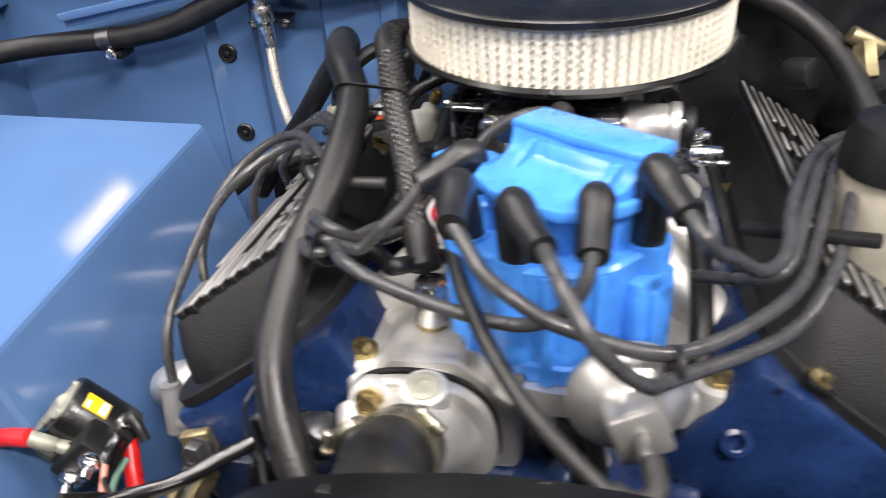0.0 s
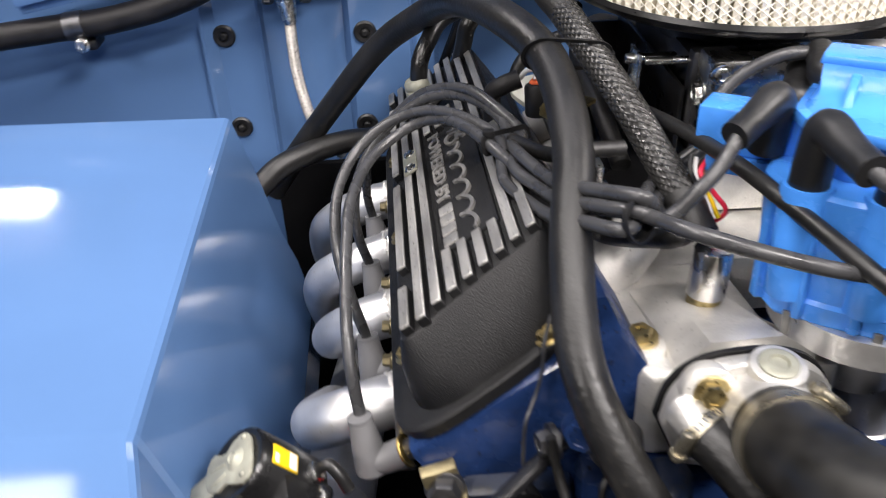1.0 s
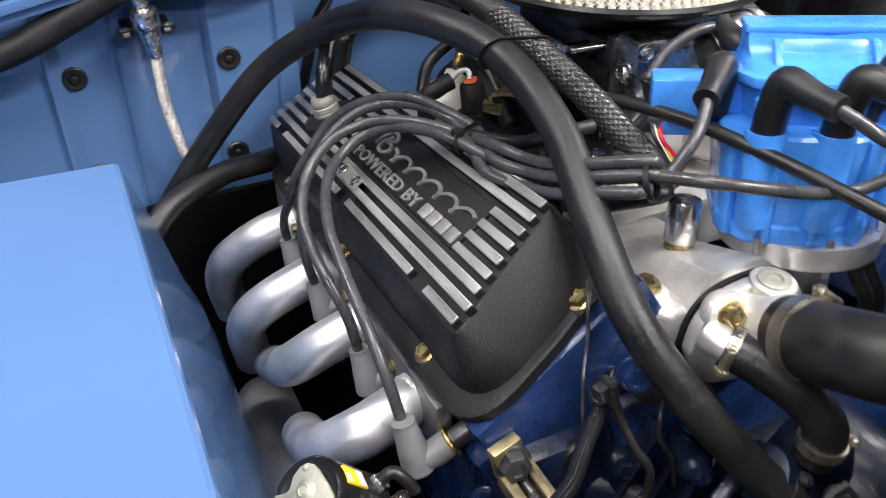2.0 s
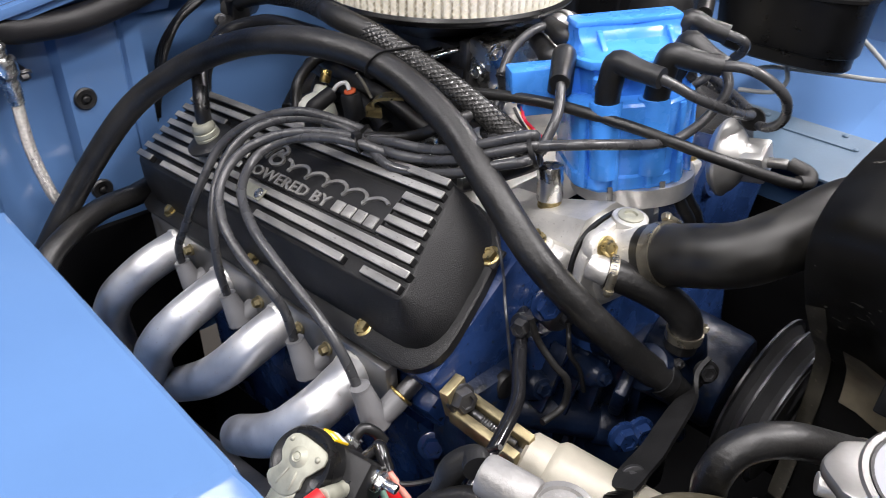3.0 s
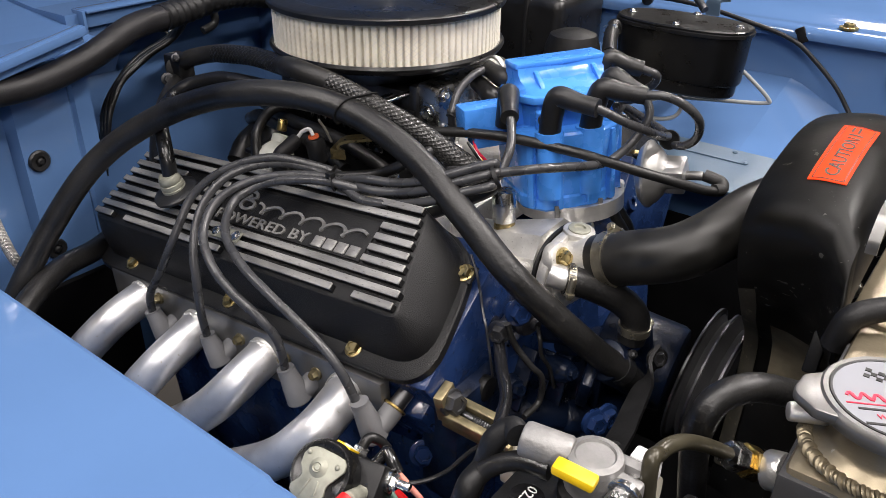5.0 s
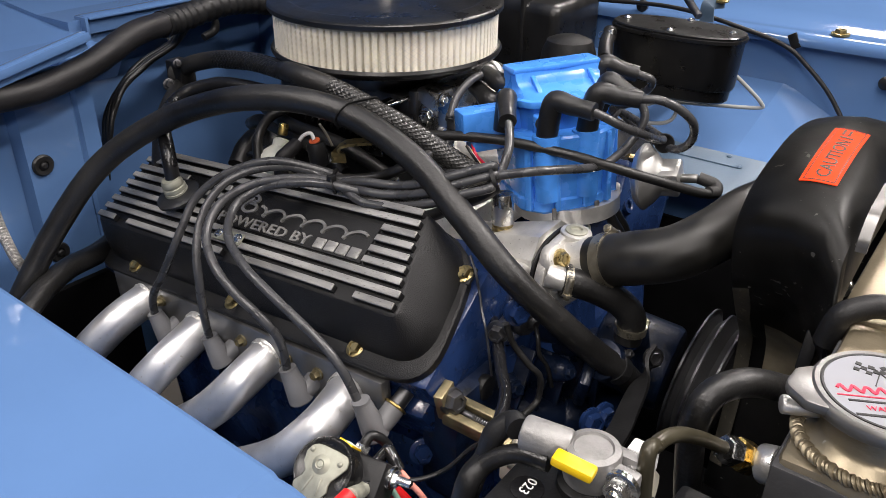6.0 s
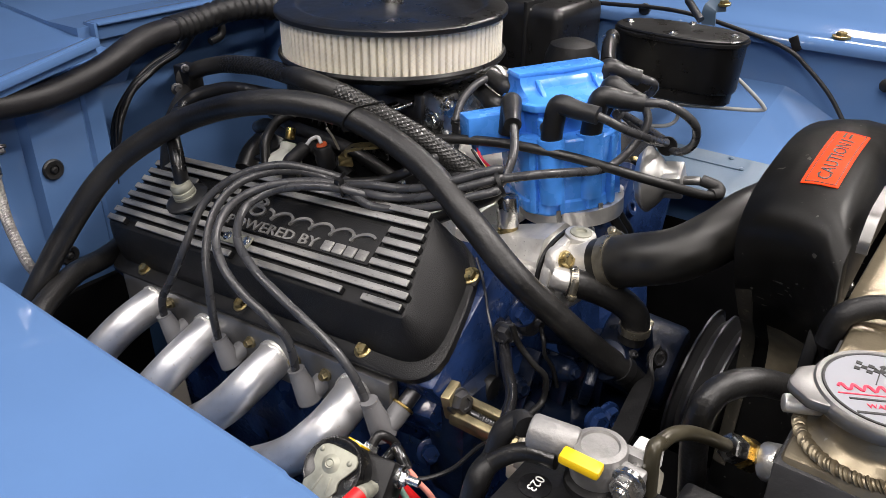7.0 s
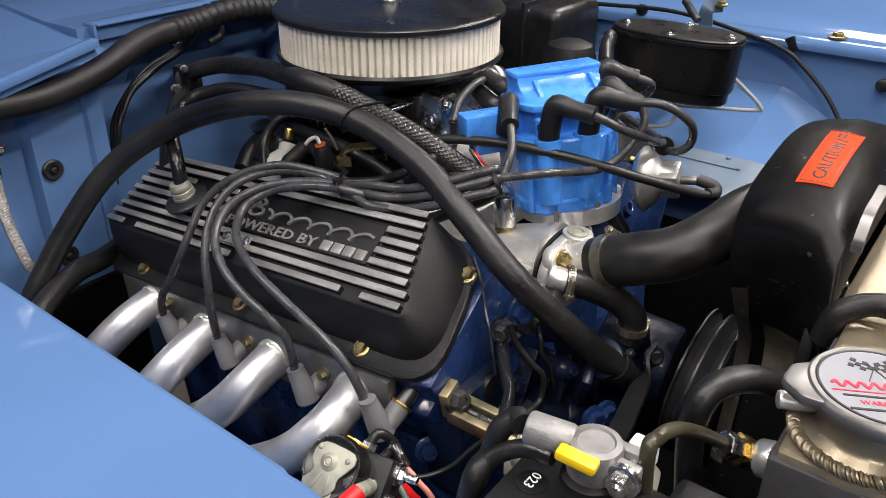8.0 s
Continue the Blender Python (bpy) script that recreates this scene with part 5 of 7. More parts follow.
for v0, v1 in (((-0.0050, -0.0070), (-0.0095, -0.0215)), ((0.0030, -0.0070), (0.0035, -0.0215))):
    part("pressed_rib", moved(rod((*v0, 0.0402), (*v1, 0.0402), 0.0012, 10), RM), RELAY_PLATE, relay)
part("stud_block", moved(box(0.01, 0.045, -0.024, 0.024, -0.02, 0.018, 0.004), RM), BLACK_MATT, relay)
r_axis = RM.to_3x3() @ Vector((0, 0, 1))
r_out = Vector((0.75, -0.1, 0.65))
r_out = (r_out - r_axis * r_out.dot(r_axis)).normalized()
r_side = r_axis.cross(r_out)
LM = Matrix.Translation(RM.translation) @ Matrix((r_out, r_side, r_axis)).transposed().to_4x4()
part("label_plate", moved(box(0.0270, 0.0292, -0.007, 0.007, 0.008, 0.030, 0.0004), LM), YELLOW, relay, "small yellow label")
part("label_mark", moved(join(box(0.0285, 0.0296, -0.006, 0.006, 0.0095, 0.016, 0.0002), box(0.0285, 0.0296, -0.006, 0.001, 0.025, 0.0285, 0.0002)), LM), WHITE_INK, relay)
part("terminal_boot", tube([LM @ Vector((0.024, 0.0, -0.008)), LM @ Vector((0.042, 0.0, -0.006)), LM @ Vector((0.046, -0.006, -0.014)), LM @ Vector((0.044, -0.012, -0.026))], 0.0046, 14), BOOT_BLACK, relay)
part("terminal_nut", rod(LM @ Vector((0.026, 0.0, -0.008)), LM @ Vector((0.034, 0.0, -0.007)), 0.0075, 6), ZINC, relay, "zinc hexagon nut")
for sx, sy in ((0.045, -0.014), (0.045, 0.014)):
    part("stud", moved(join(rod((sx - 0.004, sy, 0), (sx + 0.02, sy, 0), 0.004), hexhead((sx + 0.002, sy, 0), (1, 0, 0), 0.0075, 0.006)), RM), ZINC, relay)
solo("red_cable", tube([(-0.58, -0.24, 0.82), (-0.52, -0.155, 0.858), (-0.46, -0.116, 0.868), (-0.43, -0.107, 0.873), (-0.402, -0.108, 0.878)], 0.0078, 16), RED, "thick red battery cable to the starter relay", "cable")
solo("red_cable", tube([(-0.345, -0.07, 0.845), (-0.33, -0.10, 0.81), (-0.31, -0.12, 0.76), (-0.30, -0.13, 0.7)], 0.0075, 14), RED, "thick red starter cable leaving the relay", "cable")
lug = thing("cable_lug", (-0.385, -0.10, 0.855), label="crimped tinned lug on the red battery cable", category="cable lug")
part("barrel", rod((-0.403, -0.108, 0.878), (-0.386, -0.103, 0.866), 0.0068, 18, 0.001), RELAY_PLATE, lug)
part("tongue", rod((-0.388, -0.1035, 0.867), (-0.372, -0.097, 0.856), 0.0055, 14, 0.001, 0.0075), RELAY_PLATE, lug)
part("nut", hexhead((-0.372, -0.100, 0.858), (-0.3, -0.75, 0.55), 0.0085, 0.007), ZINC, lug)
solo("pink_wire", tube([(-0.341, -0.107, 0.859), (-0.3400, -0.1140, 0.853), (-0.339, -0.122, 0.846), (-0.337, -0.134, 0.834), (-0.33, -0.16, 0.79)], 0.0028, 10), PINK, "thin pink wire from the relay's push-on terminal", "wire")
solo("green_wire", tube([(-0.337, -0.088, 0.842), (-0.342, -0.098, 0.835), (-0.344, -0.106, 0.829), (-0.345, -0.125, 0.81), (-0.34, -0.16, 0.77)], 0.0028, 10), GREEN, "thin pale green wire below the relay", "wire")
solo("wire_terminal", join(tube([(-0.351, -0.084, 0.856), (-0.343, -0.087, 0.861), (-0.336, -0.090, 0.867)], 0.0054, 14), tube([(-0.337, -0.090, 0.868), (-0.336, -0.092, 0.869), (-0.339, -0.100, 0.865), (-0.341, -0.108, 0.858)], 0.0056, 14)), BLACK_GLOSS, "black insulated push-on wire terminal", "terminal")

# dipstick bracket, cream sleeve, and cables below the cover
br = thing("bracket_bar", (-0.25, -0.13, 0.85), label="slotted tan zinc adjusting channel bolted to the engine", category="bracket")
part("end_plate", moved(box(-0.012, 0.012, -0.005, 0.005, -0.0155, 0.0155, 0.0015), pose(-0.258, -0.096, 0.876, -4, -12, 8)), TAN_ZINC, br)
part("channel_floor", extrude([(-0.264, 0.852), (-0.243, 0.857), (-0.243, 0.861), (-0.264, 0.856)], "y", -0.172, -0.096), STEEL_DARK, br)
part("channel_rail", extrude([(-0.2660, 0.853), (-0.2585, 0.855), (-0.2605, 0.871), (-0.2680, 0.868)], "y", -0.172, -0.098, 0.001), TAN_ZINC, br)
part("channel_rail", extrude([(-0.2480, 0.857), (-0.2405, 0.859), (-0.2430, 0.877), (-0.2505, 0.874)], "y", -0.172, -0.098, 0.001), TAN_ZINC, br)
part("pivot_bolt", join(hexhead((-0.257, -0.101, 0.877), (-0.15, -1, 0.25), 0.0112, 0.012, 0.0135), rod((-0.255, -0.10, 0.868), (-0.250, -0.160, 0.862), 0.004)), STEEL_DARK, br)
part("slot_screw", lathe([(0.0045 + 0.0006 * (n % 2), 0.0013 * n) for n in range(16)], 12, frame_to((-0.2545, -0.125, 0.866), (-0.2515, -0.16, 0.862))), STEEL_DARK, br)
sl = thing("cream_cylinder", (-0.245, -0.22, 0.82), label="cream coated cylinder at the engine's lower front", category="cylinder")
part("barrel", lathe([(0, 0), (0.019, 0), (0.022, 0.003), (0.0225, 0.022), (0.0262, 0.026), (0.027, 0.03), (0.027, 0.125), (0.024, 0.13), (0, 0.13)], 36, frame_to((-0.246, -0.164, 0.851), (-0.213, -0.275, 0.829))), CREAM, sl)
part("lug", box(-0.262, -0.240, -0.19, -0.16, 0.818, 0.838, 0.003), CREAM, sl)
solo("black_cable", tube([(-0.165, -0.085, 0.912), (-0.180, -0.100, 0.914), (-0.195, -0.111, 0.910), (-0.221, -0.132, 0.906), (-0.246, -0.153, 0.902), (-0.281, -0.168, 0.898), (-0.309, -0.176, 0.888), (-0.330, -0.179, 0.870), (-0.328, -0.166, 0.830)], 0.0058, 14), BLACK_GLOSS, "black cable running down the engine's front", "cable")
solo("black_cable", tube([(-0.194, -0.118, 0.937), (-0.190, -0.125, 0.915), (-0.184, -0.140, 0.894), (-0.177, -0.150, 0.878), (-0.179, -0.150, 0.851), (-0.206, -0.150, 0.850)], 0.0032, 12), RUBBER, "thin black wire loop from the sender", "cable")
solo("thin_wire", tube([(-0.188, -0.071, 0.992), (-0.193, -0.081, 0.979), (-0.194, -0.085, 0.967), (-0.196, -0.089, 0.958), (-0.199, -0.093, 0.948), (-0.203, -0.098, 0.941), (-0.207, -0.104, 0.932), (-0.208, -0.110, 0.905), (-0.205, -0.112, 0.88)], 0.0013, 8), STEEL_DARK, "thin dark wire along the valve cover's front", "wire")
solo("thin_wire", tube([(-0.306, -0.190, 0.923), (-0.305, -0.160, 0.888), (-0.318, -0.140, 0.860), (-0.337, -0.120, 0.851), (-0.348, -0.100, 0.856)], 0.0022, 8), RUBBER, "thin black wire below the bracket", "wire")

# ---- fan shroud, radiator ----
shroud = thing("fan_shroud", (0.0, -0.33, 0.6), label="scuffed black fan shroud with an orange warning decal", category="fan shroud")


def shroud_ring(y, grow, drop=0.0):
    pts = [(0.26, 0.80), (0.25, 0.95), (0.20, 1.04), (0.12, 1.088), (0.03, 1.104), (-0.04, 1.098), (-0.086, 1.086), (-0.108, 1.066), (-0.108, 1.040), (-0.085, 0.995), (-0.045, 0.94), (-0.008, 0.89), (-0.004, 0.82), (-0.022, 0.7)]
    return [(x - grow * (0.35 if x < 0 else -0.1), y, z - (drop if z > 0.95 else 0)) for x, z in spline2(pts)]


def spline2(pts):
    return [(v.x, v.y) for v in spline([(a, b, 0) for a, b in pts], 4)]


skin = loft([shroud_ring(-0.285, 0.0), shroud_ring(-0.288, 0.006, -0.002), shroud_ring(-0.305, 0.012, -0.008), shroud_ring(-0.33, 0.02, -0.0125), shroud_ring(-0.355, 0.05, -0.010), shroud_ring(-0.374, 0.10, 0.008), shroud_ring(-0.381, 0.16, 0.05)], caps=False, closed=False)
bmesh.ops.solidify(skin, geom=skin.faces[:], thickness=0.004)
part("skin", skin, SHROUD, shroud, angle=50)

# decal on the shroud
def shroud_top(x, y):
    """The height of the shroud's upper face."""
    grow = np.interp(-y, (0.305, 0.33, 0.355, 0.374), (0.012, 0.02, 0.05, 0.10))
    drop = np.interp(-y, (0.305, 0.33, 0.355, 0.374), (-0.008, -0.0125, -0.010, 0.008))
    arc = sorted(shroud_ring(y, grow, drop)[8:27])
    return float(np.interp(x, [p[0] for p in arc], [p[2] for p in arc]))


def laid(bm, lift):
    """Lay a flat piece, drawn round its own middle, on the shroud's upper face."""
    for v in bm.verts:
        x, y = -0.031 + v.co.x, -0.334 + v.co.y
        v.co = (x, y, shroud_top(x, y) + lift + v.co.z)
    return bm


def sheet(x0, x1, y0, y1, thick, nx=14, ny=4):
    """A thin plate cut into small quads, so that it can bend."""
    rows = []
    for i in range(nx + 1):
        x = x0 + (x1 - x0) * i / nx
        ys = [y0 + (y1 - y0) * j / ny for j in range(ny + 1)]
        rows.append([(x, y, thick) for y in ys] + [(x, y, 0.0) for y in reversed(ys)])
    return loft(rows)


decal = part("warning_decal", laid(sheet(-0.052, 0.052, -0.0145, 0.0145, 0.0006), 0.0006), ORANGE, shroud, "orange warning decal")
part("decal_text", laid(fitted_letters("CAUTION", -0.045, 0.022, -0.0055, 0.0055, I4, 0.0003, 0.01), 0.0013), INK, decal, "black printed letters")
part("decal_line", laid(join(sheet(-0.050, 0.050, 0.0112, 0.0120, 0.0002, 14, 1), sheet(-0.050, 0.050, -0.0120, -0.0112, 0.0002, 14, 1), sheet(0.0492, 0.050, -0.0112, 0.0112, 0.0002, 1, 4), sheet(-0.050, -0.0492, -0.0112, 0.0112, 0.0002, 1, 4)), 0.0013), INK, decal)
part("decal_bar", laid(join(sheet(0.027, 0.030, -0.0055, 0.0055, 0.0002, 1, 2), sheet(0.034, 0.046, 0.0035, 0.0055, 0.0002, 3, 1), sheet(0.034, 0.046, -0.0015, 0.0005, 0.0002, 3, 1)), 0.0013), INK, decal)
part("side_bolt", hexhead((-0.093, -0.372, 1.025), (-1, 0.2, 0.2), 0.007, 0.010), ZINC, shroud)


def shroud_band(rings, i0, i1):
    """A thin layer lying on a stretch of the shroud's near flank."""
    lift = Vector((-0.0040, -0.0005, 0.0030))
    return loft([[Vector(q) + lift for q in r[i0:i1]] + [Vector(q) + lift * 0.3 for q in reversed(r[i0:i1])] for r in rings])


part("tan_patch", shroud_band([shroud_ring(-0.314, 0.0150, -0.0095), shroud_ring(-0.33, 0.02, -0.0125), shroud_ring(-0.355, 0.05, -0.010), shroud_ring(-0.360, 0.06, -0.007)], 40, 47), RUSTY, shroud, "bare tan flank of the shroud")
part("front_flange", shroud_band([shroud_ring(-0.285, 0.0), shroud_ring(-0.288, 0.006, -0.002), shroud_ring(-0.300, 0.010, -0.006)], 37, 52), SHROUD_DUSTY, shroud, "dusty worn front flange")
part("side_clip", moved(box(-0.005, 0.005, -0.006, 0.006, -0.020, 0.018, 0.002), pose(-0.078, -0.360, 0.948, 0, 25, 0)), BLACK_MATT, shroud)
part("strap", tube([(-0.145, -0.448, 1.044), (-0.145, -0.412, 1.046), (-0.155, -0.396, 1.044), (-0.163, -0.385, 1.036), (-0.163, -0.380, 1.012)], 0.0092, 16), BLACK_MATT, shroud)
part("flange_edge", strip([(-0.079, -0.384, 1.112), (-0.124, -0.384, 1.107), (-0.141, -0.384, 1.092), (-0.143, -0.384, 1.082)], 0.008, 0.003, (-0.7, 0, 0.7)), CAPMETAL, shroud, "bright worn edge of the shroud")

# ---- radiator ----
rad = thing("radiator", (0.0, -0.43, 0.5), label="welded bare aluminium radiator with filler neck", category="radiator")
part("top_tank", box(-0.331, 0.34, -0.470, -0.3915, 0.93, 1.029, 0.006), TANK, rad, "bare aluminium top tank")
part("top_rail", box(-0.150, 0.335, -0.468, -0.3815, 0.99, 1.0325, 0.003), TANK, rad, "pale bare top rail of the radiator")
part("core", box(-0.33, 0.33, -0.455, -0.405, 0.52, 0.93, 0.002), BLACK_SATIN, rad, "black finned core")
CAPC = Vector((-0.2895, -0.4335, 1.066))
NM = Matrix.Translation((CAPC.x, CAPC.y, 0))
part("filler_neck", lathe([(0.044, 1.020), (0.0425, 1.0295), (0.0385, 1.0345), (0.032, 1.038), (0.030, 1.042), (0.030, 1.059), (0.036, 1.0612), (0, 1.0612)], 40, NM), TANK, rad)
bead = []
for j in range(110):
    a = 2 * math.pi * j / 110
    c = Vector((CAPC.x + 0.0415 * math.cos(a), CAPC.y + 0.0415 * math.sin(a), 1.0335))
    t = Vector((-math.sin(a), math.cos(a), 0))
    bead.append(moved(lathe([(0, -0.0012), (0.0036, -0.0010), (0.0045 + 0.0006 * math.sin(j * 2.3), 0), (0.0036, 0.0010), (0, 0.0012)], 10), frame_to(c, c + t + Vector((0, 0, 0.7)))))
tagged(part("weld_bead", join(*bead), TANK, rad, "stacked weld ripples round the neck"), kind="stuff")
part("overflow_stub", rod((CAPC.x, CAPC.y + 0.028, 1.044), (CAPC.x - 0.012, CAPC.y + 0.052, 1.044), 0.006), CAST_SMOOTH, rad)
part("tank_bung", rod((-0.253, -0.385, 0.957), (-0.251, -0.372, 0.952), 0.0145, 24, 0.002), CAST_SMOOTH, rad)
CAPT = Matrix.Translation((CAPC.x, CAPC.y, 0))
cap_ = part("filler_cap", lathe([(0.036, 1.061), (0.0414, 1.061), (0.0424, 1.0625), (0.0424, 1.0670), (0.0415, 1.0692), (0.0398, 1.0712), (0.0370, 1.0712), (0.0362, 1.0704), (0, 1.0704)], 56, CAPT), CAPMETAL, rad, "silver radiator cap with ears and printed decal")
for sgn in (-1, 1):
    ear = [(v.x, v.y) for v in spline([(0.032, -0.022, 0), (0.046, -0.017, 0), (0.050, -0.012, 0), (0.0555, 0, 0), (0.050, 0.012, 0), (0.046, 0.017, 0), (0.032, 0.022, 0)], 5)]
    part("ear", moved(extrude(ear, "z", 1.0625, 1.0698, 0.002), CAPT @ Euler((0, 0, radians(116 if sgn > 0 else -64))).to_matrix().to_4x4()), CAPMETAL, cap_)
part("decal", lathe([(0, 1.0702), (0.0350, 1.0702), (0.0350, 1.0712), (0, 1.0712)], 48, CAPT), DECAL_SILVER, cap_, "silver printed decal")
# Dark plate just proud of the bare tank's sides: their shade as colour.
part("end_plate", box(-0.334, -0.17, -0.472, -0.3895, 0.94, 1.0235, 0.002), DARK_GREY, rad, "shadow side of the top tank, coloured dark grey")
part("decal_ring", lathe([(0.0349, 1.0700), (0.0364, 1.0700), (0.0364, 1.0715), (0.0349, 1.0715), (0.0349, 1.0700)], 48, CAPT), INK, cap_)
LF = Matrix.Translation((CAPC.x, CAPC.y, 1.0713)) @ Euler((0, 0, radians(-62))).to_matrix().to_4x4() @ Matrix.Translation((-0.0030, -0.0050, 0)) @ Matrix.Diagonal((0.86, 0.88, 1, 1))
for sgn in (-1, 1):
    flag = []
    for n in range(12):
        if (n % 4 + n // 4) % 2 == 0:
            u, v = 0.0040 * (n % 4), 0.0036 * (n // 4)
            flag.append(box(u, u + 0.0040, v, v + 0.0036, 0, 0.0004, 0))
    flag.append(box(0.0158, 0.0166, -0.011, 0.0112, 0, 0.0004, 0))
    part("flag_mark", moved(join(*flag), LF @ Matrix.Translation((sgn * 0.0035 if sgn > 0 else 0.0035, 0.0185, 0)) @ Matrix.Diagonal((-sgn, 1, 1, 1)) @ Matrix.Rotation(radians(-26), 4, "Z") @ Matrix.Translation((-0.0190 if sgn > 0 else -0.0190, 0.0, 0))), INK, cap_)
script = [(-0.030 + 0.0026 * q, 0.0045 + 0.0034 * math.sin(q * 1.9), 0.0003) for q in range(24)]
part("red_script", moved(join(strip(script, 0.0022, 0.0005, (0, 0, 1), 3), box(-0.032, 0.028, -0.0032, -0.0022, 0, 0.0004, 0)), LF), RED_INK, cap_)
part("warning_text", lettering("WARNING", 0.0062, LF @ Matrix.Translation((-0.0165, -0.0165, 0.0003)), 0.0002), RED_INK, cap_, "red printed letters")
part("small_print", moved(join(box(-0.026, 0.024, -0.0085, -0.0068, 0, 0.0004, 0), box(-0.025, 0.023, -0.0225, -0.0205, 0, 0.0004, 0)), LF), INK, cap_)
oh = thing("overflow_hose", (-0.25, -0.34, 0.86), label="black rubber overflow hose from the radiator neck", category="hose")
part("hose", tube([(-0.205, -0.384, 0.990), (-0.231, -0.371, 1.006), (-0.260, -0.353, 1.021), (-0.281, -0.338, 1.019), (-0.292, -0.332, 1.003), (-0.286, -0.330, 0.970), (-0.25, -0.33, 0.86)], 0.0102, 20), RUBBER, oh)
part("end_band", rod((-0.207, -0.383, 0.9912), (-0.214, -0.3795, 0.9955), 0.0112), CLAMP, oh)
bf = thing("cooler_line", (-0.27, -0.35, 0.93), label="brown cooler line with steel nut and brass fitting", category="pipe")
part("line", tube([(-0.279, -0.350, 0.975), (-0.313, -0.342, 1.003), (-0.346, -0.336, 1.026), (-0.368, -0.332, 1.032), (-0.381, -0.332, 1.023), (-0.36, -0.335, 0.9)], 0.0050, 14), mat("olive_pipe", (0.05, 0.044, 0.028), 0.36, 0.2, 0.2, 60), bf)
part("flare_nut", lathe([(0, 0), (0.0095, 0), (0.0105, 0.001), (0.0105, 0.012), (0.0095, 0.013), (0, 0.013)], 6, frame_to((-0.275, -0.350, 0.971), (-0.261, -0.360, 0.961))), ZINC, bf, "bright steel flare nut")
part("adapter", join(lathe([(0, 0.010), (0.009, 0.010), (0.009, 0.016), (0.0125, 0.016), (0.0125, 0.034), (0.0115, 0.036), (0.006, 0.036), (0.006, 0.05), (0, 0.05)], 6, frame_to((-0.272, -0.352, 0.969), (-0.244, -0.366, 0.946)))), BRASS, bf, "brass hexagon adapter")

# ---- battery ----
bat = thing("battery", (-0.47, -0.345, 0.8), label="black plastic car battery with a lead terminal clamp", category="battery")
part("case", join(box(-0.57, -0.368, -0.44, -0.250, 0.80, 0.985, 0.004), box(-0.565, -0.374, -0.435, -0.256, 0.984, 0.999, 0.003)), BLACK_MATT, bat)
part("end_block", box(-0.372, -0.345, -0.40, -0.345, 0.80, 0.992, 0.004), BLACK_MATT, bat)
part("date_disc", lathe([(0, 0), (0.0105, 0), (0.0105, 0.0012), (0, 0.0012)], 28, Matrix.Translation((-0.4165, -0.274, 0.9985))), BLACK_GLOSS, bat, "round black date disc")
part("date_text", lettering("023", 0.0095, Matrix.Translation((-0.4165, -0.274, 0.9999)) @ Euler((0, 0, radians(178))).to_matrix().to_4x4() @ Matrix.Translation((-0.0085, -0.0035, 0)), 0.0002), WHITE_INK, bat, "white stamped figures")
part("post_base", lathe([(0, 0), (0.019, 0), (0.019, 0.006), (0.015, 0.008), (0, 0.008)], 28, Matrix.Translation((-0.392, -0.302, 0.998))), BLACK_MATT, bat)
clamp = thing("battery_clamp", (-0.392, -0.302, 1.005), label="grey cast lead battery clamp with yellow tag and bolt", category="battery clamp")
LEAD = mat("cast_lead", (0.27, 0.265, 0.26), 0.5, 0.55, 0.2, 60, 0.22, 300)
part("ring", lathe([(0.010, 1.006), (0.0165, 1.006), (0.0175, 1.010), (0.0175, 1.026), (0.0165, 1.029), (0.0125, 1.030), (0.0115, 1.0285), (0, 1.0285)], 32, Matrix.Translation((-0.390, -0.302, 0))), LEAD, clamp)
part("barrel", rod((-0.399, -0.258, 1.024), (-0.392, -0.289, 1.022), 0.0115, 20, 0.003), LEAD, clamp)
part("jaw", box(-0.397, -0.388, -0.334, -0.312, 1.008, 1.026, 0.003), LEAD, clamp)
part("jaw", box(-0.383, -0.374, -0.334, -0.310, 1.008, 1.026, 0.003), LEAD, clamp)
part("clamp_bolt", join(rod((-0.410, -0.325, 1.016), (-0.366, -0.325, 1.018), 0.0045), hexhead((-0.398, -0.325, 1.0165), (-1, 0, 0), 0.0085, 0.009)), ZINC, clamp)
part("square_nut", moved(box(-0.006, 0.006, -0.0085, 0.0085, -0.0085, 0.0085, 0.002), Matrix.Translation((-0.369, -0.325, 1.018))), WHITE_INK, clamp, "pale square nut")
part("yellow_tag", moved(box(-0.0055, 0.0055, -0.0035, 0.0035, 0.0, 0.026, 0.002), frame_to((-0.414, -0.288, 1.032), (-0.412, -0.308, 1.030))), YELLOW, clamp, "yellow shrink-wrapped tag")
solo("battery_cable", tube([(-0.399, -0.255, 1.024), (-0.395, -0.248, 1.023), (-0.402, -0.240, 1.014), (-0.408, -0.237, 0.995), (-0.428, -0.237, 0.986), (-0.43, -0.225, 0.9)], 0.0078, 16), BLACK_MATT, "thick black battery cable curving down", "cable")
solo("clamp_cable", tube([(-0.404, -0.281, 1.015), (-0.406, -0.260, 1.012), (-0.413, -0.243, 1.000), (-0.421, -0.236, 0.985), (-0.417, -0.226, 0.950)], 0.0062, 14), RUBBER, "black cable beside the battery clamp", "cable")

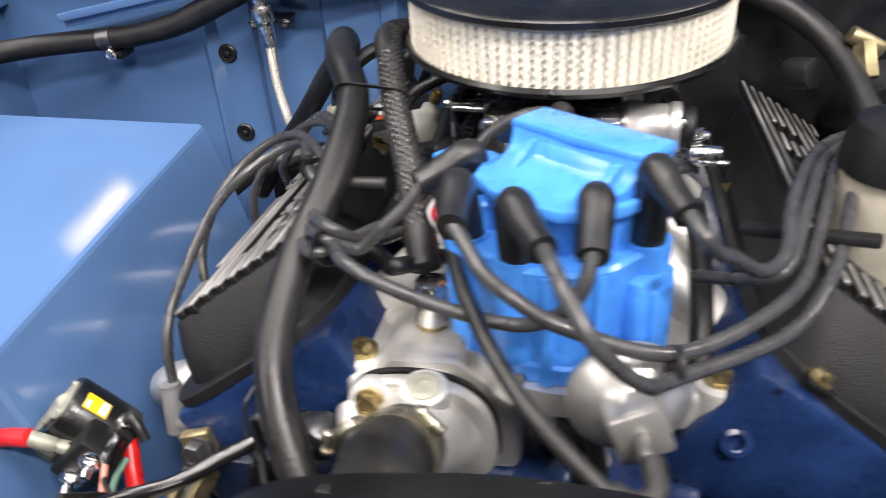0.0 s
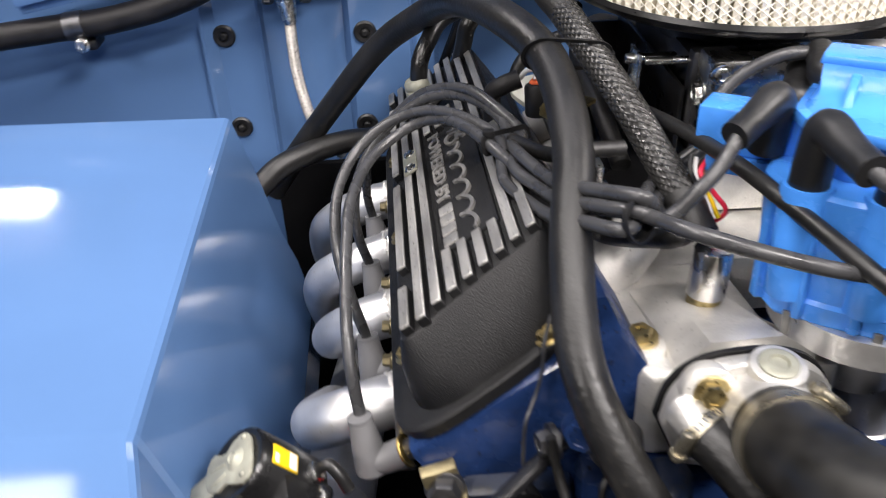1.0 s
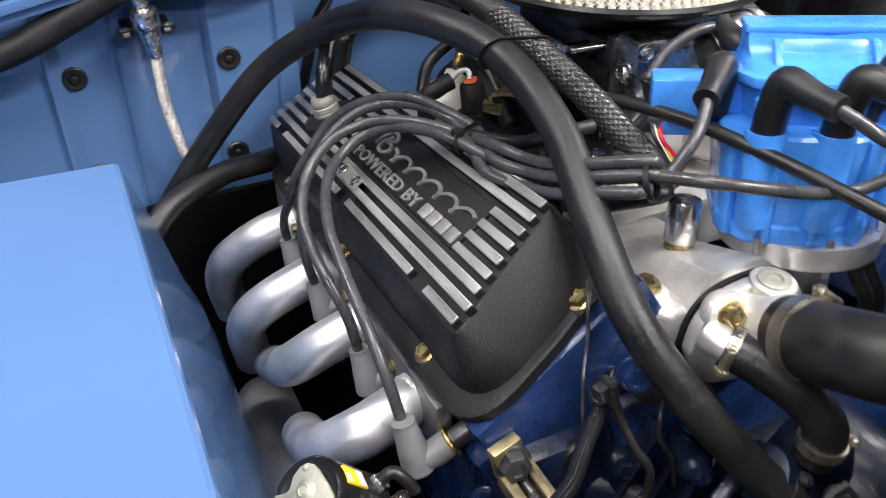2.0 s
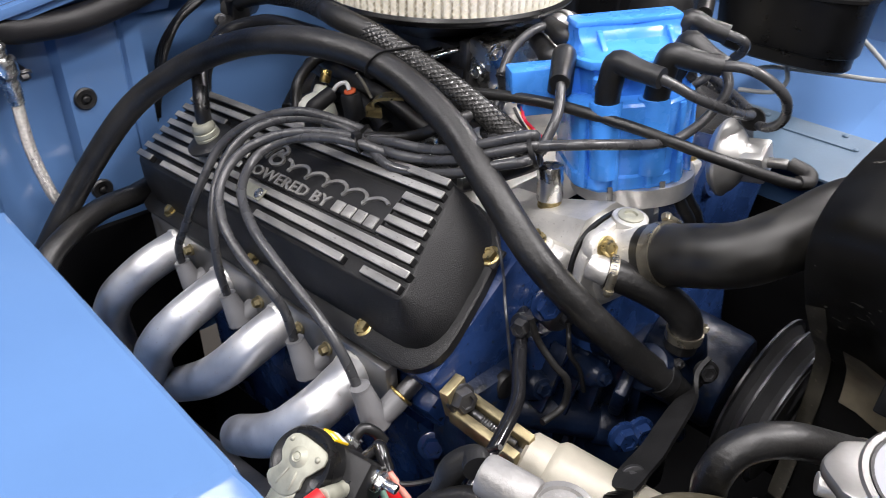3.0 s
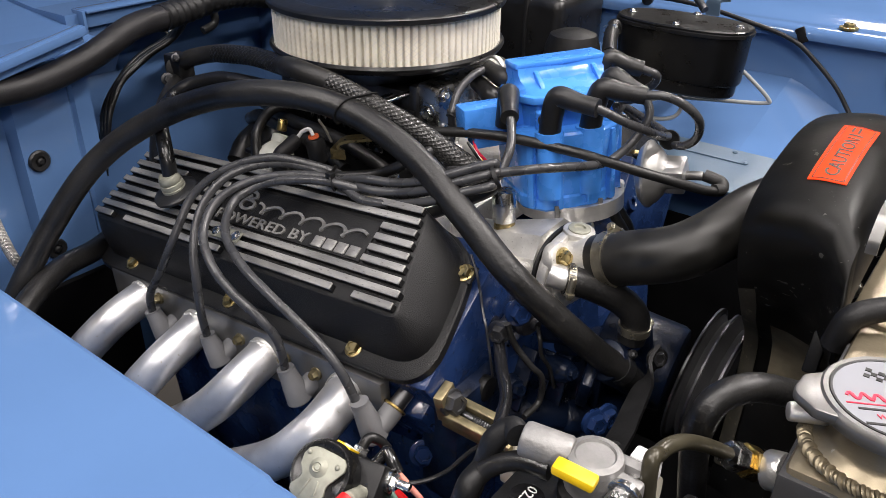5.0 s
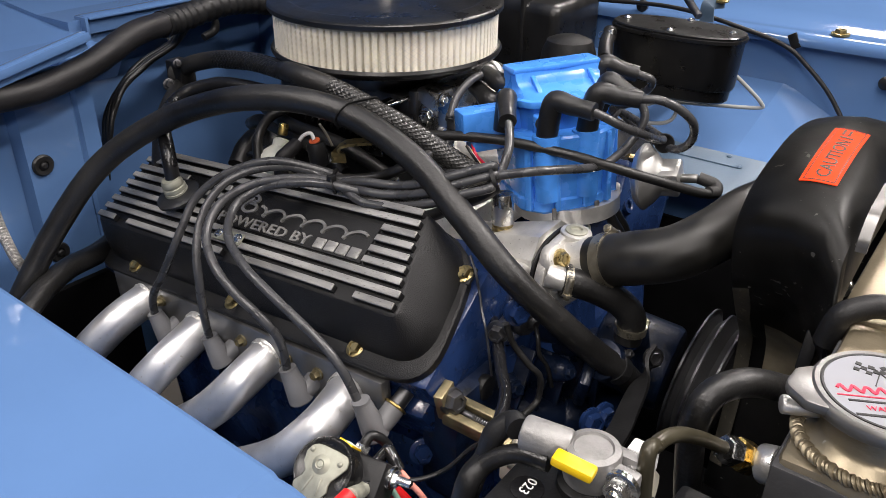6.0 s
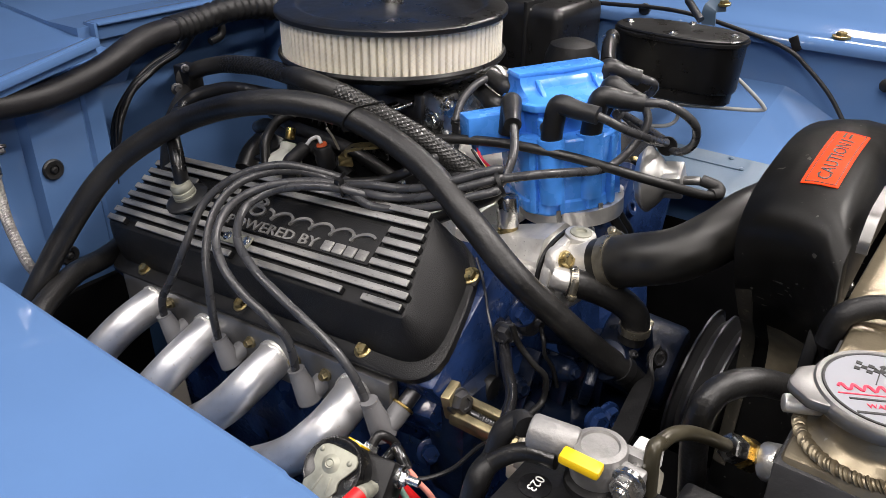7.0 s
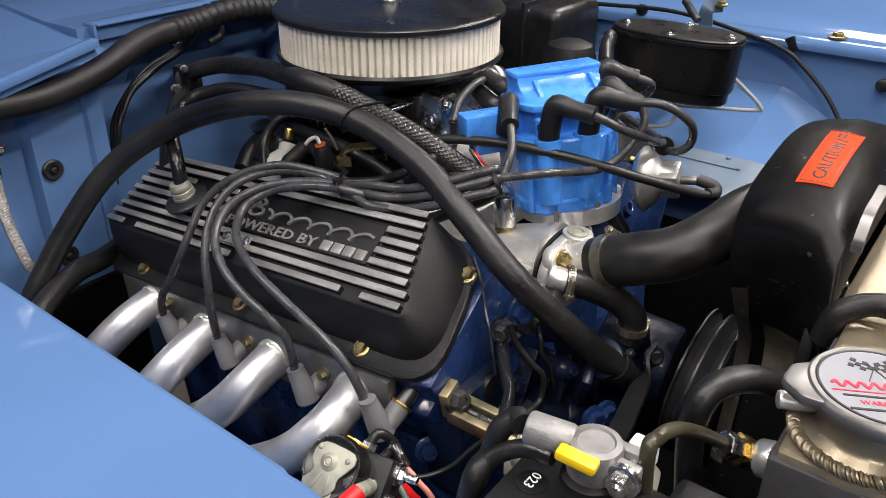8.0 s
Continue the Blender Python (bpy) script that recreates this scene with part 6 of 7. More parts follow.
# ---- things on the valve cover and the intake ----
pcv = thing("breather_valve", (-0.245, 0.29, 0.965), label="black elbow breather valve with zinc collar in the valve cover", category="breather valve")
part("grommet", lathe([(0, 0.0), (0.026, 0.0), (0.026, 0.003), (0.019, 0.007), (0, 0.007)], 28, frame_to((-0.2455, 0.298, 0.969), (-0.285, 0.308, 1.07))), BOOT_BLACK, pcv)
part("collar", lathe([(0, 0.004), (0.0138, 0.004), (0.0138, 0.009), (0.0126, 0.010), (0.0136, 0.011), (0.0132, 0.015), (0.0120, 0.016), (0.0126, 0.017), (0.0120, 0.022), (0.0100, 0.025), (0, 0.025)], 28, frame_to((-0.2455, 0.298, 0.969), (-0.275, 0.306, 1.07))), RELAY_PLATE, pcv)
part("stem", tube([(-0.249, 0.299, 0.985), (-0.2465, 0.304, 1.008), (-0.238, 0.318, 1.022), (-0.220, 0.345, 1.036), (-0.172, 0.395, 1.038), (-0.150, 0.390, 1.051), (-0.134, 0.370, 1.059), (-0.122, 0.340, 1.064), (-0.103, 0.280, 1.060)], 0.0085, 16), BLACK_SATIN, pcv)
cl = thing("lead_clip", (-0.27, 0.2, 0.96), CL, "small zinc clip screwed to the valve cover", "clip")
ORIGIN[cl] = Vector((-0.27, 0.2, 0.96))
cl.matrix_world = CL @ Matrix.Translation((-0.27, 0.2, 0.96))
part("clip_tab", box(0.044, 0.058, 0.164, 0.208, 0.0572, 0.0600, 0.001), RELAY_PLATE, cl)
for cy in (0.170, 0.201):
    part("clip_screw", hexhead((0.0515, cy, 0.060), (0, 0, 1), 0.0042, 0.003), ZINC, cl)
ff = thing("fuel_filter", (-0.17, 0.25, 0.98), label="pale fuel filter with brass neck behind the valve cover", category="fuel filter")
part("bowl", lathe([(0, 0), (0.020, 0), (0.024, 0.004), (0.024, 0.012), (0.017, 0.022), (0.0105, 0.028), (0.0105, 0.036), (0.008, 0.038), (0, 0.038)], 28, frame_to((-0.149, 0.240, 0.985), (-0.126, 0.2455, 1.022))), mat("milky_plastic", (0.62, 0.62, 0.55), 0.35, 0.0, 0.15, 40, 0.05), ff)
part("neck", rod((-0.129, 0.245, 1.021), (-0.123, 0.247, 1.034), 0.006, 20), BRASS, ff)
cn = thing("wire_connector", (-0.17, 0.146, 1.02), label="black round plug with orange seal and white wire", category="connector")
part("plug", rod((-0.157, 0.155, 1.015), (-0.158, 0.160, 1.042), 0.0105, 20, 0.003), BLACK_MATT, cn)
part("seal", rod((-0.158, 0.160, 1.042), (-0.159, 0.160, 1.045), 0.0062, 20), mat("orange_seal", (0.55, 0.1, 0.03), 0.5), cn)
part("white_wire", tube([(-0.159, 0.160, 1.045), (-0.159, 0.165, 1.051), (-0.165, 0.170, 1.049), (-0.170, 0.175, 1.040)], 0.0022, 10), WHITE_INK, cn)
part("bare_lead", tube([(-0.149, 0.160, 1.060), (-0.140, 0.160, 1.046), (-0.132, 0.160, 1.030)], 0.0015, 8), CREAM, cn)
solo("taped_wire", tube([(-0.170, 0.175, 1.040), (-0.183, 0.175, 1.035), (-0.192, 0.180, 1.024), (-0.19, 0.18, 0.99)], 0.008, 12), LOOM, "black taped wire bundle beside the carburettor", "wire")
solo("stay", strip([(-0.153, 0.130, 1.024), (-0.152, 0.130, 1.040), (-0.146, 0.122, 1.046), (-0.128, 0.104, 1.047)], 0.016, 0.003), GOLD, "bent yellow zinc stay under the hoses", "bracket")
solo("fuel_hose", tube([(-0.165, 0.250, 1.000), (-0.153, 0.260, 1.023), (-0.124, 0.270, 1.037), (-0.105, 0.260, 1.045)], 0.006, 12), RUBBER, "black rubber fuel hose", "hose")
solo("fuel_hose", tube([(-0.187, 0.100, 1.023), (-0.169, 0.060, 1.031), (-0.160, 0.030, 1.048), (-0.122, 0.030, 1.048)], 0.0055, 12), RUBBER, "thin black rubber hose under the leads", "hose")
solo("fuel_hose", tube([(-0.14, 0.03, 0.985), (-0.128, 0.025, 0.981), (-0.115, -0.010, 1.001), (-0.100, -0.035, 1.018), (-0.07, 0.01, 1.0)], 0.0065, 12), RUBBER, "black rubber hose over the intake", "hose")
for nm, mt, dx in (("red_wire", RED_INK, 0), ("yellow_wire", YELLOW, 6), ("black_wire", BOOT_BLACK, -8), ("white_wire", WHITE_INK, -3)):
    solo(nm, tube([(-0.072, 0.010, 1.049), (-0.079, 0.000, 1.042), (-0.070, -0.005, 1.030), (-0.062, -0.010, 1.018), (-0.07, 0.0, 1.0)][:5] if dx == 0 else [Vector(q) + Vector((0.0006 * dx, 0, -0.0005 * dx)) for q in ((-0.078, 0.010, 1.047), (-0.081, 0.000, 1.040), (-0.075, -0.005, 1.028), (-0.070, -0.010, 1.017))], 0.0016, 8), mt, "thin coloured wire below the distributor", "wire")

# ---- firewall ----
lm = thing("wiring_loom", (-0.4, 0.45, 0.98), label="thick black taped wiring loom along the firewall", category="wiring loom")
part("taped_run", tube([(-0.80, 0.40, 1.0), (-0.75, 0.44, 1.0), (-0.707, 0.458, 1.001), (-0.669, 0.462, 1.004), (-0.621, 0.465, 1.008), (-0.58, 0.464, 1.013), (-0.516, 0.462, 1.028), (-0.466, 0.462, 1.049)], 0.0148, 20), LOOM, lm)
part("taped_run", tube([(-0.50, 0.462, 1.034), (-0.466, 0.462, 1.049), (-0.432, 0.462, 1.064), (-0.391, 0.462, 1.082), (-0.355, 0.462, 1.077), (-0.296, 0.460, 1.077), (-0.228, 0.458, 1.092), (-0.164, 0.465, 1.113), (-0.110, 0.475, 1.116)], 0.0157, 20), LOOM, lm)
part("corrugated_run", tube([(-0.114, 0.475, 1.115), (-0.062, 0.490, 1.115), (-0.003, 0.495, 1.120), (0.053, 0.500, 1.115), (0.123, 0.505, 1.097), (0.239, 0.510, 1.054)], 0.0175, 20, 16, ripple=0.002, every=2), BLACK_MATT, lm)
part("loom_clamp", tube([(-0.632, 0.4645, 1.007), (-0.612, 0.465, 1.009)], 0.0160, 24), STEEL_DARK, lm, "dark steel clamp with a bright edge")
part("clamp_screw", hexhead((-0.617, 0.453, 0.989), (0, -1, 0.2), 0.006, 0.006), ZINC, lm)
part("clamp_foot", box(-0.626, -0.603, 0.456, 0.49, 0.981, 0.993, 0.003), BLACK_SATIN, lm)
lm2 = thing("branch_loom", (-0.2, 0.53, 0.95), label="black taped branch loom hanging down the firewall recess", category="wiring loom")
bundle = spline([(-0.056, 0.500, 1.104), (-0.066, 0.525, 1.074), (-0.106, 0.540, 1.052), (-0.145, 0.540, 1.029), (-0.174, 0.535, 0.998), (-0.192, 0.530, 0.959), (-0.211, 0.520, 0.913)], 4)
for n in range(7):
    strand = []
    for i, p in enumerate(bundle):
        a = 0.9 * n + 0.16 * i + 0.3 * math.sin(i * 0.7 + n)
        off = 0.0 if n == 6 else 0.0058 + 0.0012 * math.sin(i * 0.9 + 2 * n)
        strand.append(p + Vector((0.75 * math.cos(a), math.sin(a), 0.66 * math.cos(a))) * off)
    part("wire", tube(strand, 0.0038, 10, 3), BLACK_SATIN, lm2)
part("clip_bolt", hexhead((-0.061, 0.535, 1.084), (-0.3, -1, 0.2), 0.007, 0.007), ZINC, lm2)
part("twist", tube([(0.012, 0.560, 1.062), (0.034, 0.560, 1.069), (0.033, 0.560, 1.086), (0.005, 0.555, 1.093)], 0.006, 12), BOOT_BLACK, lm2)
hv = thing("heater_valve", (-0.11, 0.5, 1.0), label="black plastic hose fitting on the firewall", category="fitting")
part("body", rod((0.025, 0.652, 0.993), (-0.115, 0.450, 1.055), 0.0155, 20), BLACK_MATT, hv)
part("block", moved(box(-0.012, 0.012, -0.016, 0.016, -0.018, 0.018, 0.003), Matrix.Translation((-0.109, 0.455, 1.054))), BLACK_SATIN, hv)
part("screw", hexhead((-0.125, 0.438, 1.073), (-0.3, -1, 0.2), 0.004, 0.004), STEEL_DARK, hv)
part("nut", hexhead((-0.133, 0.450, 1.045), (-0.3, -1, 0.2), 0.006, 0.006), STEEL_DARK, hv)
solo("recess_hose", tube([(-0.119, 0.450, 1.040), (-0.160, 0.420, 1.030), (-0.188, 0.400, 1.012), (-0.195, 0.400, 0.987), (-0.204, 0.400, 0.944)], 0.0095, 14), RUBBER, "black rubber hose dropping behind the valve cover", "hose")
bl = thing("brake_hose", (-0.38, 0.45, 0.85), label="steel braided brake hose with zinc fittings on the firewall", category="hose")
bl_line = [(-0.3845, 0.452, 1.010), (-0.385, 0.452, 0.980), (-0.3845, 0.452, 0.949), (-0.381, 0.452, 0.920), (-0.374, 0.452, 0.885), (-0.360, 0.452, 0.855), (-0.34, 0.45, 0.835)]
part("braid", tube(bl_line, 0.0058, 16, 14), STEEL_STRAND, bl)
tagged(part("weave", weave(bl_line, 0.0059, 34, 1, 14, 0.0015), STEEL_STRAND, bl, "bright steel strands"), kind="stuff")
tagged(part("weave", weave(bl_line, 0.0060, 34, -1, 14, 0.0013), STEEL_STRAND, bl, "bright steel strands"), kind="stuff")
part("fitting", lathe([(0, 0.0), (0.0078, 0.0), (0.0082, 0.004), (0.0095, 0.016), (0.0112, 0.026), (0.0112, 0.029), (0.0128, 0.031), (0.0142, 0.034), (0.0144, 0.047), (0.0132, 0.051), (0.0088, 0.053), (0.0082, 0.056), (0.0094, 0.058), (0.0094, 0.064), (0.0070, 0.067), (0, 0.067)], 28, frame_to((-0.3840, 0.452, 1.004), (-0.3895, 0.452, 1.07))), ZINC, bl, "bright zinc hose end with a swaged collar")
part("union", rod((-0.389, 0.452, 1.066), (-0.393, 0.456, 1.105), 0.0062), ZINC, bl)
part("tab", box(-0.412, -0.362, 0.462, 0.499, 1.030, 1.034, 0.001), BLACK_SATIN, bl)
for bx in (-0.408, -0.366):
    part("tab_bolt", hexhead((bx, 0.470, 1.028), (0, -0.6, -1), 0.007, 0.007), STEEL_DARK, bl)
solo("lower_heater_hose", tube([(-0.44, 0.36, 0.84), (-0.403, 0.385, 0.862), (-0.34, 0.42, 0.868), (-0.283, 0.44, 0.862), (-0.22, 0.47, 0.86)], 0.0135, 18), RUBBER, "black rubber heater hose low on the firewall", "hose")

rbk = thing("rear_bracket", (0.12, 0.34, 0.93), label="black steel bracket and plug behind the carburettor", category="bracket")
part("plate", box(0.080, 0.175, 0.335, 0.341, 0.88, 1.060, 0.002), BLACK_SATIN, rbk)
part("plug", rod((0.10, 0.31, 1.0), (0.10, 0.336, 1.005), 0.017, 20, 0.003), BLACK_MATT, rbk)
part("plug_wire", tube([(0.10, 0.312, 1.0), (0.105, 0.29, 0.995), (0.115, 0.275, 0.975), (0.118, 0.27, 0.94)], 0.0045, 10), RUBBER, rbk)

# ---- front bracket ----
fb = thing("front_bracket", (-0.12, -0.23, 0.6), label="long black steel bracket bar before the water pump", category="bracket")
part("bar", strip([(-0.073, -0.222, 0.885), (-0.110, -0.226, 0.865), (-0.166, -0.235, 0.857), (-0.241, -0.250, 0.852), (-0.22, -0.26, 0.66)], 0.022, 0.004, (0.8, 0.3, 0.5)), BLACK_MATT, fb)
part("bar_bolt", hexhead((-0.081, -0.225, 0.880), (-0.6, -0.7, 0.3), 0.008, 0.007), STEEL_DARK, fb)
part("bar_bolt", hexhead((-0.209, -0.243, 0.861), (-0.6, -0.7, 0.3), 0.008, 0.007), STEEL_DARK, fb)
for p, d in (((-0.174, -0.118, 0.940), (-0.5, -0.8, 0.2)), ((-0.255, -0.066, 0.793), (-0.6, -0.7, 0.35)), ((-0.105, -0.178, 0.791), (0.3, -0.9, -0.1)), ((-0.142, -0.205, 0.836), (-0.3, -0.9, 0.1)), ((-0.157, -0.200, 0.836), (-0.4, -0.9, 0.2)), ((-0.063, -0.190, 0.879), (-0.5, -0.7, 0.4))):
    solo("engine_bolt", hexhead(p, d, 0.0105, 0.010), ENGINE_BLUE, "dark blue painted hexagon bolt on the engine", "bolt", group="engine bolts")

# ---- far side of the bay ----
can = thing("vacuum_canister", (0.38, -0.03, 1.01), label="oval black canister with a screwed flat lid", category="canister")
ca, cb = Vector((0.38, 0.066, 0)), Vector((0.38, -0.122, 0))


def stadium(h, wide, grow=0.0):
    c = (ca + cb) / 2
    half = (ca - cb).length / 2 + grow
    out = []
    for j in range(36):
        a = 2 * math.pi * j / 36
        out.append((c.x + (wide + grow) * math.copysign(abs(math.cos(a)) ** 0.8, math.cos(a)), c.y + half * math.copysign(abs(math.sin(a)) ** 0.8, math.sin(a)), h))
    return out


part("shell", loft([stadium(1.004, 0.044, -0.012), stadium(1.007, 0.044, -0.009), stadium(1.022, 0.044, -0.008), stadium(1.0235, 0.044, -0.0045), stadium(1.026, 0.044, -0.0035), stadium(1.09, 0.046)]), BLACK_SATIN, can)
part("lid", loft([stadium(1.090, 0.046, 0.001), stadium(1.091, 0.046, 0.0035), stadium(1.095, 0.046, 0.0035), stadium(1.096, 0.046, 0.001), stadium(1.0985, 0.046, 0.0015), stadium(1.1000, 0.046, 0.0), stadium(1.1003, 0.044, -0.004)]), BLACK_SATIN, can)
for p in ((0.382, -0.105), (0.345, -0.03), (0.42, -0.03), (0.38, 0.05)):
    part("lid_screw", hexhead((p[0], p[1], 1.1005), (0, 0, 1), 0.0048, 0.0028, 0.0062), ZINC, can)
part("bracket", box(0.415, 0.612, -0.05, -0.02, 1.030, 1.034, 0.001), BLACK_SATIN, can)
ht = thing("heater_blower", (0.35, 0.35, 0.8), label="black plastic heater blower housing on the firewall", category="heater")
part("housing", box(0.44, 0.60, 0.20, 0.36, 0.90, 1.085, 0.018, 3), BLACK_SATIN, ht)
part("duct", box(0.42, 0.52, 0.34, 0.49, 0.90, 1.10, 0.018, 3), BLACK_SATIN, ht)
part("rear_duct", box(0.15, 0.435, 0.43, 0.565, 0.78, 1.09, 0.018, 3), BLACK_SATIN, ht)
part("seam_flange", box(0.436, 0.606, 0.262, 0.270, 0.895, 1.092, 0.002), BLACK_MATT, ht)
part("seam_screw", hexhead((0.45, 0.26, 1.075), (0, -1, 0), 0.005, 0.005), ZINC, ht)
part("motor", lathe([(0.034, 0.038), (0.0385, 0.040), (0.0385, 0.046), (0.037, 0.060), (0.031, 0.075), (0.018, 0.08), (0, 0.08)], 36, Matrix.Translation((0.246, 0.072, 1.015))), BLACK_MATT, ht)
part("motor_can", lathe([(0, 0.90), (0.0335, 0.90), (0.0355, 0.904), (0.0355, 1.050), (0.0345, 1.054), (0, 1.054)], 36, Matrix.Translation((0.246, 0.072, 0))), CREAM, ht, "pale plated motor can")
part("pipe_nut", rod((0.318, 0.06, 1.082), (0.318, 0.04, 1.088), 0.009, 6), ZINC, ht)
solo("coolant_hose", tube([(0.330, 0.053, 1.089), (0.300, 0.043, 1.078), (0.260, 0.023, 1.068)], 0.010, 16), RUBBER, "short black hose beside the blower housing", "hose")
solo("wiper_rod", tube([(0.520, 0.020, 1.113), (0.500, -0.012, 1.090)], 0.006, 12), STEEL_DARK, "slim black gas strut end on the far fender", "rod")
solo("rod_bracket", strip([(0.570, -0.024, 1.104), (0.550, -0.008, 1.100), (0.550, -0.008, 1.073)], 0.022, 0.003, (1, 0, 0)), LEDGE, "small bent grey-blue steel bracket on the far fender rail", "bracket")
solo("bracket_bolt", hexhead((0.566, -0.022, 1.1055), (-0.1, 0, 1), 0.008, 0.006, 0.011), GOLD, "yellow zinc bolt on the small fender bracket", "bolt")
solo("washer_tube", tube([(0.420, -0.100, 1.038), (0.430, -0.120, 1.020), (0.440, -0.145, 0.995), (0.440, -0.140, 0.987), (0.420, -0.078, 0.984), (0.400, -0.015, 0.981), (0.360, -0.005, 0.985)], 0.003, 10), mat("grey_tube", (0.34, 0.35, 0.35), 0.4), "pale grey plastic tube looped on the wheel box", "tube")
solo("washer_tube", tube([(0.360, 0.009, 0.954), (0.380, -0.028, 0.956), (0.390, -0.039, 0.971), (0.390, -0.031, 0.996), (0.390, -0.025, 1.003)], 0.003, 10), bpy.data.materials["grey_tube"], "pale grey plastic tube beside the canister", "tube")
fl = thing("fender_harness", (0.55, -0.15, 0.95), label="black wiring harness clipped to the far inner fender", category="wiring loom")
part("run", tube([(0.595, 0.210, 1.073), (0.595, 0.062, 1.078), (0.595, -0.065, 1.059), (0.595, -0.126, 1.043), (0.595, -0.161, 1.020), (0.590, -0.200, 0.988), (0.585, -0.229, 0.954), (0.570, -0.258, 0.918), (0.550, -0.281, 0.874)], 0.0036, 12), LOOM, fl)
part("clip", moved(box(-0.003, 0.003, -0.007, 0.007, -0.012, 0.012, 0.001), Matrix.Translation((0.602, -0.134, 1.052)) @ Euler((radians(-30), 0, 0)).to_matrix().to_4x4()), BLACK_MATT, fl)
fbolt = thing("rail_bolt", (0.62, -0.2, 1.06), label="yellow zinc bolt and washer on the far fender rail", category="bolt")
part("bolt_head", hexhead((0.625, -0.193, 1.068), (0, 0, 1), 0.009, 0.007, 0.014), GOLD, fbolt)
part("bolt_end", rod((0.625, -0.193, 1.030), (0.625, -0.193, 1.066), 0.004), ZINC, fbolt)
solo("rail_plug", lathe([(0, -0.004), (0.010, -0.004), (0.010, 0.002), (0.007, 0.004), (0, 0.004)], 24, frame_to((0.606, -0.275, 1.010), Vector((0.606, -0.275, 1.010)) + Vector((-1, 0, 0)))), BOOT_BLACK, "round black rubber plug in the far inner fender", "grommet")
solo("rail_plug", lathe([(0, -0.004), (0.010, -0.004), (0.010, 0.002), (0.007, 0.004), (0, 0.004)], 24, frame_to((0.606, 0.127, 1.071), Vector((0.606, 0.127, 1.071)) + Vector((-1, 0, 0)))), BOOT_BLACK, "round black rubber plug in the far inner fender", "grommet")
# brake servo and pipe behind the far cover
sv = thing("brake_servo", (0.36, 0.38, 0.85), label="dark brake servo and hose beyond the far valve cover", category="brake servo")
part("drum", lathe([(0, 0), (0.07, 0), (0.075, 0.01), (0.075, 0.05), (0.06, 0.08), (0.03, 0.09), (0, 0.09)], 36, frame_to((0.36, 0.47, 0.93), (0.36, 0.3, 0.93))), BLACK_SATIN, sv)
part("servo_hose", tube([(0.176, 0.420, 1.083), (0.227, 0.400, 1.065), (0.269, 0.360, 1.037), (0.288, 0.300, 1.007), (0.292, 0.270, 0.992)], 0.0135, 16), RUBBER, sv)
part("check_valve", rod((0.227, 0.360, 1.012), (0.247, 0.340, 1.020), 0.016, 20), BLACK_MATT, sv)
part("cylinder_fitting", join(rod((0.290, 0.350, 1.049), (0.295, 0.330, 1.019), 0.012, 6), rod((0.275, 0.350, 1.058), (0.308, 0.350, 1.041), 0.009)), TAN_ZINC, sv)
# Two added black sheets: the shade low in the bay, put into colour.
solo("firewall_shade_sheet", box(-0.43, -0.226, 0.470, 0.481, 0.42, 0.815, 0.003), DARK, "black sheet added low on the firewall for shade", "insulation pad", kind="structure")
solo("side_shade_sheet", box(0.335, 0.345, -0.42, 0.47, 0.40, 0.83, 0.002), DARK, "black sheet below the far wheel box, standing in for shade", "splash shield", kind="structure")

# dark clutter beside and behind the carburettor
tb = thing("throttle_bracket", (-0.10, 0.16, 0.975), label="black steel throttle bracket with springs beside the carburettor", category="bracket")
part("plate", extrude([(-0.142, 0.055), (-0.060, 0.055), (-0.052, 0.10), (-0.052, 0.30), (-0.142, 0.30)], "z", 0.985, 0.990, 0.001), BLACK_SATIN, tb)
part("upright", join(box(-0.062, -0.058, 0.10, 0.28, 0.988, 1.058, 0.001), box(-0.100, -0.058, 0.275, 0.280, 0.988, 1.05, 0.001)), BLACK_SATIN, tb)
part("lever", join(box(-0.088, -0.085, 0.125, 0.150, 1.010, 1.075, 0.001), rod((-0.095, 0.137, 1.068), (-0.055, 0.137, 1.068), 0.004)), ZINC, tb, "bright throttle lever")
part("clip", join(box(-0.128, -0.122, 0.070, 0.090, 0.988, 1.012, 0.001), box(-0.134, -0.116, 0.074, 0.086, 0.988, 0.994, 0.001)), ZINC, tb, "bright steel clip")
part("spring", tube([(-0.080 + 0.0045 * math.cos(q * 1.3), 0.15 + 0.0022 * q, 1.03 + 0.0045 * math.sin(q * 1.3)) for q in range(48)], 0.0008, 6, 3), STEEL_DARK, tb)
part("plate_bolt", hexhead((-0.125, 0.20, 0.990), (0, 0, 1), 0.007, 0.006), STEEL_DARK, tb)
part("plate_bolt", hexhead((-0.075, 0.08, 0.990), (0, 0, 1), 0.006, 0.005), ZINC, tb)
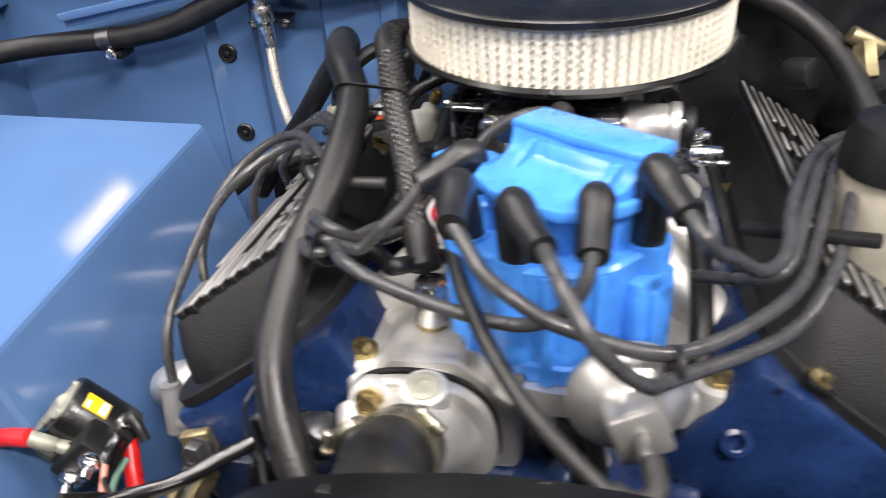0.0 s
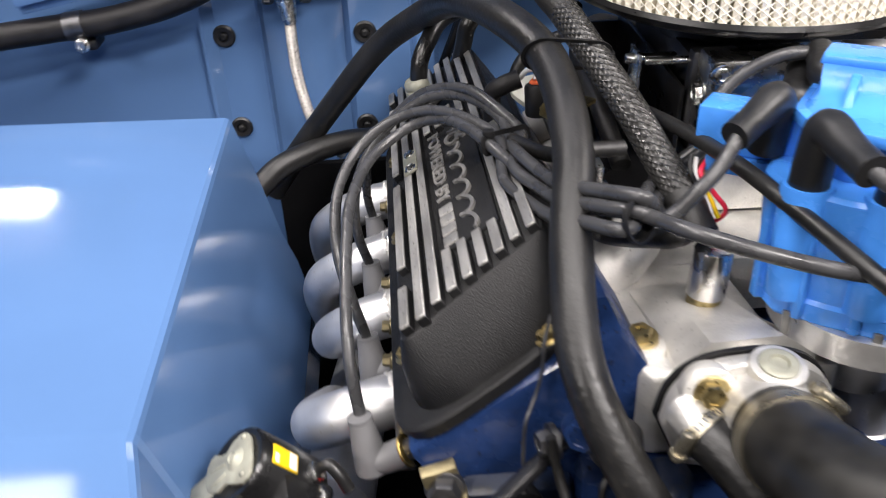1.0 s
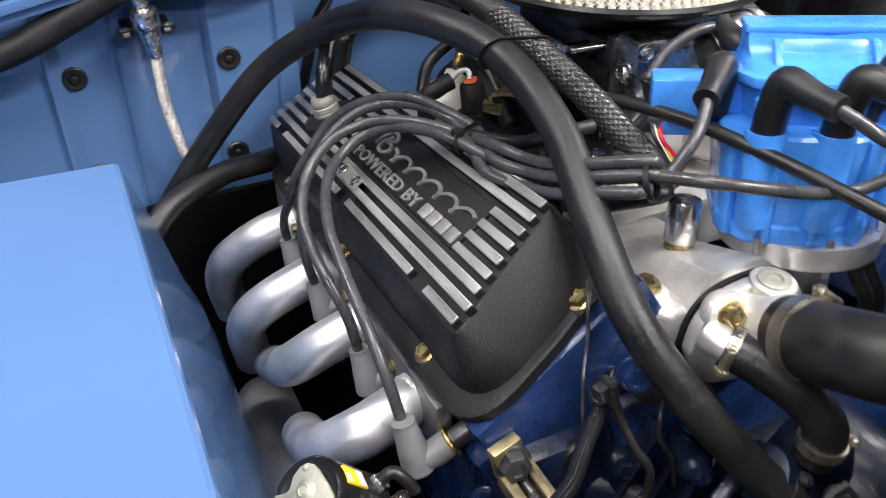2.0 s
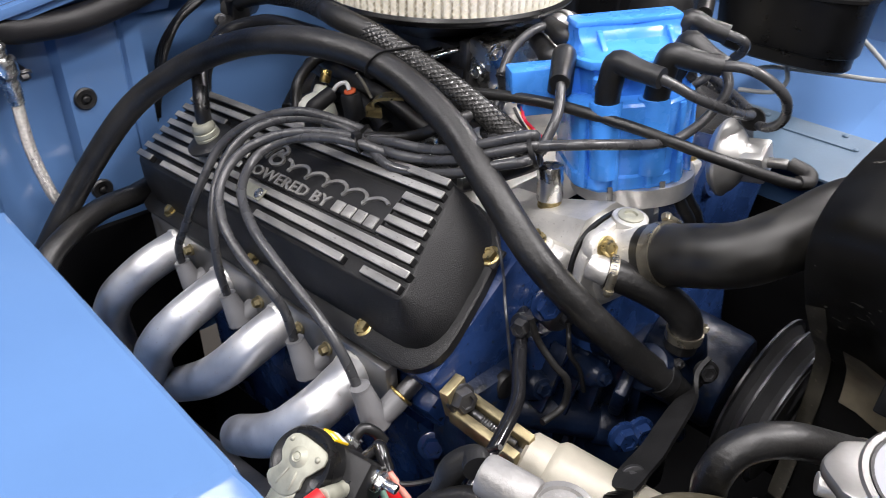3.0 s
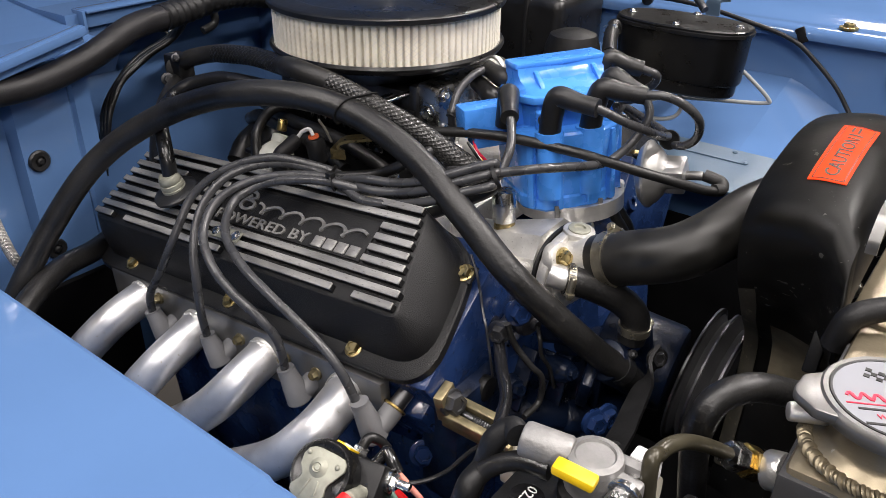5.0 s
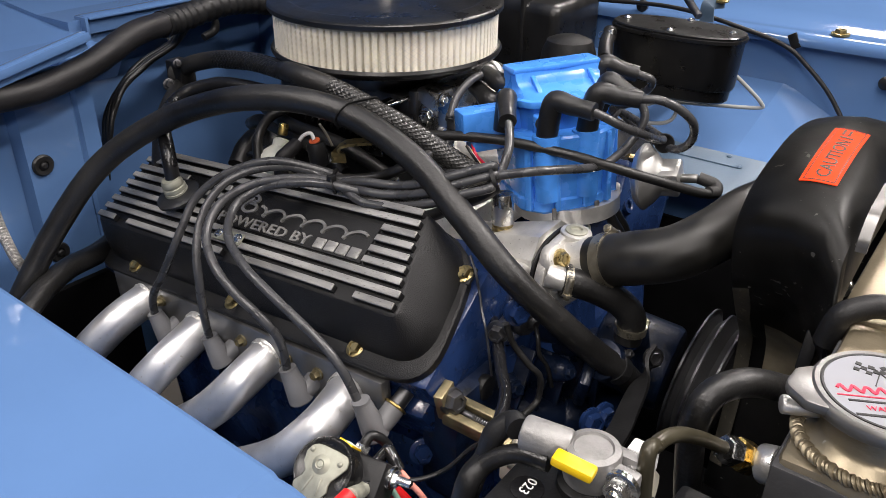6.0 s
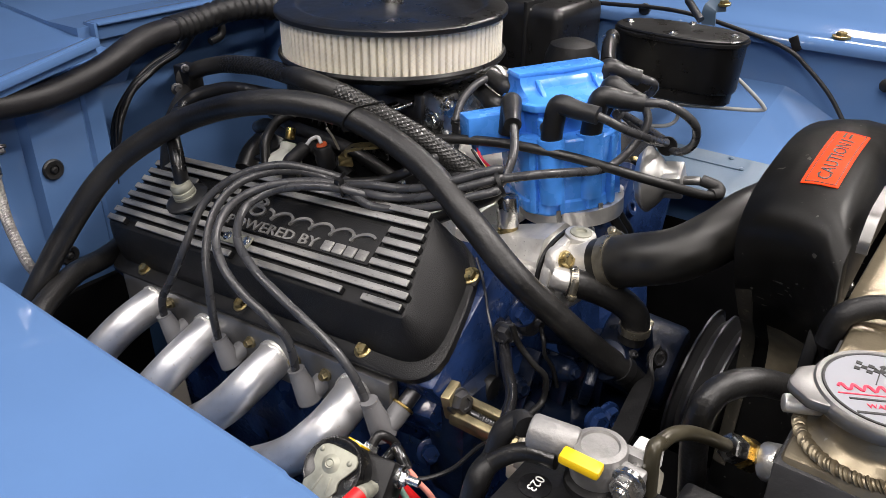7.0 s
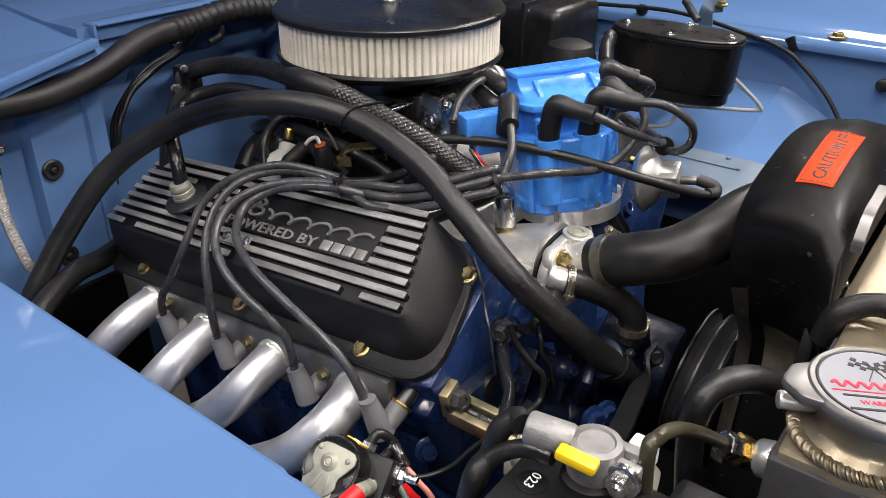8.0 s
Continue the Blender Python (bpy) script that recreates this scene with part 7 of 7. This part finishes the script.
for pts, r in (([(-0.115, 0.16, 0.99), (-0.11, 0.21, 1.008), (-0.095, 0.28, 1.010), (-0.07, 0.35, 1.0), (-0.03, 0.42, 0.97)], 0.009),
               ([(-0.10, 0.10, 0.995), (-0.105, 0.17, 1.02), (-0.10, 0.27, 1.025), (-0.06, 0.36, 1.02), (0.0, 0.42, 0.99)], 0.008),
               ([(-0.085, 0.32, 0.955), (-0.06, 0.345, 0.975), (-0.01, 0.36, 0.985), (0.08, 0.37, 0.97)], 0.013),
               ([(-0.07, 0.41, 0.92), (-0.04, 0.42, 0.94), (0.02, 0.43, 0.95), (0.10, 0.42, 0.94)], 0.015)):
    solo("vacuum_hose", tube(pts, r, 14), RUBBER, "black rubber hose behind the carburettor", "hose", group="hoses behind the carburettor")
rc = thing("rear_housing", (0.0, 0.46, 0.6), label="black transmission housing at the engine's rear", category="housing")
part("bell", box(-0.17, 0.17, 0.445, 0.525, 0.60, 0.86, 0.02), BLACK_MATT, rc)
part("rear_bolt", hexhead((-0.06, 0.45, 0.86), (0, 0, 1), 0.008, 0.007), STEEL_DARK, rc)
ledge = thing("fender_ledge", (0.34, -0.1, 0.90), label="light blue painted ledge beside the far wheel box, colour darkened for shade", category="ledge", kind="structure")
part("plate", loft([[(0.392, -0.205, 0.9275), (0.298, -0.205, 0.9025), (0.298, -0.205, 0.8995), (0.392, -0.205, 0.9240)], [(0.392, 0.02, 0.9275), (0.298, 0.02, 0.9025), (0.298, 0.02, 0.8995), (0.392, 0.02, 0.9240)]]), LEDGE, ledge, smooth=False)
for rx, ry, rz in ((0.386, -0.130, 0.926), (0.366, -0.152, 0.921), (0.380, -0.03, 0.9245)):
    part("rivet", lathe([(0, -0.002), (0.004, -0.002), (0.004, 0.001), (0.0025, 0.0022), (0, 0.0025)], 14, Matrix.Translation((rx, ry, rz))), LEDGE, ledge)
part("seam_edge", loft([[(0.362, -0.150, 0.9195), (0.366, -0.150, 0.9205), (0.366, -0.150, 0.9225), (0.362, -0.150, 0.9215)], [(0.362, 0.02, 0.9195), (0.366, 0.02, 0.9205), (0.366, 0.02, 0.9225), (0.362, 0.02, 0.9215)]]), LEDGE, ledge, smooth=False)
